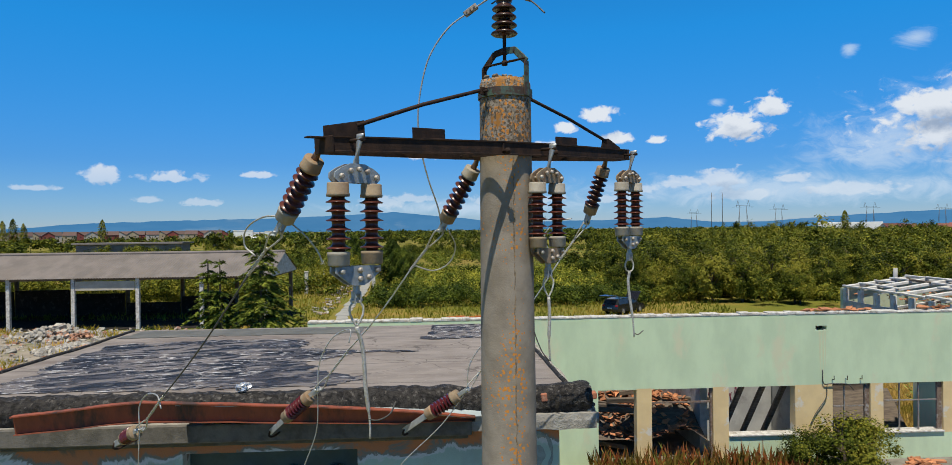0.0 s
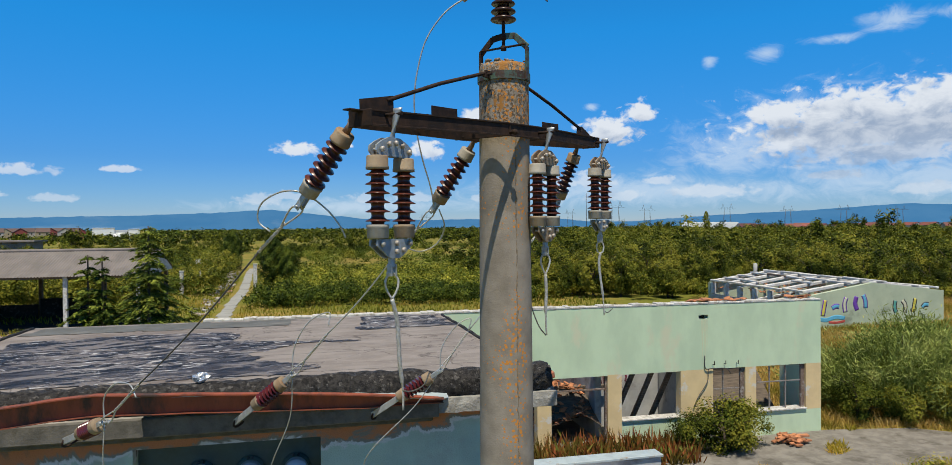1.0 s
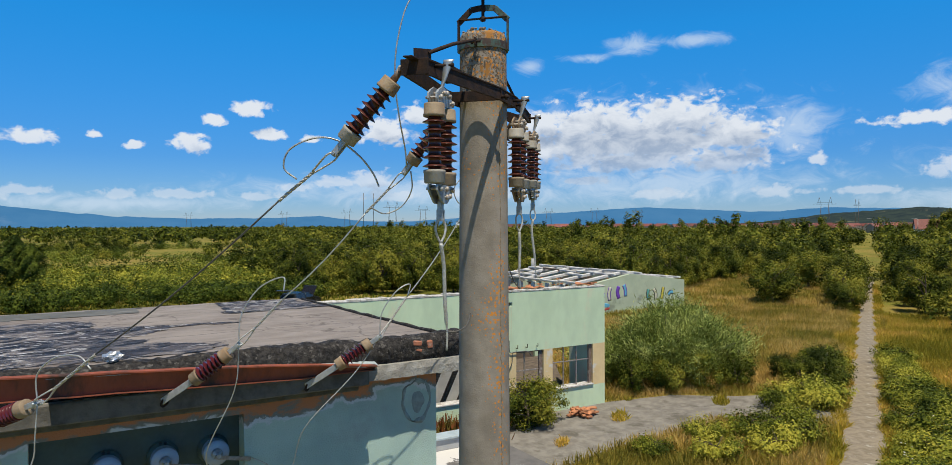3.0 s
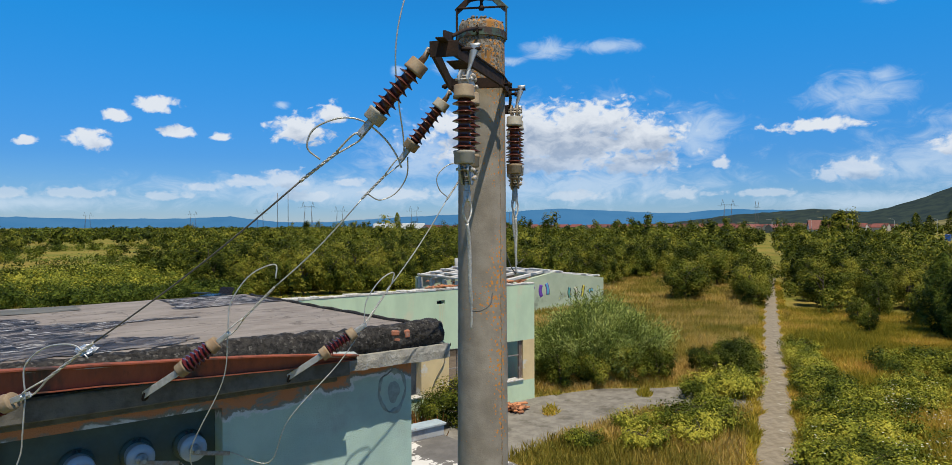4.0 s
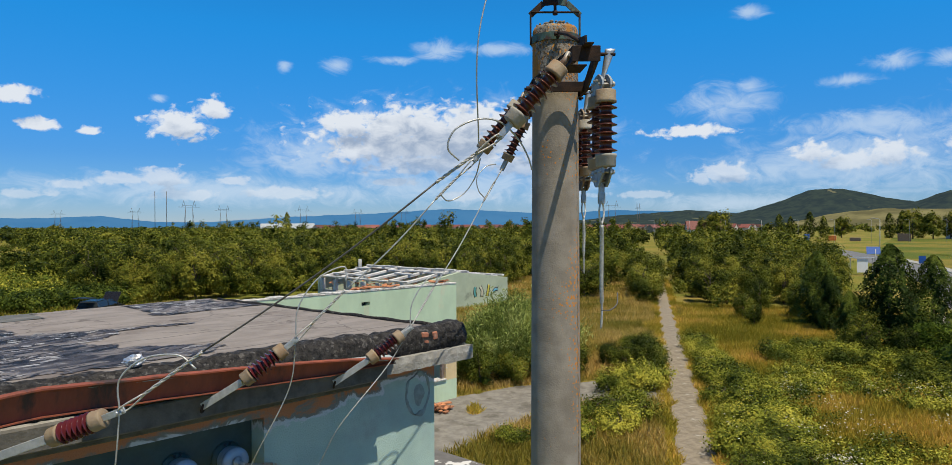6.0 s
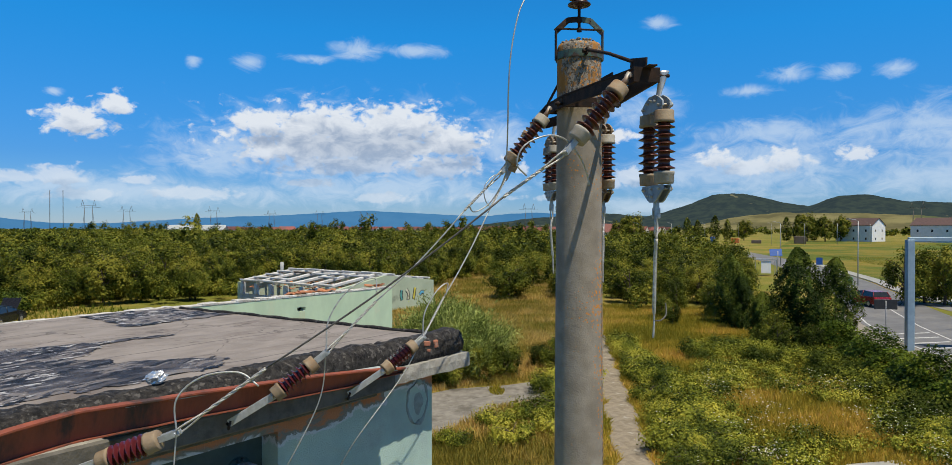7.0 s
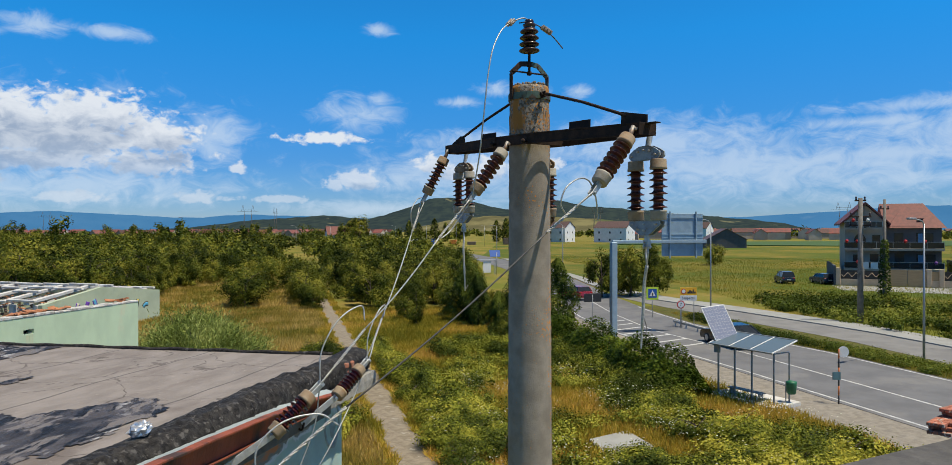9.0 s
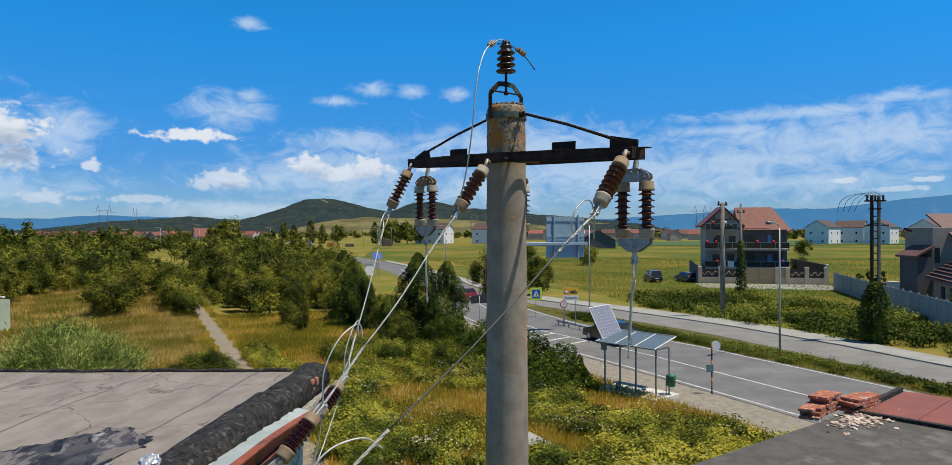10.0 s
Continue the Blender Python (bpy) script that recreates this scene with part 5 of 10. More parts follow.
def tar_kerb(a0, a1):
    """The felt turned down over the front edge of the roof: a slumped, creased face, lapped every metre or so, torn at its end."""
    sh = Shape()
    n = int((a1 - a0) / 0.018)
    prof = [(-0.150, 6.178), (-0.168, 6.190), (-0.176, 6.215), (-0.180, 6.245), (-0.181, 6.280), (-0.180, 6.315), (-0.176, 6.345), (-0.166, 6.375), (-0.144, 6.400), (-0.105, 6.412), (-0.055, 6.414), (0.0, 6.408), (0.05, 6.398), (0.095, 6.384), (0.12, 6.362)]
    laps = [-5.1, -4.45, -4.02, -3.5, -2.95, -2.4, -1.93, -1.62, -1.28, -0.92, -0.62, -0.05]
    m = len(prof)
    vs, fs = [], []
    for k in range(n + 1):
        a = a0 + (a1 - a0) * k / n
        sag = 0.020 * noise.noise((a * 0.9, 0, 0)) + 0.012 * noise.noise((a * 3.1, 0, 0))
        lift = 0.007 * sum(1 for q in laps if q < a < q + 0.35) + 0.026 * max([0] + [1 - abs(a - q) / 0.022 for q in laps]) - 0.014 * max([0] + [1 - abs(a - q - 0.04) / 0.02 for q in laps])
        end = max(0.0, (a - (a1 - 0.06)) / 0.06)
        for j, (b, z) in enumerate(prof):
            e = math.sin(math.pi * min(1.0, (j + 0.7) / 9)) if j < 9 else 0.3
            # vertical creases that fan out downwards, and slumped ridges along the face
            crease = 1 - abs(noise.noise((a * 12 + 0.5 * j, j * 0.22, 5))) * 2.6
            ridge_ = 1 - abs(noise.noise((a * 1.6, z * 17, 21))) * 2.6
            w = 0.012 * noise.noise((a * 2.6, j * 0.2, 5)) + 0.017 * max(0.0, crease) + 0.016 * max(0.0, ridge_) + 0.006 * noise.noise((a * 38, j * 1.6, 3))
            ragged = end * 0.03 * noise.noise((j * 0.5, 3.3, 1))
            top = 0.016 * noise.noise((a * 7, j * 0.7, 2)) + 0.016 * max(0.0, 1 - 3 * abs(noise.noise((a * 5.5, j * 0.4, 7))))
            vs.append((a + ragged, b - (lift + w) * e + 0.02 * end * end, z + sag + (top if 0 < j < 13 else 0) - 0.012 * end * end * (j > 5)))
    for k in range(n):
        for j in range(m - 1):
            i = k * m + j
            fs.append((i, i + m, i + m + 1, i + 1))
    tip = n * m
    vs.append((a1 - 0.03, 0.0, 6.27))
    fs += [tuple(range(m))] + [(tip + j + 1, tip + j, len(vs) - 1) for j in range(m - 1)] + [(tip, tip + m - 1, len(vs) - 1)]
    return part("tar_kerb", sh.add(vs, fs, flat=False), M_TAR, sub, "creased black tarred felt turned down over the roof edge")


tar_kerb(A0 - 0.05, 0.27)
part("roof_edge_strip", Shape().tube([(ROOF_R, 0.15 + k * 0.15, roof_z(ROOF_R, 0.15 + k * 0.15) + 0.01 + 0.006 * math.sin(k * 1.7)) for k in range(31)], 0.022, 6), M_TAR, sub, "black felt lip along the side edge")
part("roof_edge_strip", Shape().tube([(A0 - 0.1, 0.0 + k * 0.16, roof_z(A0, k * 0.16) + 0.01) for k in range(31)], 0.022, 6), M_TAR, sub)
# broken brick showing at the kerb's end
M_OLDBRICK = mat("old_brick", (0.42, 0.16, 0.09), (0.33, 0.13, 0.08), scale=14, rough=0.9, bump=0.4, c3=(0.40, 0.36, 0.31), s3=7)
for x, y, z, w, h, tip in ((-0.30, -0.158, 6.350, 0.09, 0.05, 8), (-0.165, -0.156, 6.33, 0.06, 0.075, -6), (-0.29, -0.156, 6.285, 0.08, 0.035, 14), (0.29, -0.02, 6.30, 0.11, 0.065, -4), (0.27, 0.10, 6.22, 0.12, 0.065, 7)):
    part("brick", Shape().box((0, 0, 0), (w, 0.09, h), pose(x, y, z, 0, tip, tip * 0.6), ch=0.009), M_OLDBRICK, sub)
for k, (x, y, z, q) in enumerate(((0.27, -0.10, 6.195, 0.09), (0.31, 0.02, 6.20, 0.07), (0.25, -0.16, 6.20, 0.05), (0.33, 0.16, 6.215, 0.06))):
    part("kerb_chunk", Shape().box((0, 0, 0), (q, q * 0.8, q * 0.6), pose(x, y, z, 20 * k - 25, 15 - 11 * k, 37 * k), ch=q * 0.22), M_TAR if k % 2 else M_CRUMB, sub)
part("drain_pipe", Shape().tube([(0.10, -0.02, 6.10), (0.36, -0.04, 6.095)], 0.052, 14), mat("blue_grey_pipe", (0.14, 0.18, 0.21), (0.10, 0.13, 0.15), scale=8, rough=0.6, bump=0.1), sub, "blue-grey stub of a drain pipe")
# pale blue flashing and the bent red-lead gutter below the kerb
sh = Shape()
vs = []
for a, b0, z0, b1, z1 in ((-3.3, -0.16, 6.33, -0.50, 6.425), (-2.13, -0.16, 6.30, -0.42, 6.352), (-1.5, -0.16, 6.275, -0.375, 6.297), (-0.90, -0.16, 6.245, -0.365, 6.222), (-0.82, -0.16, 6.24, -0.335, 6.215), (-0.74, -0.16, 6.235, -0.28, 6.208)):
    vs += [(a, b0, z0), (a, b1, z1), (a, b1, z1 - 0.006), (a, b0, z0 - 0.006)]
fs = [(4 * k + j, 4 * k + 4 + j, 4 * k + 4 + (j + 1) % 4, 4 * k + (j + 1) % 4) for k in range(5) for j in range(4)] + [(0, 1, 2, 3), (23, 22, 21, 20)]
part("flashing", sh.add(vs, fs), M_PALEBLUE, sub, "pale blue sheet flashing")


def gutter():
    """A bent steel channel: a bright top flange, a web set back in its shade, a short lower flange."""
    sh = Shape()
    keys = [(-4.55, -0.62, 6.39, 0.165), (-3.61, -0.57, 6.468, 0.175), (-3.55, -0.565, 6.469, 0.175), (-2.13, -0.47, 6.37, 0.155), (-1.5, -0.44, 6.315, 0.13), (-0.80, -0.405, 6.232, 0.05)]
    vs, fs, pts = [], [], []
    for (p, q) in zip(keys, keys[1:]):
        for k in range(10):
            u = k / 10
            pts.append(tuple(x + (y - x) * u for x, y in zip(p, q)))
    pts.append(keys[-1])
    for a, b, z, h in pts:
        w = 0.005 * noise.noise((a * 3, 0, 0)) + 0.003 * noise.noise((a * 11, 2, 0))
        g = min(0.045, h * 0.8)
        for dy, dz in ((0.0, 0.0), (0.0, -0.010), (g, -0.012 + w), (g + 0.03 + w, -h + 0.006), (g, -h + 0.008), (g, -h), (g + 0.038, -h - 0.002), (g + 0.010, 0.004)):
            vs.append((a, b + dy, z + dz + w))
    m = 8
    for k in range(len(pts) - 1):
        for j in range(m):
            i, i2 = k * m + j, k * m + (j + 1) % m
            fs.append((i, i2, i2 + m, i + m))
    fs += [tuple(reversed(range(m))), tuple(range((len(pts) - 1) * m, len(pts) * m))]
    return part("gutter", sh.add(vs, fs), M_REDSTEEL, sub, "bent red-lead steel gutter beam")


gutter()
# strip laid over the slab front; its dark colour is soot plus gutter shade
part("dirty_edge", Shape().box((-3.30, -0.262, 6.115), (4.95, 0.045, 0.16), ch=0.010), mat("sooty_shaded_concrete", (0.14, 0.13, 0.115), (0.085, 0.08, 0.07), scale=9, rough=0.95, bump=0.5, c3=(0.16, 0.15, 0.13), s3=2.0), sub, "concrete edge under the gutter, darkened for soot and shade")
part("eaves_ledge", Shape().box((-2.9, -0.045, 5.985), (4.1, 0.09, 0.07), ch=0.01), mat("mossy_ledge", (0.13, 0.125, 0.10), (0.085, 0.08, 0.065), scale=8, rough=0.95, bump=0.4), sub, "dirty concrete ledge under the eaves")
# smeared mortar round an old cable hole
M_MORTAR = mat("dark_mortar", (0.24, 0.285, 0.275), (0.32, 0.38, 0.365), scale=11, rough=0.95, bump=0.9, bscale=40, bdist=0.02)
sh = Shape()
n = 40
vs = []
for k in range(n):
    a = 2 * math.pi * k / n
    w = 1 + 0.22 * noise.noise((math.cos(a) * 1.4, math.sin(a) * 1.4, 3.1))
    v = 1 + 0.30 * noise.noise((math.cos(a) * 2.0, math.sin(a) * 2.0, 8.1))
    for r, y in ((0.185 * w, -0.001), (0.175 * w, -0.010), (0.160 * v, -0.009), (0.150 * v, -0.002)):
        vs.append((-0.22 + r * math.cos(a) * 0.92, y, 5.76 + r * 1.15 * math.sin(a)))
sh.add(vs, [(4 * k + j, 4 * k + j + 1, 4 * ((k + 1) % n) + j + 1, 4 * ((k + 1) % n) + j) for k in range(n) for j in range(3)], flat=False)
part("mortar_ring", sh, M_MORTAR, sub, "dark smeared mortar ring")
sh = Shape()
vs = [(-0.20, -0.016, 5.745)]
for k in range(24):
    a = 2 * math.pi * k / 24
    w = 1 + 0.35 * noise.noise((math.cos(a) * 1.6, math.sin(a) * 1.6, 5.5))
    vs.append((-0.20 + 0.075 * w * math.cos(a), -0.001, 5.745 + 0.10 * w * math.sin(a)))
part("mortar_plug", sh.add(vs, [(0, 1 + (k + 1) % 24, 1 + k) for k in range(24)], flat=False), M_MORTAR, sub, "dark lump of mortar in the hole")


def wall_bushing(a, z):
    bs = thing("wall_bushing", tuple(S_M @ Vector((a, 0.194, z))), rz=math.degrees(math.atan2(SU.y, SU.x)), label="blue-grey porcelain bushing on the dark green panel", category="bushing", group="bushings on the panel")
    out = pose(0, 0, 0, 90, 0, 0)
    part("flange", Shape().lathe([(0.128, 0), (0.128, 0.012), (0.10, 0.022), (0.085, 0.03)], 28, out), M_GREENPANEL, bs)
    for s in (-1, 1):
        part("bolt", Shape().lathe([(0.014, 0.01), (0.014, 0.024), (0.006, 0.028)], 8, Matrix.Translation((s * 0.02, 0, 0.108)) @ out), M_BLACK, bs)
    prof = [(0.07, 0.02), (0.088, 0.03), (0.10, 0.045), (0.092, 0.06), (0.098, 0.075), (0.108, 0.09), (0.096, 0.105), (0.102, 0.12), (0.110, 0.138), (0.104, 0.16), (0.06, 0.168)]
    part("porcelain", Shape().lathe(prof, 30, out), M_BLUEGLAZE, bs)
    st = Shape().lathe([(0.045, 0.165), (0.045, 0.19), (0.04, 0.20), (0.018, 0.202), (0.018, 0.26)], 12, out)
    part("terminal", st, M_GALV, bs)
    ang = -62
    part("contact_strap", Shape().box((0.12, -0.245, -0.012), (0.30, 0.012, 0.034), pose(0, 0, 0, 0, 12, 0), ch=0.003), M_GALVRUST, bs)
    return bs


for a, z in ((-2.08, 5.55), (-2.48, 5.555), (-2.90, 5.55)):
    wall_bushing(a, z)


# jumpers from the wall insulators down to the bushings
def jumper(pts, r, material, label):
    pts = [Vector(p) for p in pts]
    b = bend([p - pts[0] for p in pts], 8)
    return solo("jumper_wire", Shape().tube(b, r, 8), material, label, "wire", "jumper wires", m=Matrix.Translation(pts[0]))


J = "thin aluminium jumper wire curving down to a wall bushing"
ends = [tuple(S_M @ Vector((a + 0.27, -0.06, 5.49))) for a in (-2.90, -2.48, -2.08)]
wends = [c + (c - i).normalized() * 0.09 for c, i in zip(WALL_CAP, WALL_IN)]
jumper([wends[0], wends[0] + Vector((-0.02, 0.02, -0.30)), wends[0] + Vector((-0.03, 0.15, -0.62)), ends[0]], 0.0045, M_WIRE, J)
jumper([wends[1], wends[1] + Vector((-0.03, 0.05, -0.35)), wends[1] + Vector((-0.22, 0.22, -0.85)), Vector(ends[1]) + Vector((0.1, -0.05, -0.1)), ends[1]], 0.0045, M_WIRE, J)
jumper([wends[2], wends[2] + Vector((-0.22, 0.02, -0.30)), wends[2] + Vector((-0.62, 0.08, -0.72)), Vector(ends[2]) + Vector((0.30, -0.05, -0.12)), ends[2]], 0.0045, M_WIRE, J)
# loops of spare conductor above the wall insulators
jumper([wends[0], wends[0] + Vector((0.0, 0.0, 0.17)), wends[0] + Vector((0.10, -0.07, 0.28)), wends[0] + Vector((0.24, -0.19, 0.30)), wends[0] + Vector((0.31, -0.27, 0.23))], 0.005, M_WIRE, "loop of spare conductor above a wall insulator")
jumper([wends[1], wends[1] + Vector((0.02, 0.0, 0.22)), wends[1] + Vector((0.14, -0.06, 0.42)), wends[1] + Vector((0.30, -0.14, 0.50)), wends[1] + Vector((0.30, -0.17, 0.40))], 0.005, M_WIRE, "loop of spare conductor above a wall insulator")
jumper([wends[2], wends[2] + Vector((0.02, 0.0, 0.20)), wends[2] + Vector((0.14, -0.02, 0.38)), wends[2] + Vector((0.26, -0.03, 0.44)), wends[2] + Vector((0.24, -0.03, 0.34))], 0.005, M_WIRE, "loop of spare conductor above a wall insulator")
# crumpled foil on the kerb
sh = Shape()
vs, nu, nv = [], 14, 9
for j in range(nv + 1):
    for i in range(nu):
        a, b = 2 * math.pi * i / nu, math.pi * (j / nv - 0.5)
        d = Vector((math.cos(a) * math.cos(b), math.sin(a) * math.cos(b), math.sin(b)))
        r = 0.055 * (1 + 0.45 * noise.noise(d * 2.1) + 0.35 * noise.noise(d * 5.3))
        vs.append((d.x * r * 1.2, d.y * r, d.z * r * 0.75))
sh.add(vs, [(j * nu + i, j * nu + (i + 1) % nu, (j + 1) * nu + (i + 1) % nu, (j + 1) * nu + i) for j in range(nv) for i in range(nu)])
solo("crumpled_foil", sh, mat("foil", (0.75, 0.75, 0.75), (0.6, 0.6, 0.6), scale=30, rough=0.3, metal=0.7, bump=0.6), "crumpled scrap of white foil on the roof edge", "litter", m=Matrix.Translation((-2.29, 6.37, 6.46)))

# ---- the roofless green building ----
GO = Vector((14.9, 24.55, 0))
G_RZ = math.degrees(math.atan2(0.111, 0.9938))
M_MINT = mat("faded_mint_render", (0.55, 0.68, 0.47), (0.47, 0.59, 0.41), scale=1.1, rough=0.92, bump=0.3, bscale=30, c3=(0.58, 0.60, 0.42), s3=0.9, lo3=0.54, hi3=0.68, detail=9, stretch=(1, 1, 0.5))
M_OCHRE = mat("peeling_ochre_render", (0.70, 0.54, 0.29), (0.63, 0.48, 0.26), scale=1.5, rough=0.92, bump=0.2, c3=(0.62, 0.58, 0.50), s3=1.3, lo3=0.56, hi3=0.62)
M_PLASTER = mat("grey_white_plaster", (0.46, 0.46, 0.45), (0.34, 0.34, 0.335), scale=1.2, rough=0.9, bump=0.2, c3=(0.25, 0.24, 0.23), s3=0.9)
M_WHITEWASH = mat("flaking_whitewash", (0.62, 0.61, 0.58), (0.40, 0.38, 0.35), scale=5, rough=0.9, bump=0.4, c3=(0.28, 0.25, 0.21), s3=4)
M_OLDTIMBER = mat("grey_rotten_timber", (0.16, 0.125, 0.095), (0.09, 0.07, 0.055), scale=5, rough=0.95, bump=0.4, stretch=(0.4, 4, 4))
M_TILEDEBRIS = mat("broken_roof_tile", (0.46, 0.19, 0.085), (0.33, 0.14, 0.07), scale=4, rough=0.9, bump=0.3, island=0.9)
M_RUSTFRAME = mat("rusted_window_frame", (0.21, 0.16, 0.13), (0.13, 0.085, 0.06), scale=12, rough=0.85, bump=0.3, c3=(0.35, 0.33, 0.3), s3=5)
M_GREYRUBBLE = mat("pale_rubble", (0.40, 0.375, 0.335), (0.27, 0.25, 0.22), scale=6, rough=0.95, bump=0.4, island=0.7, c3=(0.36, 0.19, 0.12), s3=0.6, lo3=0.55, hi3=0.6)

ruin = thing("ruined_building", GO, rz=G_RZ, label="roofless ruined building with mint green walls and empty windows", category="building")
OPEN = [(-12.25, -10.98, 0.05, 2.52), (-10.48, -8.43, 0.05, 2.52), (-7.91, -5.66, 0.90, 2.53), (-4.39, -3.09, 0.55, 2.55), (-2.65, -0.58, 0.88, 2.58)]
TH = 0.36
WL = -21.6


def wall_piece(name, a0, a1, z0, z1, material, b0=0.0, label=""):
    return part(name, Shape().box(((a0 + a1) / 2, b0 + TH / 2, (z0 + z1) / 2), (a1 - a0, TH, z1 - z0)), material, ruin, label)


# the parapet leaves a broken drain hole open
HX0, HX1, HZ0, HZ1 = -4.95, -4.57, 4.35, 4.50
for a0, a1, z0, z1 in ((WL, HX0, 2.55, 4.88), (HX1, 0.06, 2.55, 4.88), (HX0, HX1, 2.55, HZ0), (HX0, HX1, HZ1, 4.88)):
    wall_piece("parapet_wall", a0, a1, z0, z1, M_MINT, label="mint green upper wall with water stains")
# black plate closing the hole; its colour stands in for the dark inside
part("cavity", Shape().box((-4.76, 0.30, 4.425), (0.37, 0.06, 0.145)), M_BLACK, ruin, "black plate standing in for the dark inside the broken drain")
for x, z, q in ((-4.93, 4.37, 0.09), (-4.60, 4.485, 0.08), (-4.62, 4.36, 0.06), (-4.86, 4.495, 0.07)):
    part("broken_edge", Shape().box((0, 0, 0), (q, 0.2, q * 0.6), pose(x, 0.13, z, 5, 28, 4), ch=q * 0.2), M_WHITEWASH, ruin)
xs = [WL] + [v for o in OPEN for v in o[:2]] + [0.06]
for k in range(0, len(xs), 2):
    if k == 0:
        wall_piece("pier", xs[0], xs[1], 0.0, 2.55, M_MINT)
    else:
        wall_piece("pier", xs[k], xs[k + 1], 0.86 if k > 4 else 0.0, 2.55, M_OCHRE, label="peeling ochre pier")
        if k > 4:
            wall_piece("pier_base", xs[k], xs[k + 1], 0.0, 0.86, M_MINT)
for a0, a1, z0, z1 in OPEN[2:]:
    wall_piece("window_apron", a0, a1, 0.0, z0, M_MINT)
    part("window_sill", Shape().box(((a0 + a1) / 2, -0.02 + TH / 2, z0 + 0.03), (a1 - a0 - 0.004, TH + 0.10, 0.05), ch=0.008), M_WHITEWASH, ruin)
for (a0, a1, z0, z1) in OPEN:
    if z1 < 2.545:
        wall_piece("lintel", a0, a1, z1, 2.548, M_MINT)
# ragged whitewashed coping
rnd = random.Random(11)
a = WL
sh = Shape()
while a < 0.06:
    w = min(rnd.uniform(0.18, 0.42), 0.061 - a)
    h = 0.07 + rnd.uniform(-0.02, 0.03)
    part("coping_stone", Shape().box((a + w / 2, TH / 2 - 0.01, 4.88 + h / 2), (w - 0.004, TH + 0.012 + rnd.uniform(-0.008, 0.008), h), ch=0.014), M_WHITEWASH, ruin)
    a += w
# window frames left in two openings
for a0, a1, z0, z1, bars in ((*OPEN[3], (0.35,)), (*OPEN[4], (0.30, 0.62))):
    fr = part("window_frame", Shape().box((a0 + 0.03, 0.12, (z0 + z1) / 2), (0.05, 0.08, z1 - z0 - 0.06)).box((a1 - 0.08, 0.12, (z0 + z1) / 2), (0.15, 0.08, z1 - z0 - 0.06)).box(((a0 + a1) / 2, 0.12, z1 - 0.03), (a1 - a0 - 0.2, 0.08, 0.05)), M_RUSTFRAME, ruin, "rusted brown steel window frame")
    for q in bars:
        part("mullion", Shape().box((a0 + (a1 - a0) * q, 0.12, (z0 + z1) / 2), (0.035, 0.05, z1 - z0 - 0.1)), M_GALVRUST, fr)
    part("transom", Shape().box(((a0 + a1) / 2, 0.12, z0 + (z1 - z0) * 0.62), (a1 - a0 - 0.2, 0.045, 0.035)), M_GALVRUST, fr)
part("window_frame", Shape().box((OPEN[1][1] - 0.04, 0.12, 1.3), (0.06, 0.1, 2.4)).box((OPEN[1][0] + 1.0, 0.12, 2.05), (2.0, 0.06, 0.05)), M_RUSTFRAME, ruin)
part("column", Shape().box((-10.73, 0.25, 1.3), (0.30, 0.30, 2.6), ch=0.02), M_WHITEWASH, ruin, "flaking concrete column")
# inner, end and back walls
BD = 7.5
part("inner_wall", Shape().box((-8.3, 1.2 + 3.0, 1.5), (0.25, 6.0, 3.0), pose(0, 0, 0, 0, 0, 0)), M_PLASTER, ruin)
part("inner_wall", Shape().box((-6.3, 2.6, 1.45), (3.8, 0.25, 2.9)), M_PLASTER, ruin, "grey plastered inner wall with scrawled marks")
part("inner_wall", Shape().box((-5.2, 1.35, 1.4), (0.22, 2.0, 2.8)), M_PLASTER, ruin)
part("end_wall", Shape().box((-0.12, (TH + 1.9) / 2, 1.3), (TH, 1.9 - TH, 2.6)), M_MINT, ruin)
part("end_wall", Shape().box((-0.12, 6.0, 1.3), (TH, 3.0, 2.6)), M_MINT, ruin)
part("back_wall", Shape().box((-3.2, BD, 0.45), (6.0, TH, 0.9)), M_PLASTER, ruin)
part("back_wall", Shape().box((-14.0, BD, 1.4), (15.2, TH, 2.8)), M_PLASTER, ruin)
for q in (-5.9, -4.3, -2.2):
    part("back_pier", Shape().box((q, BD, 1.75), (0.4, TH, 1.7)), M_PLASTER, ruin)
part("back_lintel", Shape().box((-3.2, BD, 2.75), (6.0, TH, 0.3)), M_PLASTER, ruin)
part("floor", Shape().box((-10.9, 3.9, 0.02), (21.2, 6.8, 0.06)), M_CONC, ruin)
part("fallen_panel", Shape().box((0, 0, 0), (3.0, 0.08, 2.0), pose(-2.0, 2.2, 0.85, -38, 0, 6), ch=0.01), M_OLDTIMBER, ruin, "dark fallen roof panel")
# dark partition added behind the right window to darken its view inside
part("inner_wall", Shape().box((-2.5, 4.6, 1.1), (4.2, 0.2, 2.2)), M_OLDTIMBER, ruin)
# scrawl on the plaster
for i in range(7):
    sh = Shape().tube(bend([(-7.6 + i * 0.16 + rnd.uniform(-0.05, 0.05), 2.462, 1.3 + rnd.uniform(0, 0.9)) for _ in range(5)], 5), 0.014, 5)
    part("scrawl", sh, mat("maroon_paint", (0.20, 0.03, 0.06), rough=0.7) if i == 0 else bpy.data.materials["maroon_paint"], ruin)
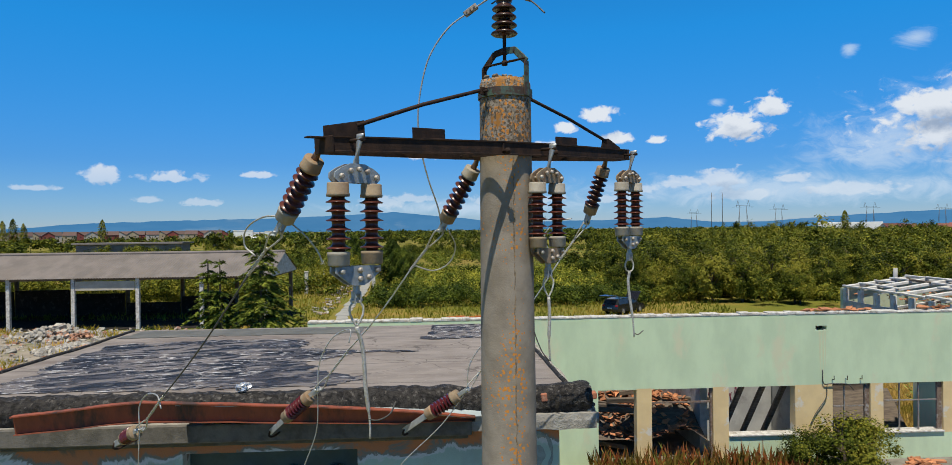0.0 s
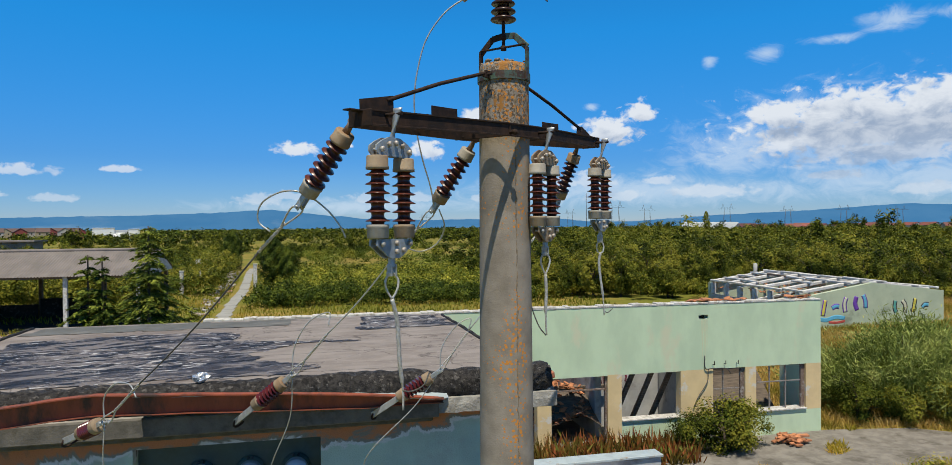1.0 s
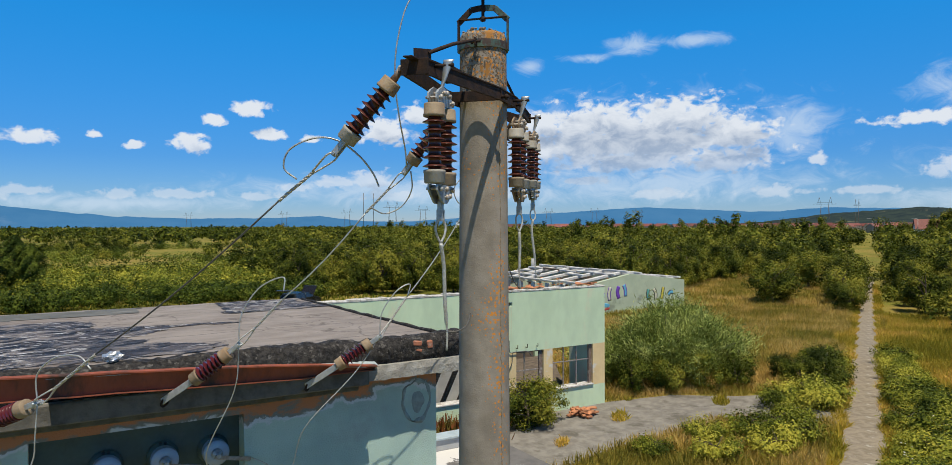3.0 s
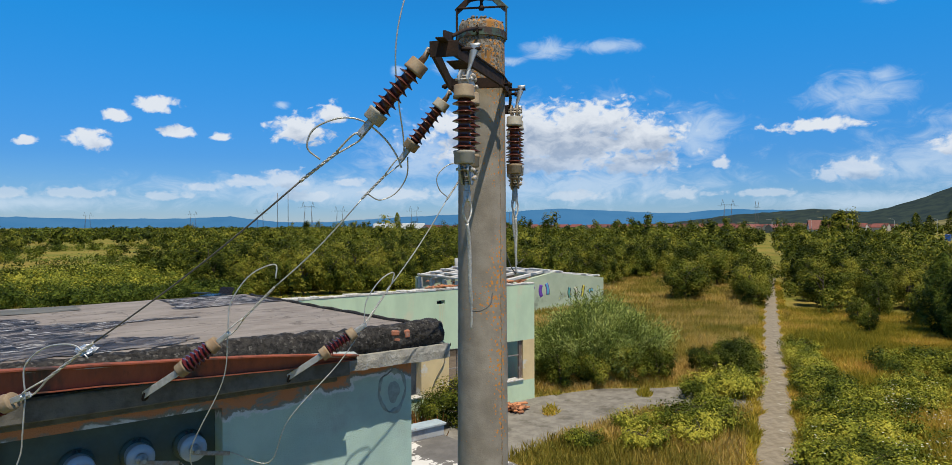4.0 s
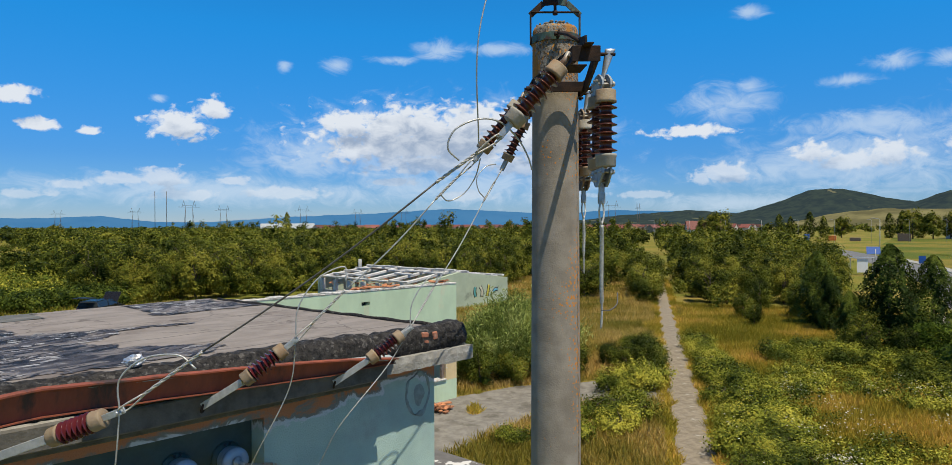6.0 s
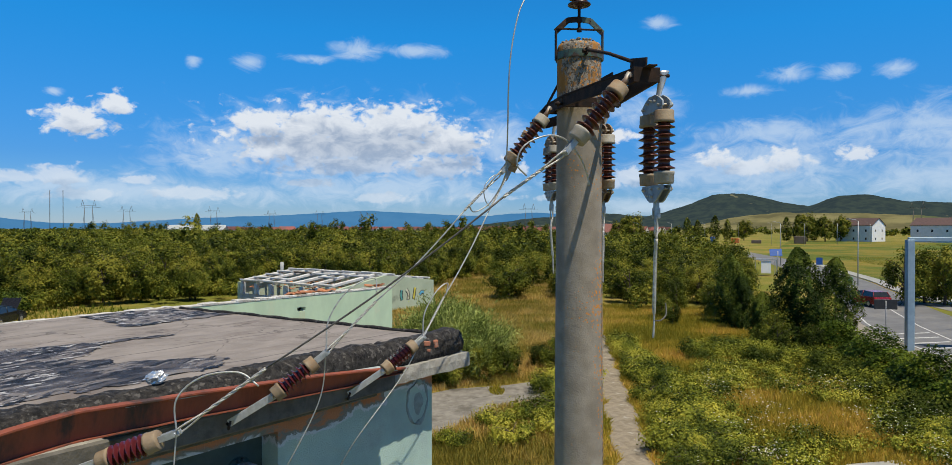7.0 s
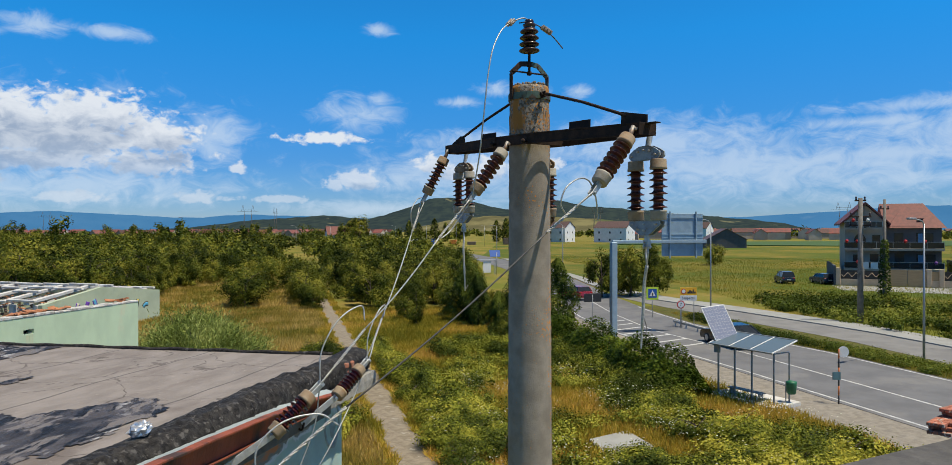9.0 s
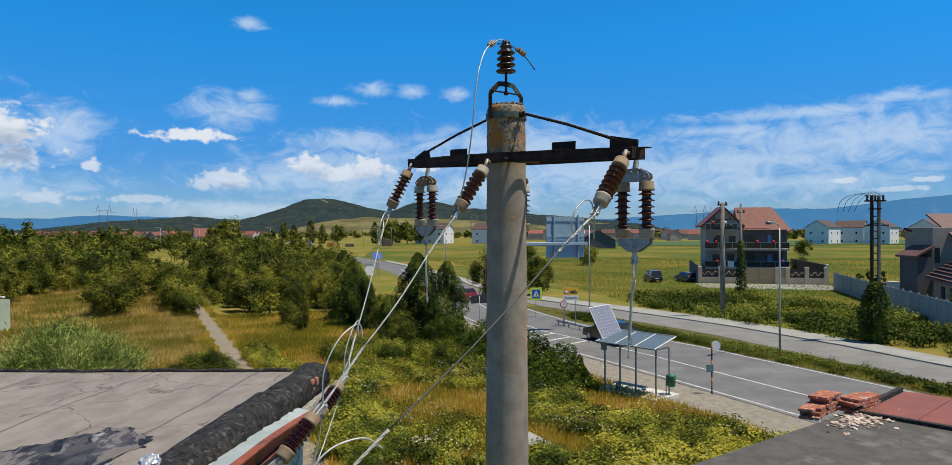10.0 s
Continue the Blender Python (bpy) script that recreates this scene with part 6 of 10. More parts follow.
# fallen rafters and tiles inside
for i in range(26):
    x = rnd.uniform(-13.5, -8.8) if i < 17 else rnd.uniform(-4.6, -0.8)
    L = rnd.uniform(2.0, 4.2)
    part("fallen_rafter", Shape().box((0, 0, 0), (L, 0.13, 0.16), pose(x, rnd.uniform(1.2, 5.5), rnd.uniform(0.3, 1.9 if i < 17 else 1.0), rnd.uniform(-10, 10), rnd.uniform(-24, 24), rnd.uniform(-25, 25)), ch=0.01), M_OLDTIMBER, ruin)
for s in range(3):
    part("leaning_beam", Shape().box((0, 0, 0), (0.16, 0.14, 3.0), pose(-7.2 + s * 0.75, 1.5, 1.35, 20, 14, 0), ch=0.01), M_OLDTIMBER, ruin)
sh = Shape()
for i in range(1900):
    x = rnd.uniform(-14.5, -8.6) if i < 1400 else rnd.uniform(-4.8, -0.6)
    y = rnd.uniform(0.6, 6.6)
    top = (0.35 + 1.15 * max(0, noise.noise((x * 0.6, y * 0.7, 3)) + 0.4) + 0.15 * y) * (1.0 if i < 1400 else 0.35)
    s = rnd.uniform(0.10, 0.30)
    sh.box((0, 0, 0), (s, s * 0.7, 0.025), pose(x, y, top + rnd.uniform(-0.08, 0.05), rnd.uniform(-35, 35), rnd.uniform(-35, 35), rnd.uniform(0, 180)))
tagged(part("tile_debris", sh, M_TILEDEBRIS, ruin, "heap of broken orange roof tiles"), kind="stuff")
sh = Shape()
nx, ny = 28, 14
vs = []
for j in range(ny + 1):
    for i in range(nx + 1):
        x, y = -14.6 + 6.2 * i / nx, 0.5 + 6.3 * j / ny
        vs.append((x, y, 0.28 + 1.1 * max(0, noise.noise((x * 0.6, y * 0.7, 3)) + 0.4) + 0.15 * y))
part("debris_mound", sh.add(vs, [(j * (nx + 1) + i, j * (nx + 1) + i + 1, (j + 1) * (nx + 1) + i + 1, (j + 1) * (nx + 1) + i) for j in range(ny) for i in range(nx)], flat=False), M_OLDTIMBER, ruin)
for i in range(24):
    x = rnd.uniform(-5.2, -3.0) if i < 16 else rnd.uniform(-1.6, -0.3)
    part("crest_tile", Shape().box((0, 0, 0), (0.3, 0.2, 0.03), pose(x, 0.22 + rnd.uniform(-0.1, 0.12), 4.985 + rnd.uniform(0, 0.06), rnd.uniform(-15, 15), rnd.uniform(-15, 15), rnd.uniform(0, 180))), M_TILEDEBRIS, ruin)
# hole through the parapet, hooks and an old cable
for x, w, h in ((-4.80, 0.10, 1.3), (-4.70, 0.07, 1.75), (-4.62, 0.05, 1.1)):
    part("drain_stain", Shape().prism([(x - w * 0.1, 4.2 - h), (x + w * 0.1, 4.25 - h * 0.97), (x + w / 2, 4.34), (x - w / 2, 4.34)], 0.0, 0.003, Matrix(((1, 0, 0, 0), (0, 0, -1, 0), (0, 1, 0, 0), (0, 0, 0, 1)))), mat("water_stain", (0.56, 0.58, 0.38), (0.50, 0.58, 0.40), scale=5, rough=0.9) if w == 0.10 else bpy.data.materials["water_stain"], ruin)
part("cable", Shape().tube(bend([(-4.75, -0.05, 3.05), (-4.72, -0.05, 2.6), (-4.45, -0.06, 2.58), (-3.9, -0.06, 2.55), (-3.7, -0.06, 2.35)], 6), 0.018, 5).tube(bend([(-4.6, -0.05, 2.55), (-4.65, -0.05, 2.1), (-5.0, -0.05, 1.6), (-5.2, -0.05, 1.2)], 6), 0.015, 5), M_WIREDARK, ruin, "torn old cable")
for x in (-4.4, -3.95, -3.45):
    part("cable_hook", Shape().tube([(x, 0, 2.72), (x, -0.12, 2.72), (x, -0.12, 2.85)], 0.015, 5), M_RUST, ruin)

# ---- low block wall and rubble in the yard ----
annex = thing("annex", SO, rz=math.degrees(math.atan2(SU.y, SU.x)), label="low grey annex with a patched flat roof and blue coping", category="building")
part("wall", Shape().box((2.335, 3.42, 1.45), (4.61, 5.64, 2.9)), M_PLASTER, annex, "grey plastered wall")
part("flat_roof", Shape().box((2.335, 3.42, 2.95), (4.65, 5.68, 0.10), ch=0.01), mat("patched_annex_roof", (0.155, 0.145, 0.135), (0.115, 0.107, 0.10), scale=3, rough=0.9, bump=0.3, c3=(0.62, 0.60, 0.57), s3=0.55, lo3=0.545, hi3=0.56), annex, "grey felt roof with white patches")
part("parapet", Shape().box((2.335, 6.12, 3.11), (4.65, 0.26, 0.22), ch=0.01), M_PLASTER, annex)
part("coping", Shape().box((2.335, 6.12, 3.245), (4.70, 0.36, 0.05), ch=0.01), M_PALEBLUE, annex, "pale blue sheet coping")
sh = Shape()
for i in range(40):
    sh.box((0, 0, 0), (rnd.uniform(0.15, 0.5), rnd.uniform(0.08, 0.2), 0.06), pose(rnd.gauss(0, 0.35), rnd.gauss(0, 0.2), 0.08 + rnd.uniform(0, 0.18), rnd.uniform(-20, 20), rnd.uniform(-20, 20), rnd.uniform(-30, 30)), ch=0.006)
solo("tile_heap", sh, M_TILEDEBRIS, "small heap of broken orange tiles by the wall", "rubble", kind="stuff", m=Matrix.Translation((12.95, 23.3, 0)))

# ---- the gabled ruin with an open white roof frame ----
gr = thing("gabled_ruin", (29.1, 48.1, 0), rz=G_RZ, label="gabled green ruin with a bare white roof frame", category="building")
GW, GD, GE, GA = 11.8, 13.6, 2.42, 3.15
M_GABLE = mat("pale_green_gable", (0.45, 0.51, 0.37), (0.38, 0.44, 0.32), scale=0.6, rough=0.92, bump=0.2, c3=(0.25, 0.285, 0.215), s3=0.5, lo3=0.55, hi3=0.7)
M_WHITEFRAME = mat("white_roof_frame", (0.66, 0.65, 0.62), (0.50, 0.48, 0.45), scale=2, rough=0.85, bump=0.2)
flip = Matrix(((1, 0, 0, 0), (0, 0, 1, 0), (0, 1, 0, 0), (0, 0, 0, 1)))
part("gable_wall", Shape().prism([(0, 0), (GW, 0), (GW, GE + 0.1), (GW * 0.46, GA + 0.12), (0, GE)], 0, 0.35, flip), M_GABLE, gr, "pale green gable wall with graffiti")
part("gable_wall", Shape().prism([(0, 0), (GW, 0), (GW, GE), (GW * 0.46, GA), (0, GE)], GD - 0.35, GD, flip), M_GABLE, gr)
part("side_wall", Shape().box((GW - 0.15, GD / 2, GE / 2), (0.3, GD - 0.72, GE)), M_GABLE, gr)
part("side_wall", Shape().box((0.15, GD / 2, 0.7), (0.3, GD - 0.72, 1.4)), M_PLASTER, gr, "low grey wall under the bare eave beam")
for k in range(7):
    part("column", Shape().box((0.15, 0.6 + k * (GD - 1.2) / 6, 1.9), (0.32, 0.42, 1.0), ch=0.03), M_WHITEFRAME, gr, "flaking white column")
for k in range(6):
    y = 1.4 + k * (GD - 2.0) / 5
    for x0, x1 in ((0, GW * 0.46), (GW, GW * 0.46)):
        part("rafter", Shape().box((0, 0, 0), (abs(x1 - x0) * 1.015, 0.34, 0.24), pose((x0 + x1) / 2, y, (GE + GA) / 2 + 0.1, rnd.uniform(-1, 1), (-1 if x0 == 0 else 1) * math.degrees(math.atan2(GA - GE, abs(x1 - x0))) + rnd.uniform(-1, 1), rnd.uniform(-1.5, 1.5)), ch=0.03), M_WHITEFRAME, gr)
for q in (0.0, 0.25, 0.5, 0.75, 1.0):
    for sd in (0, 1):
        x = (GW * 0.46) * q if sd == 0 else GW - (GW * 0.54) * q
        for k in range(5):
            if 0 < q < 1 and rnd.random() < 0.22:
                continue
            y0, y1 = 0.5 + k * (GD - 1.0) / 5, 0.5 + (k + 1) * (GD - 1.0) / 5
            part("purlin", Shape().box((0, 0, 0), (0.26, y1 - y0 - 0.03, 0.16), pose(x, (y0 + y1) / 2, GE + (GA - GE) * q + 0.26 + rnd.uniform(-0.05, 0.03), rnd.uniform(-1, 1), 0, rnd.uniform(-1.2, 1.2)), ch=0.03), M_WHITEFRAME if rnd.random() < 0.8 else M_OLDTIMBER, gr)
sh = Shape()
for k in range(420):
    x, y = rnd.uniform(0.4, GW - 0.4), rnd.uniform(0.5, GD - 0.5)
    q = rnd.uniform(0.15, 0.34)
    sh.box((0, 0, 0), (q, q * 0.7, 0.03), pose(x, y, rnd.choice((0.3, 0.5, 1.9)) + 0.3 * rnd.random(), rnd.uniform(-25, 25), rnd.uniform(-25, 25), rnd.uniform(0, 180)))
tagged(part("tile_debris", sh, M_TILEDEBRIS, gr, "broken orange tiles fallen through the frame"), kind="stuff")
part("floor", Shape().box((GW / 2, GD / 2, 0.03), (GW - 0.7, GD - 0.8, 0.06)), M_OLDTIMBER, gr)
for k in range(22):
    part("fallen_rafter", Shape().box((0, 0, 0), (rnd.uniform(2.5, 5), 0.18, 0.16), pose(rnd.uniform(2.5, GW - 2.5), rnd.uniform(2, GD - 2), rnd.uniform(0.3, 2.1), rnd.uniform(-12, 12), rnd.uniform(-18, 18), rnd.uniform(0, 180)), ch=0.01), M_OLDTIMBER if k % 3 else M_WHITEFRAME, gr)
part("chimney_pipe", Shape().tube([(4.2, GD - 1.0, 2.6), (4.2, GD - 1.0, 4.1)], 0.17, 12), M_PLASTER, gr, "grey chimney pipe")
# graffiti: two tags drawn as plain blocks and bars of colour
GCOL = [mat("spray_" + n, c, tuple(x * 0.85 for x in c), scale=3, rough=0.7, bump=0.05) for n, c in (("violet", (0.17, 0.06, 0.42)), ("yellow", (0.66, 0.56, 0.08)), ("sky", (0.12, 0.42, 0.62)), ("black", (0.03, 0.03, 0.035)), ("teal", (0.10, 0.36, 0.33)), ("cream", (0.62, 0.60, 0.45)), ("red", (0.5, 0.08, 0.06)))]
flat_y = lambda y: Matrix.Translation((0, y, 0)) @ Matrix.Diagonal((1, 0.02, 1, 1))
GLYPHS = [
    [(0.25, 0.0), (0.32, 0.5), (0.48, 1.0)], [(0.55, 0.02), (0.42, 0.45), (0.5, 0.9)], [(0.15, 0.35), (0.45, 0.55), (0.8, 0.5)],
    [(0.2, 0.95), (0.42, 0.5), (0.4, 0.02)], [(0.45, 0.0), (0.3, 0.5), (0.55, 1.0)],
]
for j, (x0, n, wid, z0, hh) in enumerate(((0.9, 5, 0.88, 0.95, 1.1), (7.0, 4, 0.9, 0.95, 1.0))):
    for i in range(n):
        cx, zc = x0 + i * wid, z0 + (0.0 if j else 0.10 * i)
        pts = bend([(cx + wid * u + rnd.uniform(-0.04, 0.04), 0, zc + hh * v + rnd.uniform(-0.05, 0.05)) for u, v in GLYPHS[(i * 2 + j) % 5]], 5)
        part("spray_outline", Shape().tube(pts, 0.19, 8, flat_y(-0.004)), GCOL[3] if j else GCOL[0], gr)
        part("spray_fill", Shape().tube(pts, 0.11, 8, flat_y(-0.009)), GCOL[(1, 2, 5, 0, 2)[i]] if j == 0 else GCOL[(4, 5, 1, 2)[i]], gr)
part("spray_fill", Shape().tube(bend([(0.6, 0, 0.75), (1.4, 0, 0.62), (2.2, 0, 0.8), (3.0, 0, 0.7)], 5), 0.16, 8, flat_y(-0.003)), GCOL[2], gr)
part("spray_fill", Shape().tube(bend([(1.6, 0, 0.45), (2.3, 0, 0.4), (3.0, 0, 0.5)], 5), 0.09, 8, flat_y(-0.006)), GCOL[6], gr)

# ---- the open-fronted shed with a corrugated roof ----
shed = thing("open_shed", (-20.0, 56.3, 0), rz=G_RZ, label="long open-fronted shed with a weathered corrugated roof", category="shed")
M_CORR = mat("weathered_corrugated_cement", (0.215, 0.190, 0.178), (0.160, 0.142, 0.133), scale=0.8, rough=0.9, bump=0.2, bscale=20, c3=(0.19, 0.165, 0.15), s3=0.25, stretch=(1, 0.5, 1))
SL, SW, SE_, SR = 42.0, 10.0, 4.35, 6.0
for side in (0, 1):
    sh = Shape()
    n = int(SL / 0.11)
    vs, fs = [], []
    for k in range(n + 1):
        x = -SL + SL * k / n
        z = 0.06 * math.sin(k * math.pi / 1.0 + 0.5) + 0.015 * noise.noise((x * 0.3, side, 2))
        y0, y1 = (-0.4, SW / 2) if side == 0 else (SW + 0.4, SW / 2)
        for q in (0, 0.34, 0.67, 1.0):
            vs.append((x, y0 + (y1 - y0) * q, SE_ - 0.12 + (SR - SE_ + 0.12) * q + z + (0.02 if q in (0.34,) else 0)))
    for k in range(n):
        for j in range(3):
            i = 4 * k + j
            fs.append((i, i + 4, i + 5, i + 1) if side == 0 else (i + 1, i + 5, i + 4, i))
    part("roof_sheet", sh.add(vs, fs), M_CORR, shed, "weathered grey corrugated sheets")
part("ridge_cap", Shape().tube([(-SL + k, SW / 2, SR + 0.05 + 0.02 * noise.noise((k, 1, 1))) for k in range(int(SL) + 1)], 0.14, 8), M_CORR, shed)
for k in range(9):
    x = -SL + 0.6 + k * 5.1
    for y in (0.1, SW - 0.1):
        part("post", Shape().box((x, y, SE_ / 2 - 0.05), (0.30, 0.30, SE_ - 0.1), ch=0.03), M_WHITEWASH if y < 1 else M_OLDTIMBER, shed, "flaking white concrete post" if y < 1 else "")
    part("truss", Shape().box((x, SW / 2, SE_ - 0.30), (0.16, SW - 0.3, 0.22)), M_OLDTIMBER, shed)
part("eave_beam", Shape().box((-SL / 2, 0.1, SE_ - 0.2), (SL, 0.2, 0.22)), M_OLDTIMBER, shed)
part("awning_panel", Shape().box((-SL + 5.1 * 5 + 0.6 + 2.55, -0.02, SE_ - 0.75), (4.7, 0.08, 0.75), ch=0.01), mat("cream_panel", (0.46, 0.42, 0.35), (0.38, 0.34, 0.28), scale=1.5, rough=0.8), shed, "cream boarded panel under the eaves")
# near-black colour that stands in for the shade inside the shed
M_SHEDSHADE = mat("shed_interior_shade", (0.030, 0.026, 0.022), (0.018, 0.016, 0.014), scale=1.5, rough=0.95, bump=0.5, c3=(0.07, 0.06, 0.05), s3=2.5, spec=0.1)
# low walls added along the open back to keep the interior dark
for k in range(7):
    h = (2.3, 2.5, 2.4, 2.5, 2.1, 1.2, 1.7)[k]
    part("back_wall", Shape().box((-SL + 3.1 + k * 5.1, SW - 0.35, h / 2 + 0.06), (4.9, 0.2, h), ch=0.02), M_SHEDSHADE, shed, "added low near-black wall standing in for the shed's inner shade")
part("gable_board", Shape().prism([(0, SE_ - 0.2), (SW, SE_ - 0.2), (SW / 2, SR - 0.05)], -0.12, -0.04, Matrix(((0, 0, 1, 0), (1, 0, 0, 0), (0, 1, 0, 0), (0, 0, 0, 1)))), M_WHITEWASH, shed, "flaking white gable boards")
part("floor", Shape().box((-SL / 2, SW / 2, 0.03), (SL, SW, 0.06)), M_SHEDSHADE, shed, "earth floor coloured near-black for the shade under the roof")

# rubble before the shed, and the yard of bare earth round it
solo("bare_yard", Shape().prism([(-56, 40), (-30, 30), (-19, 33), (-16, 47), (-20, 55.5), (-56, 52)], -0.05, 0.016), mat("bare_rubbly_earth", (0.33, 0.29, 0.235), (0.25, 0.215, 0.17), scale=0.7, rough=0.95, bump=0.5, bscale=12, c3=(0.16, 0.16, 0.075), s3=0.5, bdist=0.05), "bare rubbly earth before the shed", "yard", kind="structure")
for hx, hy, hr, hh, seed, tagl in ((-34.5, 50.5, 3.4, 1.1, 1, "heap of pale broken concrete and plaster"), (-29.0, 45.0, 3.2, 0.5, 2, "spread of broken brick and plaster rubble"), (-24.5, 38.5, 2.6, 0.4, 3, "low spread of red brick rubble")):
    sh = Shape()
    r2 = random.Random(seed)
    for i in range(420):
        a, q = r2.uniform(0, 6.28), math.sqrt(r2.random())
        s = r2.uniform(0.12, 0.5) * (1.2 - q * 0.5)
        sh.box((0, 0, 0), (s, s * r2.uniform(0.5, 1), s * r2.uniform(0.3, 0.7)), pose(hr * q * math.cos(a), hr * q * 0.7 * math.sin(a), hh * (1 - q) * r2.uniform(0.5, 1) + 0.05, *(r2.uniform(-40, 40) for _ in range(3))), ch=0.02)
    solo("rubble_heap", sh, M_GREYRUBBLE if seed < 3 else M_TILEDEBRIS, tagl, "rubble", "rubble heaps", "stuff", m=Matrix.Translation((hx, hy, 0)))
# litter of plaster, brick and weeds over the bare yard
r2 = random.Random(12)
sh = Shape()
for i in range(1500):
    x, y = r2.uniform(-46, -18), r2.uniform(37, 55)
    s = abs(r2.gauss(0, 0.12)) + 0.06
    hh = 0.35 * max(0.0, noise.noise((x * 0.35, y * 0.35, 2))) + 0.02
    sh.box((0, 0, 0), (s * 1.4, s, s * 0.6), pose(x, y, hh * r2.random() + s * 0.2, *(r2.uniform(-40, 40) for _ in range(3))))
solo("rubble_litter", sh, M_GREYRUBBLE, "scattered plaster and brick litter before the shed", "rubble", kind="stuff")
sh = Shape()
for i in range(700):
    u = r2.random()
    x, y = -29.5 + 9.0 * u + r2.gauss(0, 0.8), 36.0 + 14.0 * u + r2.gauss(0, 0.8)
    s = r2.uniform(0.08, 0.22)
    sh.box((0, 0, 0), (s * 1.6, s, s * 0.5), pose(x, y, 0.05 + 0.2 * r2.random(), *(r2.uniform(-40, 40) for _ in range(3))))
solo("brick_litter", sh, M_TILEDEBRIS, "strip of red brick rubble beside the substation", "rubble", kind="stuff")
sh = Shape()
for i in range(6):
    sh.box((0, 0, 0), (0.5, 0.3, 0.05), pose(r2.uniform(-0.5, 0.5), r2.uniform(-0.3, 0.3), 0.15 + 0.04 * i, *(r2.uniform(-25, 25) for _ in range(3))), ch=0.02)
solo("tarpaulin_scrap", sh, mat("blue_plastic_sheet", (0.05, 0.20, 0.55), (0.04, 0.15, 0.45), scale=8, rough=0.4, bump=0.3), "crumpled scrap of blue plastic sheet on the rubble", "litter", m=Matrix.Translation((-24.6, 44.5, 0.1)))
sh = Shape()
for i in range(5):
    sh.box((i * 0.8, 0, 0.35), (0.74, 0.03, 0.5 + 0.1 * math.sin(i * 2.1)), pose(0, 0, 0, r2.uniform(-15, 15), 0, r2.uniform(-8, 8)), ch=0.01)
solo("plastic_fence_scrap", sh, mat("orange_plastic_mesh", (0.62, 0.16, 0.03), (0.5, 0.12, 0.03), scale=10, rough=0.6), "sagging scrap of orange plastic fence in the grass", "fence", m=pose(-5.5, 58.0, 0, 0, 0, 6))
# white track and fence stubs beyond the roofs
TRACK = ((-14.6, 57.0), (-16.0, 63.2), (-17.8, 74.4), (-19.1, 84.0), (-20.7, 93.5), (-23.2, 107.0), (-25.6, 119.0), (-28.6, 137.0))
rnd = random.Random(44)
for (x, y), (x2, y2) in zip(TRACK, TRACK[1:]):
    n = max(2, round((y2 - y) / 3.1))
    for k in range(n):
        u, v = k / n, (k + 1) / n - 0.008
        ax, ay, bx, by = x + (x2 - x) * u, y + (y2 - y) * u, x + (x2 - x) * v, y + (y2 - y) * v
        w = [rnd.uniform(0.46, 0.68) for _ in range(4)]
        solo("old_track", Shape().prism([(ax - w[0], ay), (ax + w[1], ay), ((ax + bx) / 2 + w[1] + 0.12, (ay + by) / 2), (bx + w[2], by), (bx - w[3], by + 0.1), ((ax + bx) / 2 - w[0], (ay + by) / 2)], -0.05, 0.03 + 0.03 * rnd.random()), M_PAVING, "broken pale concrete slab of an old track", "track", "old track", "structure")
sh = Shape()
for k in range(150):
    y = rnd.uniform(64, 128)
    x = np.interp(y, [b for _, b in TRACK], [a for a, _ in TRACK]) - rnd.uniform(1.5, 3.4)
    q = rnd.uniform(0.12, 0.45)
    sh.box((0, 0, 0), (q * 1.6, q, q * 0.45), pose(float(x), y, 0.08, rnd.uniform(-20, 20), rnd.uniform(-20, 20), rnd.uniform(0, 180)), ch=q * 0.1)
solo("rubble_litter", sh, M_GREYRUBBLE, "pale rubble strewn beside the old track", "rubble", kind="stuff")
for x, y, h in ((-17.3, 83.4, 3.5), (-26.0, 85.0, 2.7)):
    solo("concrete_post", Shape().box((0, 0, h / 2), (0.42, 0.36, h), ch=0.03).box((0, 0, h + 0.06), (0.52, 0.46, 0.12), ch=0.02), M_WHITEWASH, "old pale concrete fence post", "post", "old posts", m=pose(x, y, 0, 0, 0, 10))
gate = thing("concrete_portal", (-31.0, 113.0, 0), rz=8, label="pale concrete portal standing in the scrub", category="portal")
for x in (-0.6, 0.6):
    part("post", Shape().box((x, 0, 1.15), (0.4, 0.45, 2.3), ch=0.04), M_WHITEWASH, gate)
part("lintel", Shape().box((0, 0, 2.6), (2.3, 0.8, 0.6), ch=0.05), M_WHITEWASH, gate, "flaking pale lintel")

# ---- things along the road ----
M_SHELTER = mat("grey_steel_tube", (0.30, 0.31, 0.31), (0.24, 0.25, 0.25), scale=6, rough=0.5, metal=0.4, bump=0.05)
M_SIGNBACK = mat("grey_blue_sign_metal", (0.30, 0.40, 0.47), (0.25, 0.34, 0.41), scale=2, rough=0.55, metal=0.2, bump=0.05)
M_WHITEPAINT = mat("white_paint", (0.72, 0.72, 0.70), (0.62, 0.62, 0.60), scale=4, rough=0.6, bump=0.05)
M_YELLOW = mat("sign_yellow", (0.80, 0.42, 0.02), (0.74, 0.38, 0.02), scale=4, rough=0.5, bump=0)
M_LIME = mat("sign_lime", (0.55, 0.72, 0.05), (0.5, 0.66, 0.05), scale=4, rough=0.5, bump=0)
M_SIGNBLUE = mat("sign_blue", (0.02, 0.10, 0.38), (0.02, 0.09, 0.34), scale=4, rough=0.5, bump=0)
M_SIGNRED = mat("sign_red", (0.55, 0.02, 0.02), (0.5, 0.02, 0.02), scale=4, rough=0.5, bump=0)
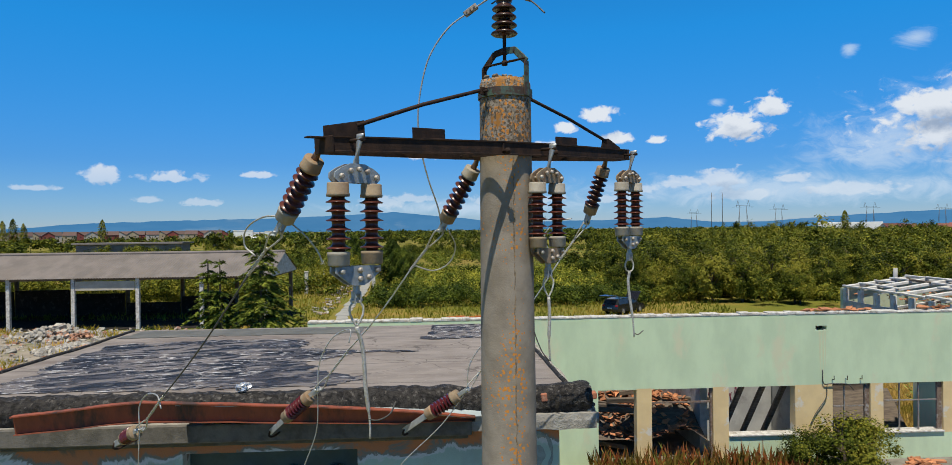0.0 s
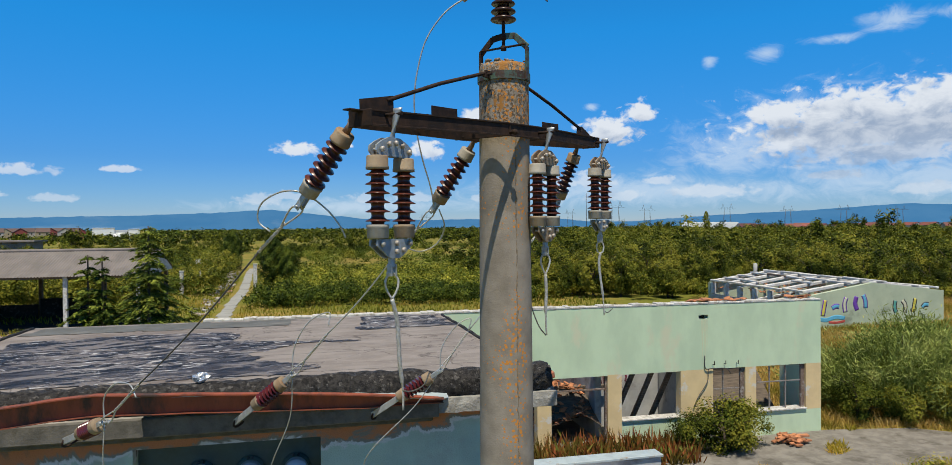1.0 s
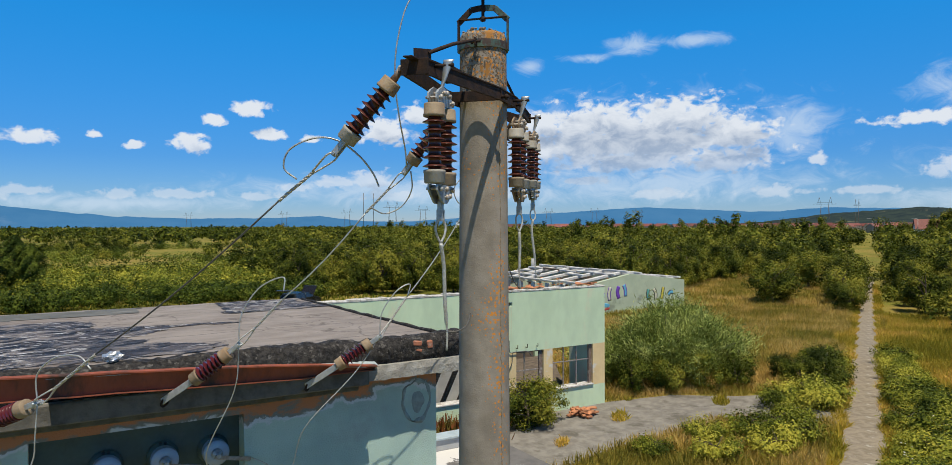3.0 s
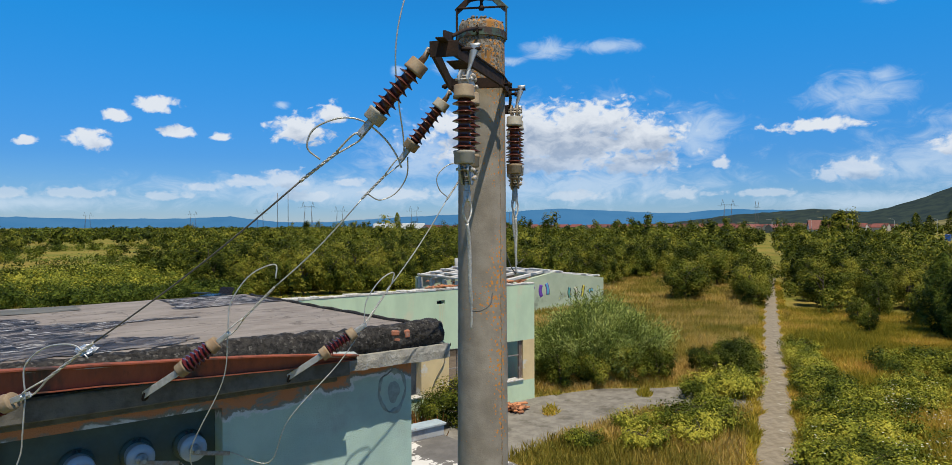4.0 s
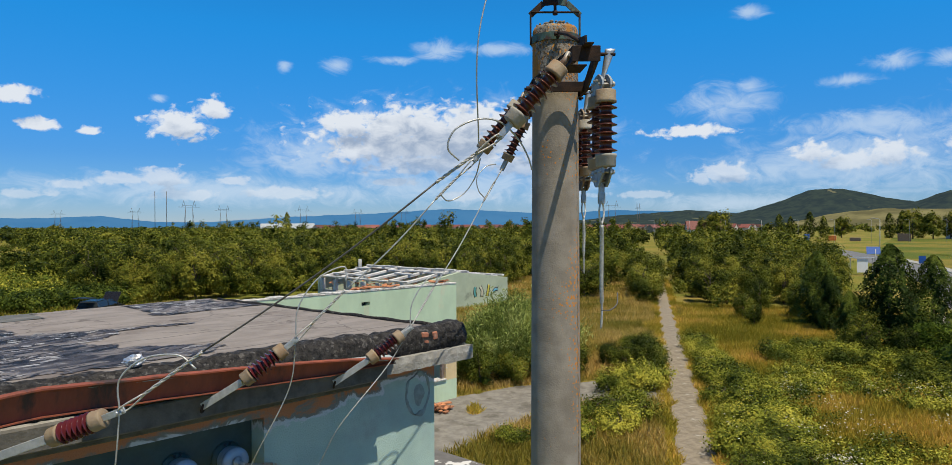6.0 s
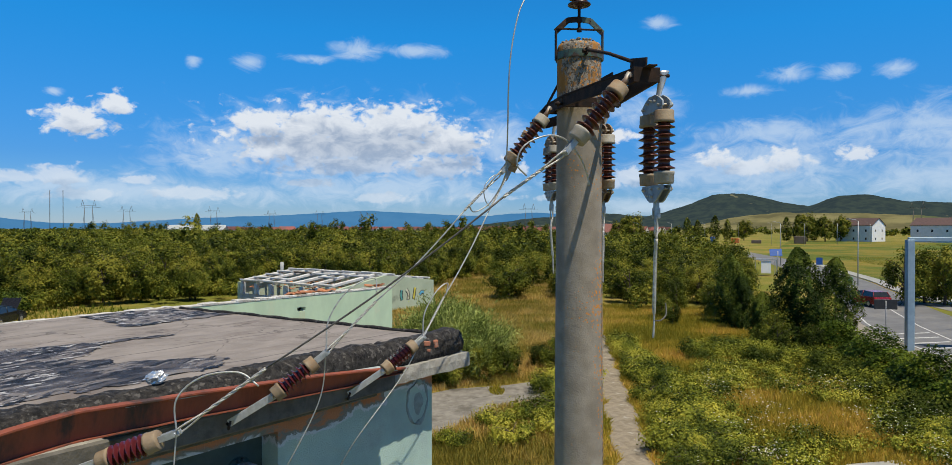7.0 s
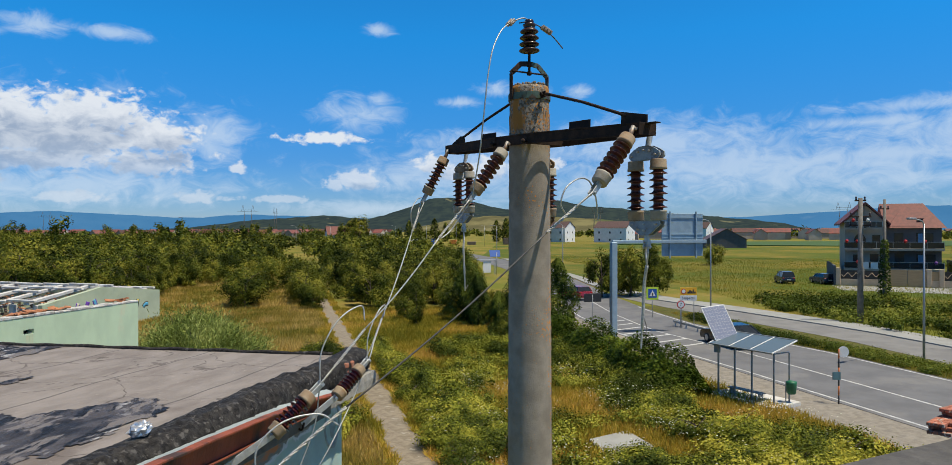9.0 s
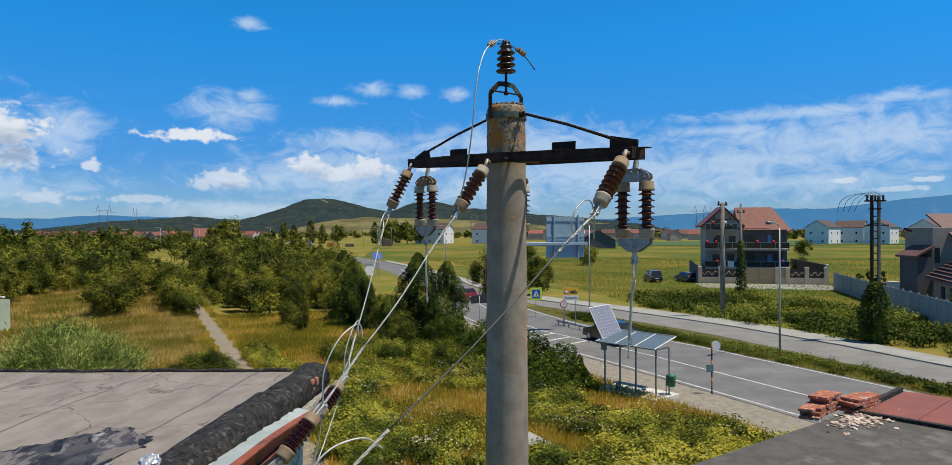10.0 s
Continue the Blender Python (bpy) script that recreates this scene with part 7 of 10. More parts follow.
M_BINGREEN = mat("green_plastic", (0.02, 0.16, 0.07), (0.02, 0.13, 0.06), scale=4, rough=0.5, bump=0.05)
M_ORANGE = mat("orange_paint", (0.6, 0.16, 0.03), (0.5, 0.14, 0.03), scale=4, rough=0.6, bump=0)


def glass_mat():
    m = bpy.data.materials.new("bluish_roof_glass")
    m.use_nodes = True
    t = m.node_tree
    b = t.nodes["Principled BSDF"]
    b.inputs["Base Color"].default_value = (0.20, 0.27, 0.33, 1)
    b.inputs["Roughness"].default_value = 0.12
    tr = t.nodes.new("ShaderNodeBsdfTransparent")
    tr.inputs[0].default_value = (0.45, 0.58, 0.66, 1)
    ms = t.nodes.new("ShaderNodeMixShader")
    ms.inputs[0].default_value = 0.6
    t.links.new(tr.outputs[0], ms.inputs[1]), t.links.new(b.outputs[0], ms.inputs[2])
    t.links.new(ms.outputs[0], t.nodes["Material Output"].inputs[0])
    return m


M_GLASS = glass_mat()
M_DARKGLASS = mat("dark_window_glass", (0.02, 0.025, 0.03), (0.03, 0.035, 0.04), scale=1, rough=0.08, bump=0)


def solar_mat():
    m = mat("solar_cells", (0.26, 0.28, 0.36), (0.20, 0.22, 0.30), scale=20, rough=0.2, bump=0)
    t = m.node_tree
    b = t.nodes["Principled BSDF"]
    return m


M_SOLAR = solar_mat()


M_PALECONC = mat("pale_floor_concrete", (0.62, 0.60, 0.56), (0.50, 0.48, 0.45), scale=2.5, rough=0.9, bump=0.2, c3=(0.38, 0.36, 0.32), s3=1.4)


def bus_shelter():
    # local x along the road from the far post towards the near one, y away from the road
    a, b = Vector((28.3, 3.96, 0)), Vector((26.55, 1.70, 0))
    d = (b - a)
    L = d.length
    rz = math.degrees(math.atan2(d.y, d.x))
    sh_ = thing("bus_shelter", a, rz=rz, label="open bus shelter with grey tube frame and bluish glass roof", category="bus shelter")
    H, W = 2.45, 1.05
    for x in (0, L * 0.31, L * 0.62, L):
        part("post", Shape().box((x, 0, H / 2), (0.07, 0.07, H), ch=0.01), M_SHELTER, sh_)
    for x in (L,):
        part("post", Shape().box((x, W, H / 2 - 0.08), (0.06, 0.06, H - 0.16), ch=0.01), M_SHELTER, sh_)
    part("rail", Shape().box((L / 2, 0, H), (L + 0.1, 0.07, 0.07), ch=0.01), M_SHELTER, sh_)
    part("rail", Shape().box((L / 2, 0, 0.18), (L, 0.05, 0.05), ch=0.01), M_SHELTER, sh_)
    part("rail", Shape().box((L, W / 2, 0.22), (0.05, W - 0.07, 0.05), ch=0.01), M_SHELTER, sh_)
    part("rail", Shape().box((L, W / 2, H - 0.12), (0.05, W - 0.07, 0.05), ch=0.01), M_SHELTER, sh_)
    tilt = pose(0, -0.1, H + 0.02, 13, 0, 0)
    for k in range(3):
        x0 = -0.2 + k * (L + 0.4) / 3
        part("roof_pane", Shape().box((x0 + (L + 0.4) / 6, 0.6, 0.03), ((L + 0.4) / 3 - 0.05, 1.85, 0.012), tilt), M_GLASS, sh_, "bluish glass roof pane")
        part("roof_bar", Shape().box((x0, 0.55, 0.03), (0.05, 1.8, 0.05), tilt, ch=0.008), M_WHITEPAINT, sh_)
    part("roof_bar", Shape().box((L + 0.2, 0.55, 0.03), (0.05, 1.8, 0.05), tilt, ch=0.008), M_WHITEPAINT, sh_)
    for y in (-0.34, 1.44):
        part("roof_edge", Shape().box((L / 2, y, 0.03), (L + 0.45, 0.05, 0.06), tilt, ch=0.008), M_SHELTER, sh_)
    for k in range(4):
        part("bench_slat", Shape().box((L * 0.45, 0.12 + k * 0.1, 0.48), (L * 0.62, 0.07, 0.03), ch=0.006), M_SHELTER, sh_)
    for x in (L * 0.2, L * 0.7):
        part("bench_leg", Shape().box((x, 0.27, 0.24), (0.05, 0.3, 0.46), ch=0.008), M_SHELTER, sh_)
    part("floor_slab", Shape().box((L / 2, 0.55, 0.09), (L + 0.5, 1.9, 0.18), ch=0.015), M_PALECONC, sh_, "pale concrete floor slab")
    return sh_, L, rz, a


shelter, SHL, SHRZ, SHA = bus_shelter()
# solar panel on the far end of the shelter
sol = thing("solar_panel", (SHA.x, SHA.y, 2.45), label="tilted solar panel on a post of the bus shelter", category="solar panel")
pw, ph = Vector((0.80, -1.00, 0.10)).normalized(), Vector((0.68, 0.69, 1.44)).normalized()
pn = pw.cross(ph).normalized()
mid = Vector((-0.05, 0.12, 0.06)) + pw * 0.64 + ph * 0.86
tl = Matrix(((pw.x, ph.x, pn.x, mid.x), (pw.y, ph.y, pn.y, mid.y), (pw.z, ph.z, pn.z, mid.z), (0, 0, 0, 1)))
part("frame", Shape().box((0, 0, 0), (1.28, 1.72, 0.04), tl, ch=0.006), M_WHITEPAINT, sol)
for i in range(8):
    for j in range(10):
        part("cell", Shape().box((-0.532 + i * 0.152, -0.738 + j * 0.164, 0.023), (0.143, 0.155, 0.004), tl), M_SOLAR, sol)
part("strut", Shape().tube([(0, 0, 0), mid - pn * 0.03], 0.035, 8), M_SHELTER, sol)
part("battery_box", Shape().box((0.02, 0.05, -0.25), (0.2, 0.28, 0.42), ch=0.01), M_SHELTER, sol)


def post_sign(name, at, label, height, plates, category="road sign", rz=0.0, post_r=0.03, post_m=None):
    s = thing(name, at, rz=rz, label=label, category=category)
    part("post", Shape().tube([(0, 0, 0), (0, 0, height)], post_r, 8), post_m or M_GALV, s)
    for nm, sh, mt in plates:
        part(nm, sh, mt, s)
    return s


yz = pose(0, 0, 0, 90, 0, 0)
# litter bin and the stop post
lb = thing("litter_bin", (27.3, 0.98, 0), label="green plastic litter bin beside the bus shelter", category="litter bin")
part("bin_body", Shape().lathe([(0.15, 0.55), (0.19, 0.6), (0.22, 1.0), (0.22, 1.08), (0.05, 1.12)], 14), M_BINGREEN, lb)
part("bin_post", Shape().tube([(0.0, 0.22, 0), (0.0, 0.22, 1.1)], 0.025, 6), M_SHELTER, lb)
bp = thing("bus_stop_post", (28.45, -0.97, 0), rz=20, label="red and white bus stop post with a white plate", category="bus stop")
for k in range(6):
    part("band", Shape().tube([(0, 0, k * 0.4), (0, 0, k * 0.4 + 0.4)], 0.035, 8), M_ORANGE if k % 2 else M_BLACK, bp)
part("plate", Shape().lathe([(0.24, -0.012), (0.24, 0.012)], 20, pose(0, -0.2, 2.28, 90, 0, 90)), M_WHITEPAINT, bp)
part("timetable", Shape().box((-0.05, 0.12, 1.25), (0.06, 0.34, 0.34), ch=0.01), mat("grey_green_box", (0.10, 0.20, 0.22)), bp)


def gantry():
    g = thing("sign_gantry", (44.3, 11.4, 0), rz=-56, label="blue-grey steel cantilever sign gantry over the road", category="sign gantry")
    part("column", Shape().box((0, 0, 3.35), (0.42, 0.42, 6.7), ch=0.03), M_SIGNBACK, g)
    part("arm", Shape().box((3.6, 0, 6.72), (7.4, 0.22, 0.24), ch=0.02), M_SIGNBACK, g)
    sb = part("sign_panel", Shape().box((5.5, 0.2, 7.2), (3.3, 0.06, 3.1), ch=0.01), M_SIGNBACK, g, "back of a grey-blue road sign")
    for z in (6.1, 7.0, 7.25, 8.45):
        part("stiffener", Shape().box((5.5, 0.14, z), (3.3, 0.06, 0.08)), M_SIGNBACK, sb)
    for x in (4.45, 6.55):
        part("stiffener", Shape().box((x, 0.08, 7.2), (0.10, 0.10, 3.4)), M_SIGNBACK, sb)
    return g


gantry()
# crossing sign: a lime square with a blue field and white triangle
cs = post_sign("crossing_sign", (56.1, 10.06, 0), "square blue crossing sign on a lime backing board", 2.6, [], rz=24)
part("backing", Shape().box((-0.05, 0, 2.1), (0.03, 1.05, 1.1), ch=0.005), M_LIME, cs)
part("field", Shape().box((-0.07, 0, 2.1), (0.012, 0.74, 0.76)), M_SIGNBLUE, cs)
part("triangle", Shape().prism([(-0.28, -0.24), (0.28, -0.24), (0, 0.28)], 0, 0.006, Matrix(((0, 0, -1, -0.08), (-1, 0, 0, 0), (0, 1, 0, 2.1), (0, 0, 0, 1)))), M_WHITEPAINT, cs)
part("figure", Shape().box((-0.088, 0, 2.02), (0.004, 0.09, 0.24)), M_BLACK, cs)
# place-name board with a yellow field
pn = post_sign("place_name_sign", (50.5, 7.2, 0), "yellow and white place-name board with a skyline symbol", 3.0, [], rz=24)
part("post", Shape().tube([(0, -0.95, 0), (0, -0.95, 3.0)], 0.03, 8), M_GALV, pn)
part("yellow_field", Shape().box((-0.05, -0.5, 2.82), (0.03, 1.3, 0.60), ch=0.004), M_YELLOW, pn)
part("white_field", Shape().box((-0.05, -0.5, 2.31), (0.03, 1.3, 0.40), ch=0.004), M_WHITEPAINT, pn)
for k, (w, h) in enumerate(((0.12, 0.14), (0.11, 0.24), (0.14, 0.17), (0.09, 0.3), (0.12, 0.14))):
    part("skyline", Shape().box((-0.07, -0.48 - k * 0.13, 2.66 + h / 2), (0.006, w, h)), M_BLACK, pn)
part("disc", Shape().lathe([(0.2, 0), (0.2, 0.006)], 20, pose(-0.066, -0.12, 2.82, 0, -90, 0)), M_SIGNRED, pn)
part("disc_face", Shape().lathe([(0.15, 0), (0.15, 0.006)], 20, pose(-0.073, -0.12, 2.82, 0, -90, 0)), M_WHITEPAINT, pn)


def lettering(text, size, at, rz, material, parent, name="lettering"):
    cu = bpy.data.curves.new(name, "FONT")
    cu.body, cu.size, cu.extrude, cu.align_x, cu.align_y = text, size, 0.002, "CENTER", "CENTER"
    tmp = bpy.data.objects.new(name, cu)
    scene.collection.objects.link(tmp)
    bpy.context.view_layer.update()
    me = bpy.data.meshes.new_from_object(tmp.evaluated_get(bpy.context.evaluated_depsgraph_get()))
    bpy.data.objects.remove(tmp)
    me.materials.clear()
    me.materials.append(material)
    ob = new(name, me)
    ob.parent = parent
    ob.matrix_local = pose(*at, 90, 0, rz)
    return ob


lettering("Sanpetru", 0.30, (-0.07, -0.5, 2.31), -90, M_BLACK, pn)
wl = post_sign("weight_limit_sign", (50.35, 7.28, 0), "round white sign with a red rim reading 7", 2.1, [], rz=24)
part("disc", Shape().lathe([(0.31, 0), (0.31, 0.012)], 24, pose(-0.05, 0, 1.82, 0, -90, 0)), M_SIGNRED, wl)
part("disc_face", Shape().lathe([(0.24, 0), (0.24, 0.008)], 24, pose(-0.065, 0, 1.82, 0, -90, 0)), M_WHITEPAINT, wl)
lettering("7", 0.32, (-0.078, 0.0, 1.82), -90, M_BLACK, wl)
# the backs of three smaller signs
for x, y, h, w in ((60.8, 19.0, 2.2, 0.8), (52.0, 14.4, 2.2, 1.5), (48.7, 12.2, 2.2, 0.5)):
    post_sign("road_sign", (x, y, 0), "dark back of a small road sign on a post", h, [("plate", Shape().box((0.04, 0, h - 0.25), (0.03, w, 0.7), ch=0.005), M_BLACK)], rz=30)
# guard rail on the island
gr_ = thing("guard_rail", (47.2, 4.9, 0), rz=34, label="short steel guard rail on the grass island", category="guard rail")
gr_.scale = (1, 1, 0.55)
part("beam", Shape().box((2.6, 0, 0.62), (5.6, 0.06, 0.3), ch=0.02), M_GALV, gr_)
for k in range(4):
    part("post", Shape().box((0.2 + k * 1.6, 0.05, 0.3), (0.08, 0.08, 0.6)), M_GALV, gr_)


def lamp_post(at, h, arm_len, rz, label="slim galvanised street lamp"):
    lp = thing("street_lamp", at, rz=rz, label=label, category="street lamp", group="street lamps")
    part("column", Shape().tube([(0, 0, 0), (0, 0, h * 0.5), (0, 0, h)], [0.075, 0.06, 0.045], 8), M_GALV, lp)
    part("arm", Shape().tube(bend([(0, 0, h - 0.1), (0.3, 0, h + 0.15), (arm_len, 0, h + 0.25)], 5), 0.035, 6), M_GALV, lp)
    part("lamp_head", Shape().box((arm_len + 0.3, 0, h + 0.27), (0.75, 0.24, 0.12), pose(0, 0, 0), ch=0.04), M_SHELTER, lp)
    return lp


lamp_post((39.94, -6.61, 0), 7.9, 1.2, 145)
lamp_post((93.8, 27.0, 0), 8.2, 1.2, 150)
lamp_post((134.0, 50.9, 0), 8.2, 1.2, 150)
lamp_post((62.0, 5.5, 0), 8.2, 1.0, 150, "slim galvanised street lamp beside the sign")


def power_pole(at, h, r0, r1, bars, label):
    pp = thing("power_pole", at, label=label, category="utility pole", group="poles by the road")
    part("shaft", Shape().tube([(0, 0, 0), (0, 0, h)], [r0, r1], 12), M_CONC, pp)
    for z, w, rz in bars:
        part("crossarm", Shape().box((0, 0, z), (0.12, w, 0.12), pose(0, 0, 0, 0, 0, rz), ch=0.01), M_RUST, pp)
        for y in (-w / 2 + 0.1, w / 2 - 0.1):
            part("insulator", Shape().lathe([(0.05, 0), (0.09, 0.06), (0.05, 0.1), (0.09, 0.16), (0.05, 0.26)], 8, pose(0, 0, 0, 0, 0, rz) @ Matrix.Translation((0, y, z + 0.06))), M_DARKGLAZE, pp)
    return pp


power_pole((58.24, -6.1, 0), 10.1, 0.24, 0.16, [(9.9, 0.9, 20), (8.6, 1.9, 30), (7.9, 1.6, -20)], "grey concrete power pole with short crossarms by the pavement")
p2 = power_pole((78.1, -11.2, 0), 10.7, 0.2, 0.13, [(9.7, 1.2, 40)], "slim concrete pole wrapped in climbing ivy")
sub_pole = thing("transformer_pole", (45.6, -14.0, 0), label="tall lattice-braced pole with switchgear and a mantle of ivy", category="utility pole", group="poles by the road")
for y in (-0.22, 0.22):
    part("upright", Shape().box((0, y, 5.0), (0.26, 0.16, 10.0), ch=0.02), M_CONC if y < 0 else M_RUST, sub_pole)
for k in range(16):
    part("brace", Shape().box((0, 0, 1.6 + k * 0.5), (0.06, 0.5, 0.06), pose(0, 0, 0, 0, 0, 0)), M_RUST, sub_pole)
part("switch_frame", Shape().box((0, 0, 9.65), (0.5, 1.2, 0.1)).box((0, 0, 9.1), (0.4, 0.7, 0.08)), M_RUST, sub_pole)
for k in range(5):
    part("insulator", Shape().lathe([(0.05, 0), (0.1, 0.08), (0.05, 0.14), (0.1, 0.22), (0.05, 0.34), (0.02, 0.36)], 8, Matrix.Translation((0, -0.5 + k * 0.25, 9.7))), M_DARKGLAZE, sub_pole)
part("switch_arm", Shape().box((0, -0.1, 8.0), (0.08, 1.5, 0.08)).box((0, 0.75, 7.9), (0.1, 0.5, 0.14), pose(0, 0, 0, 20, 0, 0)), M_RUST, sub_pole)
for k in range(4):
    part("loose_lead", Shape().tube(bend([(0, -0.4 + k * 0.25, 10.0), (0.0, 0.2 + k * 0.35, 10.25 - k * 0.05), (0.1, 0.9 + k * 0.4, 9.7), (0.1, 1.3 + k * 0.35, 8.9)], 6), 0.02, 4), M_WIREDARK, sub_pole)


# ---- cars ----
def car_paint(name, c):
    m = mat(name, c, tuple(x * 0.92 for x in c), scale=2, rough=0.28, bump=0, coat=0.6)
    return m


M_TYRE = mat("tyre_rubber", (0.02, 0.02, 0.021), (0.028, 0.028, 0.028), rough=0.9)
M_RIM = mat("alloy_rim", (0.5, 0.5, 0.5), (0.4, 0.4, 0.4), rough=0.35, metal=0.7, bump=0)
M_LAMP = mat("car_lamp", (0.6, 0.6, 0.58), rough=0.15, bump=0)
M_TAIL = mat("car_tail_lamp", (0.45, 0.02, 0.02), rough=0.2, bump=0)


def car(at, rz, paint, label, estate=False, tall=0.0, open_doors=False):
    c = thing("car", at, rz=rz, label=label, category="car", group="cars")
    W = 0.88
    low = [(-2.15, 0.32), (-2.2, 0.55), (-2.15, 0.92), (-1.9, 1.0), (1.0, 0.98), (1.9, 0.86), (2.15, 0.7), (2.2, 0.45), (2.1, 0.28)]
    cab = [(-2.0 if estate else -1.85, 0.98), (-1.75 if estate else -1.15, 1.42 + tall), (-0.2, 1.47 + tall), (0.35, 1.42 + tall), (1.15, 0.97)]

    def loft(prof, w, tuck):
        sh = Shape()
        vs, fs = [], []
        n = len(prof)
        zs = [z for _, z in prof]
        for y, q in ((-w, 1), (-w * 0.86, 0), (w * 0.86, 0), (w, 1)):
            for x, z in prof:
                k = (z - min(zs)) / (max(zs) - min(zs))
                yy = y * (1 - tuck * k)
                vs.append((x * (0.985 if q else 1.0), yy, z - (0.02 if q and k > 0.6 else 0)))
        for s in range(3):
            for i in range(n):
                j = (i + 1) % n
                fs.append((s * n + i, s * n + j, (s + 1) * n + j, (s + 1) * n + i))
        fs += [tuple(range(n)), tuple(reversed(range(3 * n, 4 * n)))]
        return sh.add(vs, fs, flat=True)

    part("body", loft(low, W, 0.06), paint, c)
    part("glasshouse", loft(cab, W * 0.93, 0.2), M_DARKGLASS, c)
    rf = [(x, z + 0.012) for x, z in cab[1:4]]
    sh = Shape()
    for (x0, z0), (x1, z1) in zip(rf, rf[1:]):
        sh.add([(x0, -0.63, z0), (x1, -0.63, z1), (x1, 0.63, z1), (x0, 0.63, z0)], [(0, 1, 2, 3)])
    part("roof", sh, paint, c)
    for s in (-1, 1):
        pil = Shape()
        for (x0, z0), (x1, z1) in ((cab[0], cab[1]), (cab[3], cab[4]), ((-0.35, 0.98), (-0.3, 1.46 + tall))):
            pil.tube([(x0, s * W * 0.93, z0), (x1, s * W * 0.755, z1)], 0.035, 5)
        part("pillar", pil, paint, c)
        part("door_mirror", Shape().box((0.75, s * (W + 0.06), 1.02), (0.12, 0.16, 0.11), ch=0.03), paint, c)
        part("headlight", Shape().box((2.1, s * 0.62, 0.68), (0.12, 0.34, 0.12), ch=0.03), M_LAMP, c)
        part("tail_light", Shape().box((-2.15, s * 0.68, 0.84), (0.08, 0.26, 0.14), ch=0.03), M_TAIL, c)
        for x in (-1.35, 1.35):
            wh = part("wheel", Shape().lathe([(0.2, -0.1), (0.30, -0.1), (0.325, -0.06), (0.325, 0.06), (0.30, 0.1), (0.2, 0.1)], 20, pose(x, s * 0.78, 0.325, 90, 0, 0)), M_TYRE, c)
            part("rim", Shape().lathe([(0.2, -0.11), (0.19, -0.112), (0.05, -0.1), (0.05, 0.1), (0.19, 0.112), (0.2, 0.11)], 14, pose(x, s * 0.78, 0.325, 90, 0, 0)), M_RIM, wh)
    part("number_plate", Shape().box((-2.2, 0, 0.62), (0.02, 0.5, 0.11)), M_WHITEPAINT, c)
    if open_doors:
        part("tailgate", Shape().box((-2.45, 0, 1.75), (1.0, 1.3, 0.07), pose(0, 0, 0, 0, 0, 0), ch=0.02), paint, c)
        part("bonnet", Shape().box((0, 0, 0), (1.1, 1.35, 0.05), pose(1.45, 0, 1.45, 0, -50, 0), ch=0.02), paint, c)
    return c


P_BLACK, P_NAVY, P_RED, P_WHITE = car_paint("black_paint", (0.012, 0.012, 0.015)), car_paint("navy_paint", (0.008, 0.013, 0.028)), car_paint("red_car_paint", (0.28, 0.012, 0.02)), car_paint("white_car_paint", (0.6, 0.6, 0.6))
q = Vector((43.2, 3.6, 0))
car((q.x, q.y, 0.035), 36, P_BLACK, "black saloon car on the road behind the bus shelter")
q = road_at(68.6, 22.4)
car((q.x, q.y, 0.035), 47, P_RED, "red hatchback car driving away on the road", True)
car((101.5, -2.9, 0), 12, P_BLACK, "black off-road car parked on the grass", True, 0.25)
car((102.3, -7.8, 0), 20, P_NAVY, "dark blue car with its boot open, parked on the grass", True)
car((9.7, 64.6, 0), 48, P_BLACK, "black car with bonnet and tailgate open in the meadow", True, 0.0, True)

# ---- houses ----
M_ROOFRED = mat("red_tile_roof", (0.20, 0.060, 0.045), (0.14, 0.045, 0.036), scale=1.5, rough=0.6, bump=0.3, bscale=8)
M_ROOFBROWN = mat("brown_tile_roof", (0.11, 0.065, 0.058), (0.08, 0.05, 0.046), scale=1.5, rough=0.6, bump=0.2, rand=0.4)
M_ROOFMIX = mat("mixed_tile_roof", (0.20, 0.055, 0.042), (0.11, 0.05, 0.045), scale=0.4, rough=0.7, bump=0, rand=1.0)
M_HWHITE = mat("white_house_wall", (0.80, 0.81, 0.82), (0.72, 0.73, 0.74), scale=0.6, rough=0.85, bump=0.05)
M_HGREY = mat("dark_grey_house_wall", (0.105, 0.105, 0.11), (0.085, 0.085, 0.09), scale=0.6, rough=0.8, bump=0.05)
M_HBEIGE = mat("beige_house_wall", (0.40, 0.365, 0.31), (0.35, 0.32, 0.27), scale=0.6, rough=0.85, bump=0.05)
M_HMIX = mat("far_house_wall", (0.42, 0.38, 0.33), (0.26, 0.22, 0.18), scale=0.05, rough=0.9, bump=0, rand=0.8)
M_CREAMSTONE = mat("cream_stone_fence", (0.60, 0.45, 0.30), (0.52, 0.39, 0.26), scale=2, rough=0.8, bump=0.15)
M_WOODGATE = mat("tan_wood_gate", (0.42, 0.29, 0.15), (0.35, 0.24, 0.12), scale=2, rough=0.6, bump=0.1, stretch=(1, 0.3, 4))


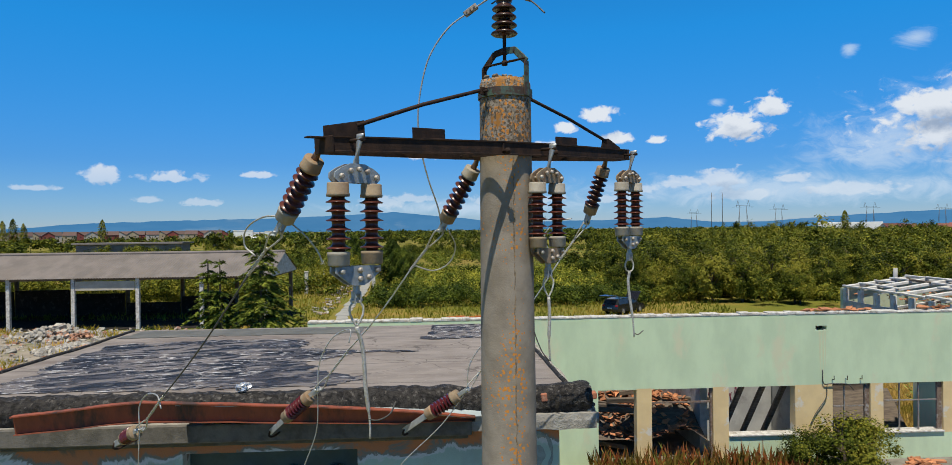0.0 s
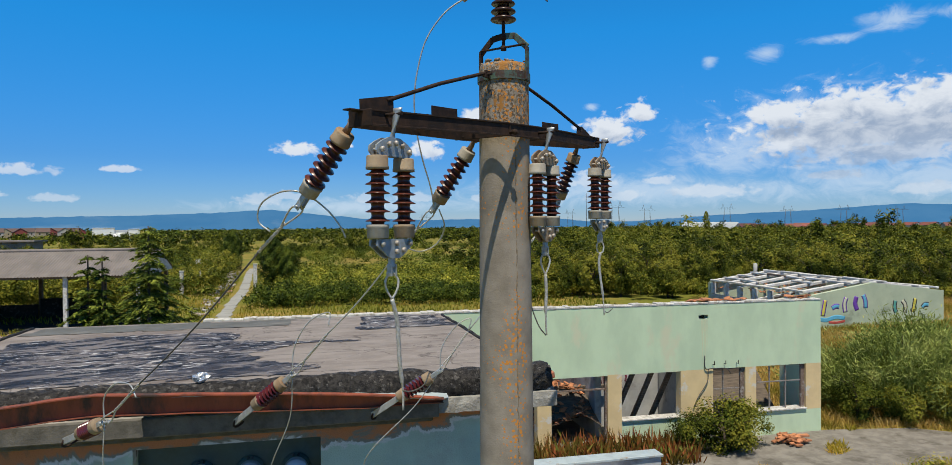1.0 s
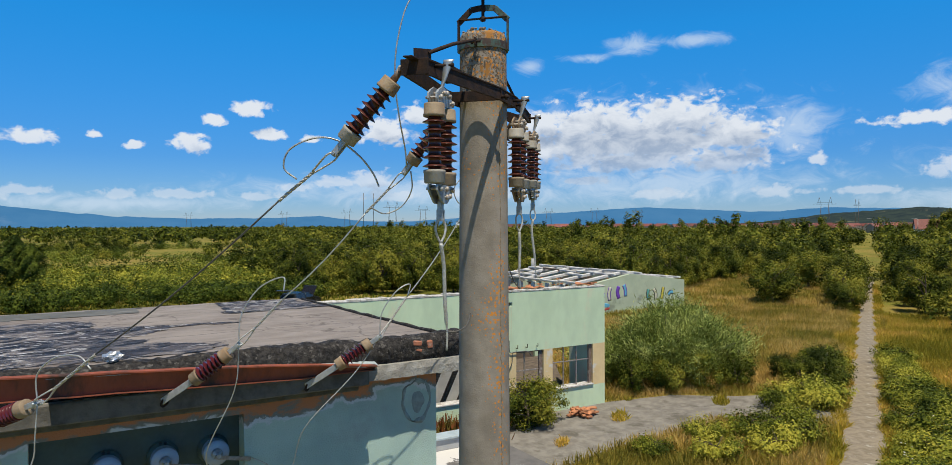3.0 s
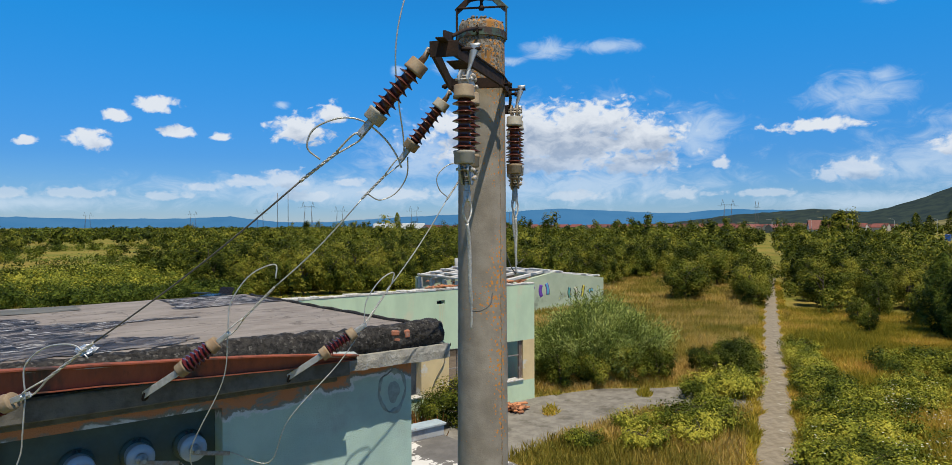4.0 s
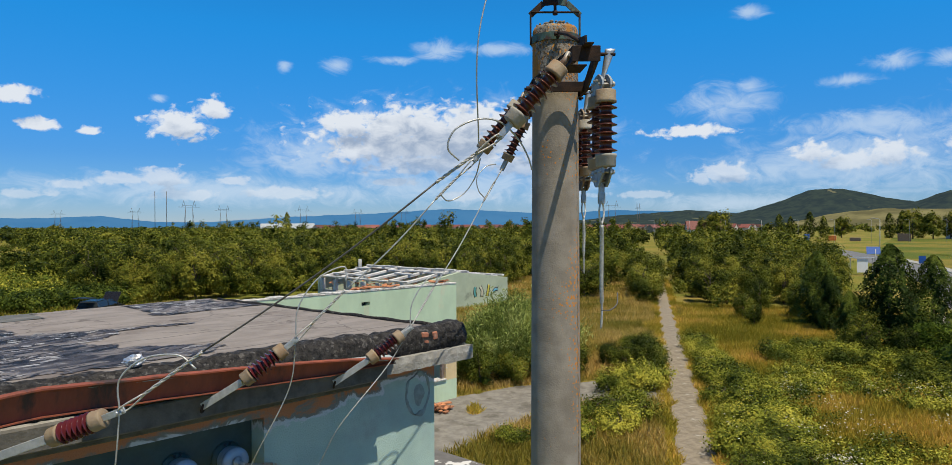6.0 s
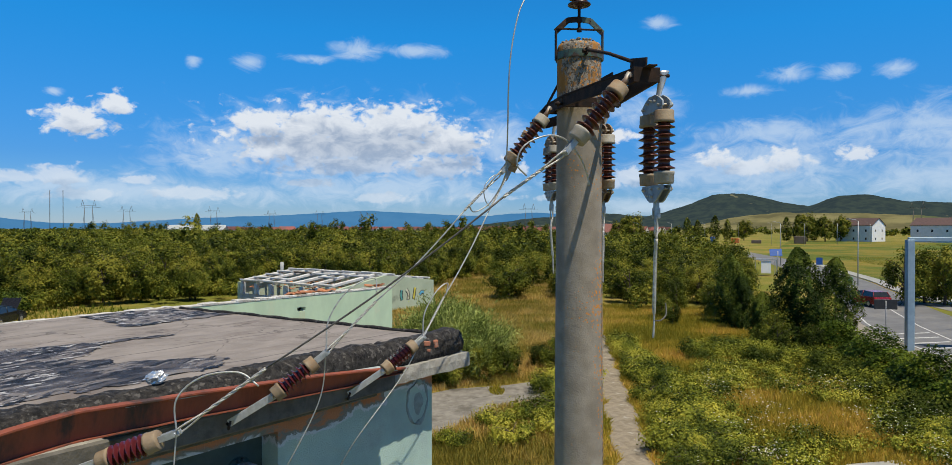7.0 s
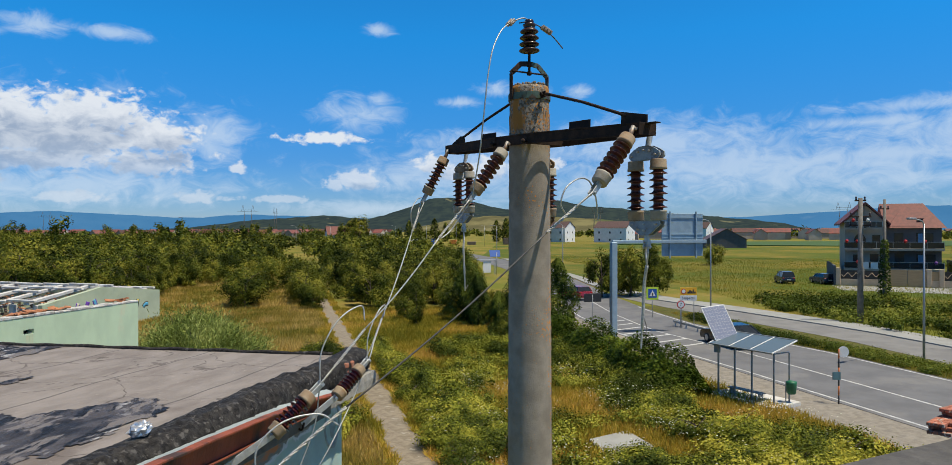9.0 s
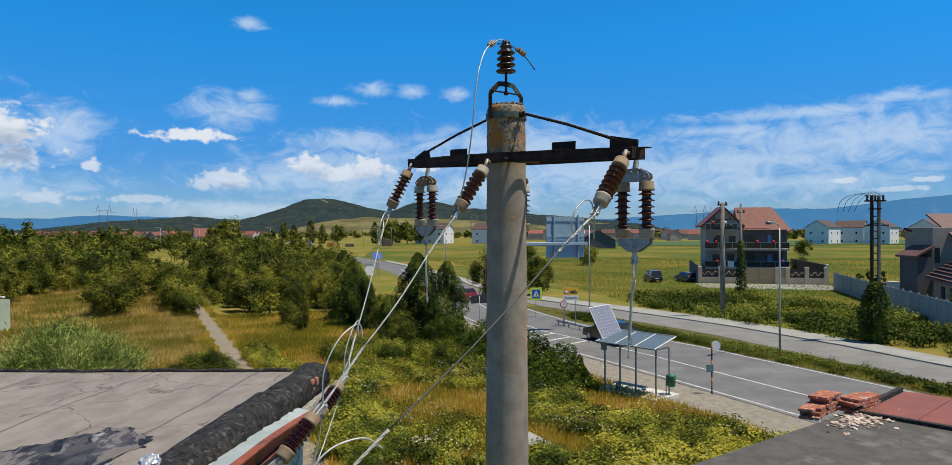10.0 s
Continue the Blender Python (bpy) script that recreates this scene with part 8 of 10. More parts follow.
def simple_house(at, rz, w, d, h, ridge_h, wall_m, roof_m, label, group="far houses", wins=3, storeys=2):
    """A gabled house: walls, roof with overhang, windows on its long and gable sides. Ridge along x."""
    hs = thing("house", at, rz=rz, label=label, category="house", group=group)
    gab = Matrix(((0, 0, 1, 0), (1, 0, 0, 0), (0, 1, 0, 0), (0, 0, 0, 1)))
    part("wall", Shape().prism([(-d / 2, 0), (d / 2, 0), (d / 2, h), (0, h + ridge_h), (-d / 2, h)], -w / 2, w / 2, gab), wall_m, hs)
    o = 0.35
    for s in (-1, 1):
        sh = Shape()
        k = ridge_h / (d / 2)
        y0, z0 = s * (d / 2 + o), h - k * o
        sh.add([(-w / 2 - o, y0, z0 + 0.05), (w / 2 + o, y0, z0 + 0.05), (w / 2 + o, 0, h + ridge_h + 0.05), (-w / 2 - o, 0, h + ridge_h + 0.05),
                (-w / 2 - o, y0, z0 + 0.22), (w / 2 + o, y0, z0 + 0.22), (w / 2 + o, 0, h + ridge_h + 0.22), (-w / 2 - o, 0, h + ridge_h + 0.22)],
               [(0, 1, 2, 3), (7, 6, 5, 4), (0, 4, 5, 1), (1, 5, 6, 2), (0, 3, 7, 4)])
        part("roof", sh, roof_m, hs)
    if wins:
        for st in range(storeys):
            z = 1.5 + st * h / storeys
            for i in range(wins):
                x = -w / 2 + w * (i + 0.5) / wins
                for s in (-1, 1):
                    part("window", Shape().box((x, s * (d / 2 + 0.01), z), (0.9, 0.06, 1.2)), M_DARKGLASS, hs)
            for y in (-d / 4, d / 4):
                for s in (-1, 1):
                    part("window", Shape().box((s * (w / 2 + 0.01), y, z), (0.06, 0.8, 1.1)), M_DARKGLASS, hs)
    return hs


def big_house():
    """Three storeys with balconies, a red roof, a cream fence with gates, and dark side walls."""
    b = thing("villa", (100.0, -17.5, 0), rz=-2.5, label="three-storey grey and cream villa with balconies and a red roof", category="house")
    # local: x away from the street, y along it
    part("wing", Shape().box((9.5, 3.6, 4.3), (9.0, 6.2, 8.6)), M_HBEIGE, b, "cream gabled wing")
    part("main_block", Shape().box((9.2, -3.6, 3.9), (8.0, 8.4, 7.8)), M_HGREY, b, "dark grey main block")
    part("plinth", Shape().box((5.2, -0.5, 0.9), (3.0, 15.0, 1.8)), M_HBEIGE, b)
    gab = Matrix(((0, 0, 1, 0), (1, 0, 0, 0), (0, 1, 0, 0), (0, 0, 0, 1)))
    part("gable", Shape().prism([(0.5, 8.6), (6.7, 8.6), (3.6, 11.0)], 5.0, 14.0, gab), M_HBEIGE, b)
    for y0, y1 in ((-0.2, 3.6), (7.6, 3.6)):
        k = (11.3 - 8.3) / 3.8
        part("roof", Shape().add([(4.2, y0, 8.35), (14.6, y0, 8.35), (14.6, y1, 11.35), (4.2, y1, 11.35), (4.2, y0, 8.1), (14.6, y0, 8.1), (14.6, y1, 11.1), (4.2, y1, 11.1)],
                                 [(0, 1, 2, 3) if y0 < y1 else (3, 2, 1, 0), (4, 7, 6, 5), (0, 3, 7, 4), (0, 4, 5, 1)]), M_ROOFRED, b, "red ribbed roof slope")
    part("roof", Shape().add([(4.4, -8.4, 7.7), (4.4, 0.8, 7.7), (9.6, 0.8, 11.2), (9.6, -6.0, 11.2), (14.4, -8.4, 7.7), (14.4, 0.8, 7.7)], [(0, 3, 2, 1), (4, 5, 2, 3), (0, 4, 3), (1, 2, 5), (0, 1, 5, 4)]), M_ROOFRED, b, "red ribbed roof slope")
    part("dormer_roof", Shape().add([(4.6, -4.6, 7.9), (4.6, 0.2, 7.9), (8.0, -2.2, 10.2), (9.4, -2.2, 10.3), (9.2, -4.6, 8.6), (9.2, 0.2, 8.6)], [(0, 2, 1), (0, 4, 3, 2), (1, 2, 3, 5)]), M_ROOFRED, b)
    part("roof_window", Shape().box((6.0, -4.9, 9.0), (0.9, 0.9, 0.06), pose(0, 0, 0, 0, 0, 0)), M_DARKGLASS, b)
    for z, y0, y1 in ((2.0, 7.0, -7.8), (4.75, 7.0, -7.8), (7.6, 6.9, 1.2)):
        bal = part("balcony", Shape().box((4.4, (y0 + y1) / 2, z), (1.9, y0 - y1, 0.28 if z < 7 else 0.2)), M_HBEIGE, b, "cream balcony slab")
        part("rail", Shape().box((3.5, (y0 + y1) / 2, z + 1.05), (0.06, y0 - y1, 0.06)), M_GALV, bal)
        part("balustrade", Shape().box((3.5, (y0 + y1) / 2, z + 0.6), (0.03, y0 - y1 - 0.1, 0.75)), M_DARKGLASS, bal)
        for k in range(7):
            part("baluster", Shape().box((3.5, y0 + (y1 - y0) * k / 6, z + 0.6), (0.06, 0.06, 0.95)), M_GALV, bal)
    for y, z, w, h in ((4.8, 3.1, 1.3, 1.8), (2.2, 3.1, 1.3, 2.0), (-1.6, 3.2, 1.4, 2.0), (-4.6, 3.1, 0.9, 2.1), (-6.2, 3.1, 1.4, 2.0), (1.9, 6.0, 1.2, 1.5), (-1.5, 6.0, 1.4, 2.0), (-4.6, 6.0, 1.0, 2.1), (-6.0, 6.0, 1.2, 2.0), (4.2, 8.5, 1.6, 1.7)):
        part("window", Shape().box((4.97 if y > 0 else 5.17, y, z), (0.06, w, h)), M_DARKGLASS, b)
    for y, z in ((-4.6, 3.1), (-4.6, 6.0)):
        part("curtain", Shape().box((5.12, y - 0.1, z), (0.03, 0.7, 1.9)), mat("blue_blind", (0.14, 0.30, 0.5)) if z < 4 else bpy.data.materials["blue_blind"], b)
    part("round_window", Shape().lathe([(0.9, 0), (0.9, 0.05)], 24, pose(4.96, 4.4, 6.0, 0, -90, 0)), M_DARKGLASS, b, "round window")
    for y, z, c in ((6.6, 5.9, M_SIGNRED), (5.0, 5.9, M_SIGNRED), (-2.2, 5.9, M_SIGNRED), (-5.0, 5.9, M_SIGNRED), (0.8, 5.9, M_WHITEPAINT), (5.6, 8.8, M_SIGNRED), (3.4, 8.8, M_WHITEPAINT), (4.9, 3.0, M_SIGNRED), (-6.6, 3.0, mat("violet_flowers", (0.2, 0.08, 0.3)))):
        part("flower_basket", Shape().lathe([(0.12, -0.25), (0.3, 0.0), (0.26, 0.16), (0.05, 0.24)], 10, pose(3.4, y, z)), c, b)
    for y in (3.8, 2.4):
        part("hung_rug", Shape().box((3.42, y, 2.55), (0.04, 1.1, 0.9)), M_HWHITE, b)
    b.matrix_world = Matrix.Translation((100.0, -16.1, 0)) @ pose(0, 0, 0, 0, 0, -2.5) @ Matrix.Diagonal((1, 0.80, 1.0, 1))
    f = thing("street_fence", (99.2, -17.4, 0), rz=-2.5, label="cream stone fence with scrolled metal panels and a wooden gate", category="fence")
    M_SCROLL = mat("dark_metal_panel", (0.05, 0.045, 0.04), rough=0.5, metal=0.4)
    part("base_wall", Shape().box((0, 5.2, 0.45), (0.3, 5.6, 0.9)), M_CREAMSTONE, f)
    part("base_wall", Shape().box((0, -5.6, 0.45), (0.3, 6.4, 0.9)), M_CREAMSTONE, f)
    for y in (8.0, 5.2, 2.4, -2.4, -3.8, -6.3, -8.8):
        part("pillar", Shape().box((0, y, 1.2), (0.5, 0.55, 2.4), ch=0.03), M_CREAMSTONE, f)
    for y, w in ((6.6, 2.2), (3.8, 2.2), (-5.05, 1.9), (-7.55, 1.9)):
        part("panel", Shape().box((0, y, 1.5), (0.08, w, 1.15)), M_SCROLL, f)
        part("scroll", Shape().tube(bend([(-0.08, y - w * 0.45 + w * 0.9 * k / 8, 1.5 + 0.25 * math.sin(k * 1.57)) for k in range(9)], 4), 0.04, 5), M_CREAMSTONE, f)
    for y in (1.2, -1.2):
        part("gate_leaf", Shape().box((0, y, 1.15), (0.1, 2.3, 2.0 + 0.2)), M_WOODGATE, f, "tan wooden gate leaf")
    part("gate_leaf", Shape().box((0, -3.1, 1.05), (0.1, 1.0, 2.0)), M_WOODGATE, f)
    for y, L, lab in ((8.4, 14.0, "dark boundary wall beside the villa"), (-9.2, 24.0, "dark slatted boundary fence beside the villa")):
        solo("boundary_wall", Shape().box((L / 2, 0, 1.35), (L, 0.25, 2.7)), M_HGREY if y > 0 else mat("dark_brown_fence", (0.06, 0.045, 0.035)), lab, "fence", m=pose(99.4, -17.4 + y, 0, 0, 0, -2.5))
    return b


big_house()
solo("driveway", Shape().prism([(91.5, -9.0), (98.9, -8.6), (98.6, -26.5), (89.0, -25.0)], -0.05, 0.02), M_PAVING, "pale gravel drive before the villa", "drive", kind="structure")

# grey house with a brown tiled roof, and its metal fence
gh = thing("grey_house", (72.84, -28.09, 0), rz=-79.4, label="grey plastered house with brown tiled roofs", category="house")
M_GHWALL = mat("grey_plaster_wall", (0.34, 0.30, 0.25), (0.28, 0.25, 0.21), scale=0.8, rough=0.9, bump=0.1)
M_GHROOF = mat("brown_ribbed_tiles", (0.17, 0.085, 0.072), (0.12, 0.062, 0.055), scale=2.5, rough=0.6, bump=0.2)
gw = Matrix(((0.932, -0.363, 0, 0), (-0.363, -0.932, 0, 0), (0, 0, -1, 0), (0, 0, 0, 1))) @ Matrix.Diagonal((1, 1, -1, 1))
GS = 4.75 / 6.9
part("wing", Shape().add([(0.7, 0.7, 0), (13.1, 0.7, 0), (13.1, 9.6, 0), (0.7, 9.6, 0), (0.7, 0.7, 3.0), (13.1, 0.7, 3.0), (13.1, 9.6, 3.0), (0.7, 9.6, 3.0), (6.9, 0.7, 7.2), (6.9, 9.6, 7.2)],
                         [(0, 1, 5, 8, 4), (3, 7, 9, 6, 2), (0, 4, 7, 3), (1, 2, 6, 5)], gw), M_GHWALL, gh, "grey plastered wing")
for side in (0, 1):
    x0, x1 = (0.0, 6.9) if side == 0 else (13.8, 6.9)
    part("roof", Shape().add([(x0, 0, 2.84), (x0, 10.3, 2.84), (x1, 10.3, 7.59), (x1, 0, 7.59), (x0, 0, 2.62), (x0, 10.3, 2.62), (x1, 10.3, 7.37), (x1, 0, 7.37)], [(0, 1, 2, 3), (4, 7, 6, 5), (0, 4, 5, 1), (1, 5, 6, 2), (0, 3, 7, 4)], gw), M_GHROOF, gh, "brown tiled roof slope")
for k in range(17):
    x = 0.2 + k * 0.4
    part("tile_course", Shape().box((x, 5.15, 2.84 + x * GS + 0.035), (0.42, 10.28, 0.05), gw @ pose(0, 0, 0)), M_GHROOF, gh)
part("window", Shape().box((0.66, 4.2, 1.6), (0.06, 1.3, 1.2), gw), M_DARKGLASS, gh)
part("window", Shape().box((0.66, 7.4, 1.6), (0.06, 1.3, 1.2), gw), M_DARKGLASS, gh)
part("tower", Shape().box((4.2, 3.2, 3.95), (5.6, 4.6, 7.9), ch=0.03), M_GHWALL, gh, "grey plastered tower")
part("window", Shape().box((1.9, 0.88, 5.0), (0.5, 0.06, 1.6)), M_DARKGLASS, gh)
part("porch", Shape().box((0.6, 2.4, 2.4), (1.5, 3.0, 4.8)), M_HGREY, gh)
part("roof", Shape().add([(-0.5, 0.6, 4.95), (1.45, 0.6, 6.05), (1.45, 4.2, 6.05), (-0.5, 4.2, 4.95), (-0.5, 0.6, 4.75), (1.45, 0.6, 5.85), (1.45, 4.2, 5.85), (-0.5, 4.2, 4.75)], [(0, 1, 2, 3), (7, 6, 5, 4), (0, 4, 5, 1), (0, 3, 7, 4)]), M_GHROOF, gh, "brown tiled porch roof")
part("roof", Shape().add([(3.1, 0.2, 7.0), (9.0, 0.2, 7.0), (9.0, 4.6, 9.4), (3.1, 4.6, 9.4), (3.1, 0.2, 6.8), (9.0, 0.2, 6.8), (9.0, 4.6, 9.2), (3.1, 4.6, 9.2)], [(0, 1, 2, 3), (7, 6, 5, 4), (0, 4, 5, 1), (0, 3, 7, 4)]), M_GHROOF, gh, "brown tiled upper roof")
M_BLUEFENCE = mat("grey_blue_sheet_fence", (0.25, 0.30, 0.32), (0.21, 0.255, 0.275), scale=1, rough=0.6, bump=0.05, rand=0.15)
sf = thing("sheet_fence", (90.0, -24.6, 0), label="long grey-blue sheet metal fence", category="fence")
fa, fb = Vector((90.0, -24.6, 0)), Vector((46.0, -21.4, 0))
for k in range(22):
    p0, p1 = fa.lerp(fb, k / 22), fa.lerp(fb, (k + 1) / 22)
    d = p1 - p0
    part("fence_panel", Shape().box((d.length / 2, 0, 1.1), (d.length - 0.06, 0.06, 2.1)), M_BLUEFENCE, sf, m=Matrix.Translation(p0 - fa) @ pose(0, 0, 0, 0, 0, math.degrees(math.atan2(d.y, d.x))))
    part("fence_post", Shape().box((0, 0, 1.15), (0.09, 0.12, 2.3)), M_GALV, sf, m=Matrix.Translation(p0 - fa))
car((84.0, -28.5, 0), 60, P_WHITE, "white car parked behind the fence", True)
solo("garden_wall", Shape().box((0, 0, 0.9), (3.2, 0.5, 1.8), ch=0.02), M_HWHITE, "white rendered garden wall", "wall", m=pose(80.0, -28.6, 0, 0, 0, 50))
solo("garden_lamp", Shape().tube([(0, 0, 0), (0, 0, 2.8)], 0.05, 6).lathe([(0.05, 2.8), (0.22, 2.85), (0.22, 3.1), (0.05, 3.2)], 8), M_GALV, "small garden lamp beside the fence", "lamp", m=pose(91.5, -24.2, 0))

# pair of white houses in the field, the grey barn, and the row to the north-east
for x, y, rz, w, d, h, r in ((404, 106, -104, 19, 13, 8.4, 3.6), (404, 71, -104, 20, 13, 8.4, 3.6), (426, 28, -106, 19, 13, 8.0, 3.6)):
    hs = simple_house((x, y, 0), rz, w, d, h, r, M_HWHITE, M_ROOFBROWN, "white two-storey house with a brown roof in the field", "white field houses", 3)
part("banner", Shape().box((-8, 6.56, 5.2), (8, 0.08, 1.4)), M_SIGNRED, hs, "red banner")
simple_house((300, 9, 0), 8, 20, 15, 3.4, 4.2, M_HGREY, M_ROOFBROWN, "grey barn with a lean-to roof in the meadow", "field barns", 0)
for x, y, w in ((389, -108, 15), (402, -126, 14), (388, -136, 13), (373, -152, 17), (380, -177, 17), (361, -191, 17)):
    simple_house((x, y, 0), -38 if w % 2 else -118, w, 12, 8.6, 3.6, M_HWHITE, M_ROOFBROWN, "white house block with a brown roof across the field", "white field houses", 2)


# ---- towns on the plain ----
def town(rings, seed, protos, label):
    rnd = random.Random(seed)
    for a0, a1, d0, d1, n in rings:
        for k in range(n):
            a = radians(a0 + (a1 - a0) * (k + rnd.random()) / n)
            d = rnd.uniform(d0, d1)
            p = rnd.choice(protos)
            copy_thing(p, pose(d * math.sin(a), d * math.cos(a), 0, 0, 0, rnd.choice((0, 90)) + rnd.uniform(-15, 15)))


far_a = simple_house((620, -60, 0), 10, 9, 8, 4.6, 2.9, M_HMIX, M_ROOFMIX, "far house with a tiled roof at the edge of town", wins=0)
far_b = simple_house((640, -90, 0), 80, 11, 8, 4.4, 3.0, M_HMIX, M_ROOFMIX, "far house with a tiled roof at the edge of town", wins=0)
far_c = simple_house((650, -20, 0), 30, 14, 9, 5.2, 2.8, M_HMIX, M_ROOFMIX, "far house with a tiled roof at the edge of town", wins=0)
town([(85, 101, 500, 950, 96), (101, 116, 700, 1100, 30), (40, 62, 560, 950, 50), (26, 40, 640, 950, 18), (79, 86, 500, 800, 20)], 4, [far_a, far_b, far_c], "")
# terraced row to the north-west
M_TERR = [mat("terrace_" + n, c, tuple(x * 0.85 for x in c), scale=0.3, rough=0.9, bump=0) for n, c in (("red", (0.22, 0.055, 0.05)), ("cream", (0.36, 0.30, 0.21)), ("white", (0.40, 0.37, 0.34)))]
rnd = random.Random(17)
terr = [simple_house((-300 - k, 640, 0), 100, 9.0, 9, 6.2, 2.9, M_TERR[k], M_ROOFBROWN, ("red", "cream", "white")[k] + " terraced house with a dark brown roof", "terraced row", 2) for k in range(3)]
for k in range(54):
    a = radians(-47 + 23.6 * k / 53)
    d = 640 + 40 * (k % 3)
    copy_thing(terr[(k * 2 + k // 3) % 3], pose(d * math.sin(a), d * math.cos(a), 0, 0, 0, (90 if k % 2 else 0) - math.degrees(a) + rnd.uniform(-6, 6)))
for o in terr:
    o.matrix_world = pose(-430 - 20 * terr.index(o), 500 + 15 * terr.index(o), 0, 0, 0, 60)
for a, d, w, h in ((-21.9, 690, 17, 8.5), (-20.8, 700, 22, 6.5), (-19.9, 690, 9, 7.5)):
    solo("works_hall", Shape().box((0, 0, h / 2), (w, 14, h), ch=0.2).box((0, 0, h + 0.3), (w + 0.6, 14.6, 0.6), ch=0.1), M_HWHITE, "white works hall on the plain", "hall", "works halls", m=pose(d * math.sin(radians(a)), d * math.cos(radians(a)), 0, 0, 0, -a))
for a, d, r, h in ((-20.9, 640, 8, 2.0),):
    solo("storage_tank", Shape().lathe([(r, 0), (r, h), (r * 0.5, h + 2), (0.5, h + 2.5)], 24), M_HWHITE, "white storage tank on the plain", "tank", "storage tanks", m=pose(d * math.sin(radians(a)), d * math.cos(radians(a)), 0))
solo("long_hall", Shape().box((0, 0, 5), (60, 25, 10), ch=0.4), M_HWHITE, "long white hall on the plain", "hall", m=pose(350, 760, 0, 0, 0, -25))
solo("long_hall", Shape().box((0, 0, 2.4), (34, 8, 3.4)).box((0, 0, 4.4), (36, 10, 0.5)), M_CORR, "long low shed roof among the bushes", "hall", m=pose(-128, 226, 0, 0, 0, 5))


# ---- pylons ----
def pylon(at, h, rz, label):
    p = thing("pylon", at, rz=rz, label=label, category="pylon", group="power line pylons")
    r = h * 0.0045
    for s in (-1, 1):
        sh = Shape()
        for q in (-1, 1):
            sh.tube([(s * h * 0.16 + q * h * 0.03, 0, 0), (s * h * 0.11, 0, h * 0.78)], r, 4)
        for k in range(6):
            z0, z1 = h * 0.13 * k, h * 0.13 * (k + 1)
            w0, w1 = h * 0.03 * (1 - k / 6), h * 0.03 * (1 - (k + 1) / 6)
            sh.tube([(s * (h * 0.16 - h * 0.05 * k / 6) - w0, 0, z0), (s * (h * 0.16 - h * 0.05 * (k + 1) / 6) + w1, 0, z1)], r * 0.7, 4)
        part("leg", sh, M_WIREDARK, p)
        part("peak", Shape().tube([(s * h * 0.11, 0, h * 0.78), (s * h * 0.17, 0, h)], r, 4).tube([(s * h * 0.17, 0, h), (s * h * 0.22, 0, h * 0.8)], r, 4), M_WIREDARK, p)
    part("beam", Shape().tube([(-h * 0.36, 0, h * 0.79), (h * 0.36, 0, h * 0.79)], r, 4).tube([(-h * 0.22, 0, h * 0.84), (h * 0.22, 0, h * 0.84)], r, 4), M_WIREDARK, p)
    return p


py = pylon((1000 * math.sin(radians(53)), 1000 * math.cos(radians(53)), 0), 38, 20, "steel portal pylon of a far power line")
for a, d, h in ((50.9, 900, 44), (20.0, 1100, 1), (26.0, 1100, 1), (13.9, 1300, 1), (9.0, 1500, 1), (34, 1300, 1), (37.5, 1400, 1), (82.5, 1100, 1), (98.2, 1000, 1), (97.0, 900, 1), (79.0, 1000, 1), (2.0, 1700, 1), (17.5, 900, 1), (30.3, 1300, 1)):
    copy_thing(py, pose(d * math.sin(radians(a)), d * math.cos(radians(a)), 0, 0, 0, -a + 25))
for a in (15.2, 16.0):
    solo("radio_mast", Shape().tube([(0, 0, 0), (0, 0, 62)], 0.5, 4), M_WIREDARK, "thin radio mast on the plain", "mast", "radio masts", m=pose(1200 * math.sin(radians(a)), 1200 * math.cos(radians(a)), 0))
# row of lamps along the far road
for k in range(10):
    lamp_post((235 + 10 * k, 172 + 4.0 * k - 14 * k, 0), 9.0, 1.5, 150, "far street lamp beyond the bushes")
# building works at the field's edge
for k, (x, y, w, h, c) in enumerate(((330, 165, 6, 2.6, M_WHITEPAINT), (322, 150, 3, 2.8, M_SIGNBLUE), (318, 160, 5, 1.6, M_HBEIGE), (325, 140, 5, 2.2, M_ORANGE), (320, 128, 6, 1.5, M_OLDTIMBER), (330, 112, 7, 3.2, M_OLDTIMBER))):
    solo("site_cabin", Shape().box((0, 0, h / 2), (w, w * 0.7, h), ch=0.1), c, ("white site cabin", "blue site toilet", "stack of pale blocks", "orange digger", "stack of brown boards", "dark timber hut")[k] + " at the building site", "site hut", "building site", m=pose(x, y, 0, 0, 0, 20))
simple_house((300, 190, 0), -50, 16, 11, 5.0, 4.0, M_HWHITE, M_ROOFRED, "white house with a bright red roof beyond the bushes", "far houses", 2)
# information stand with a panel and a solar cell by the far pavement
st = thing("info_stand", (104, 42.5, 0), rz=-60, label="glazed information stand with a small solar panel", category="shelter")
for x in (-1.5, 1.5):
    for y in (-0.7, 0.7):
        part("post", Shape().box((x, y, 1.25), (0.08, 0.08, 2.5)), M_GALV, st)
part("poster", Shape().box((0, -0.7, 1.4), (1.4, 0.05, 1.9)), M_HWHITE, st)
part("roof", Shape().box((0, 0, 2.55), (3.3, 1.7, 0.08)), M_GALV, st)
part("solar_panel", Shape().box((1.8, 0, 3.9), (1.8, 0.06, 1.2), pose(0, 0, 0, -25, 0, 0)), M_SIGNBLUE, st)
part("mast", Shape().tube([(1.8, 0, 0), (1.8, 0, 3.8)], 0.05, 6), M_GALV, st)
post_sign("parking_sign", (100, 33.5, 0), "small blue square road sign on a post", 3.0, [("plate", Shape().box((-0.05, 0, 2.7), (0.03, 0.8, 1.0)), M_SIGNBLUE)], rz=20)
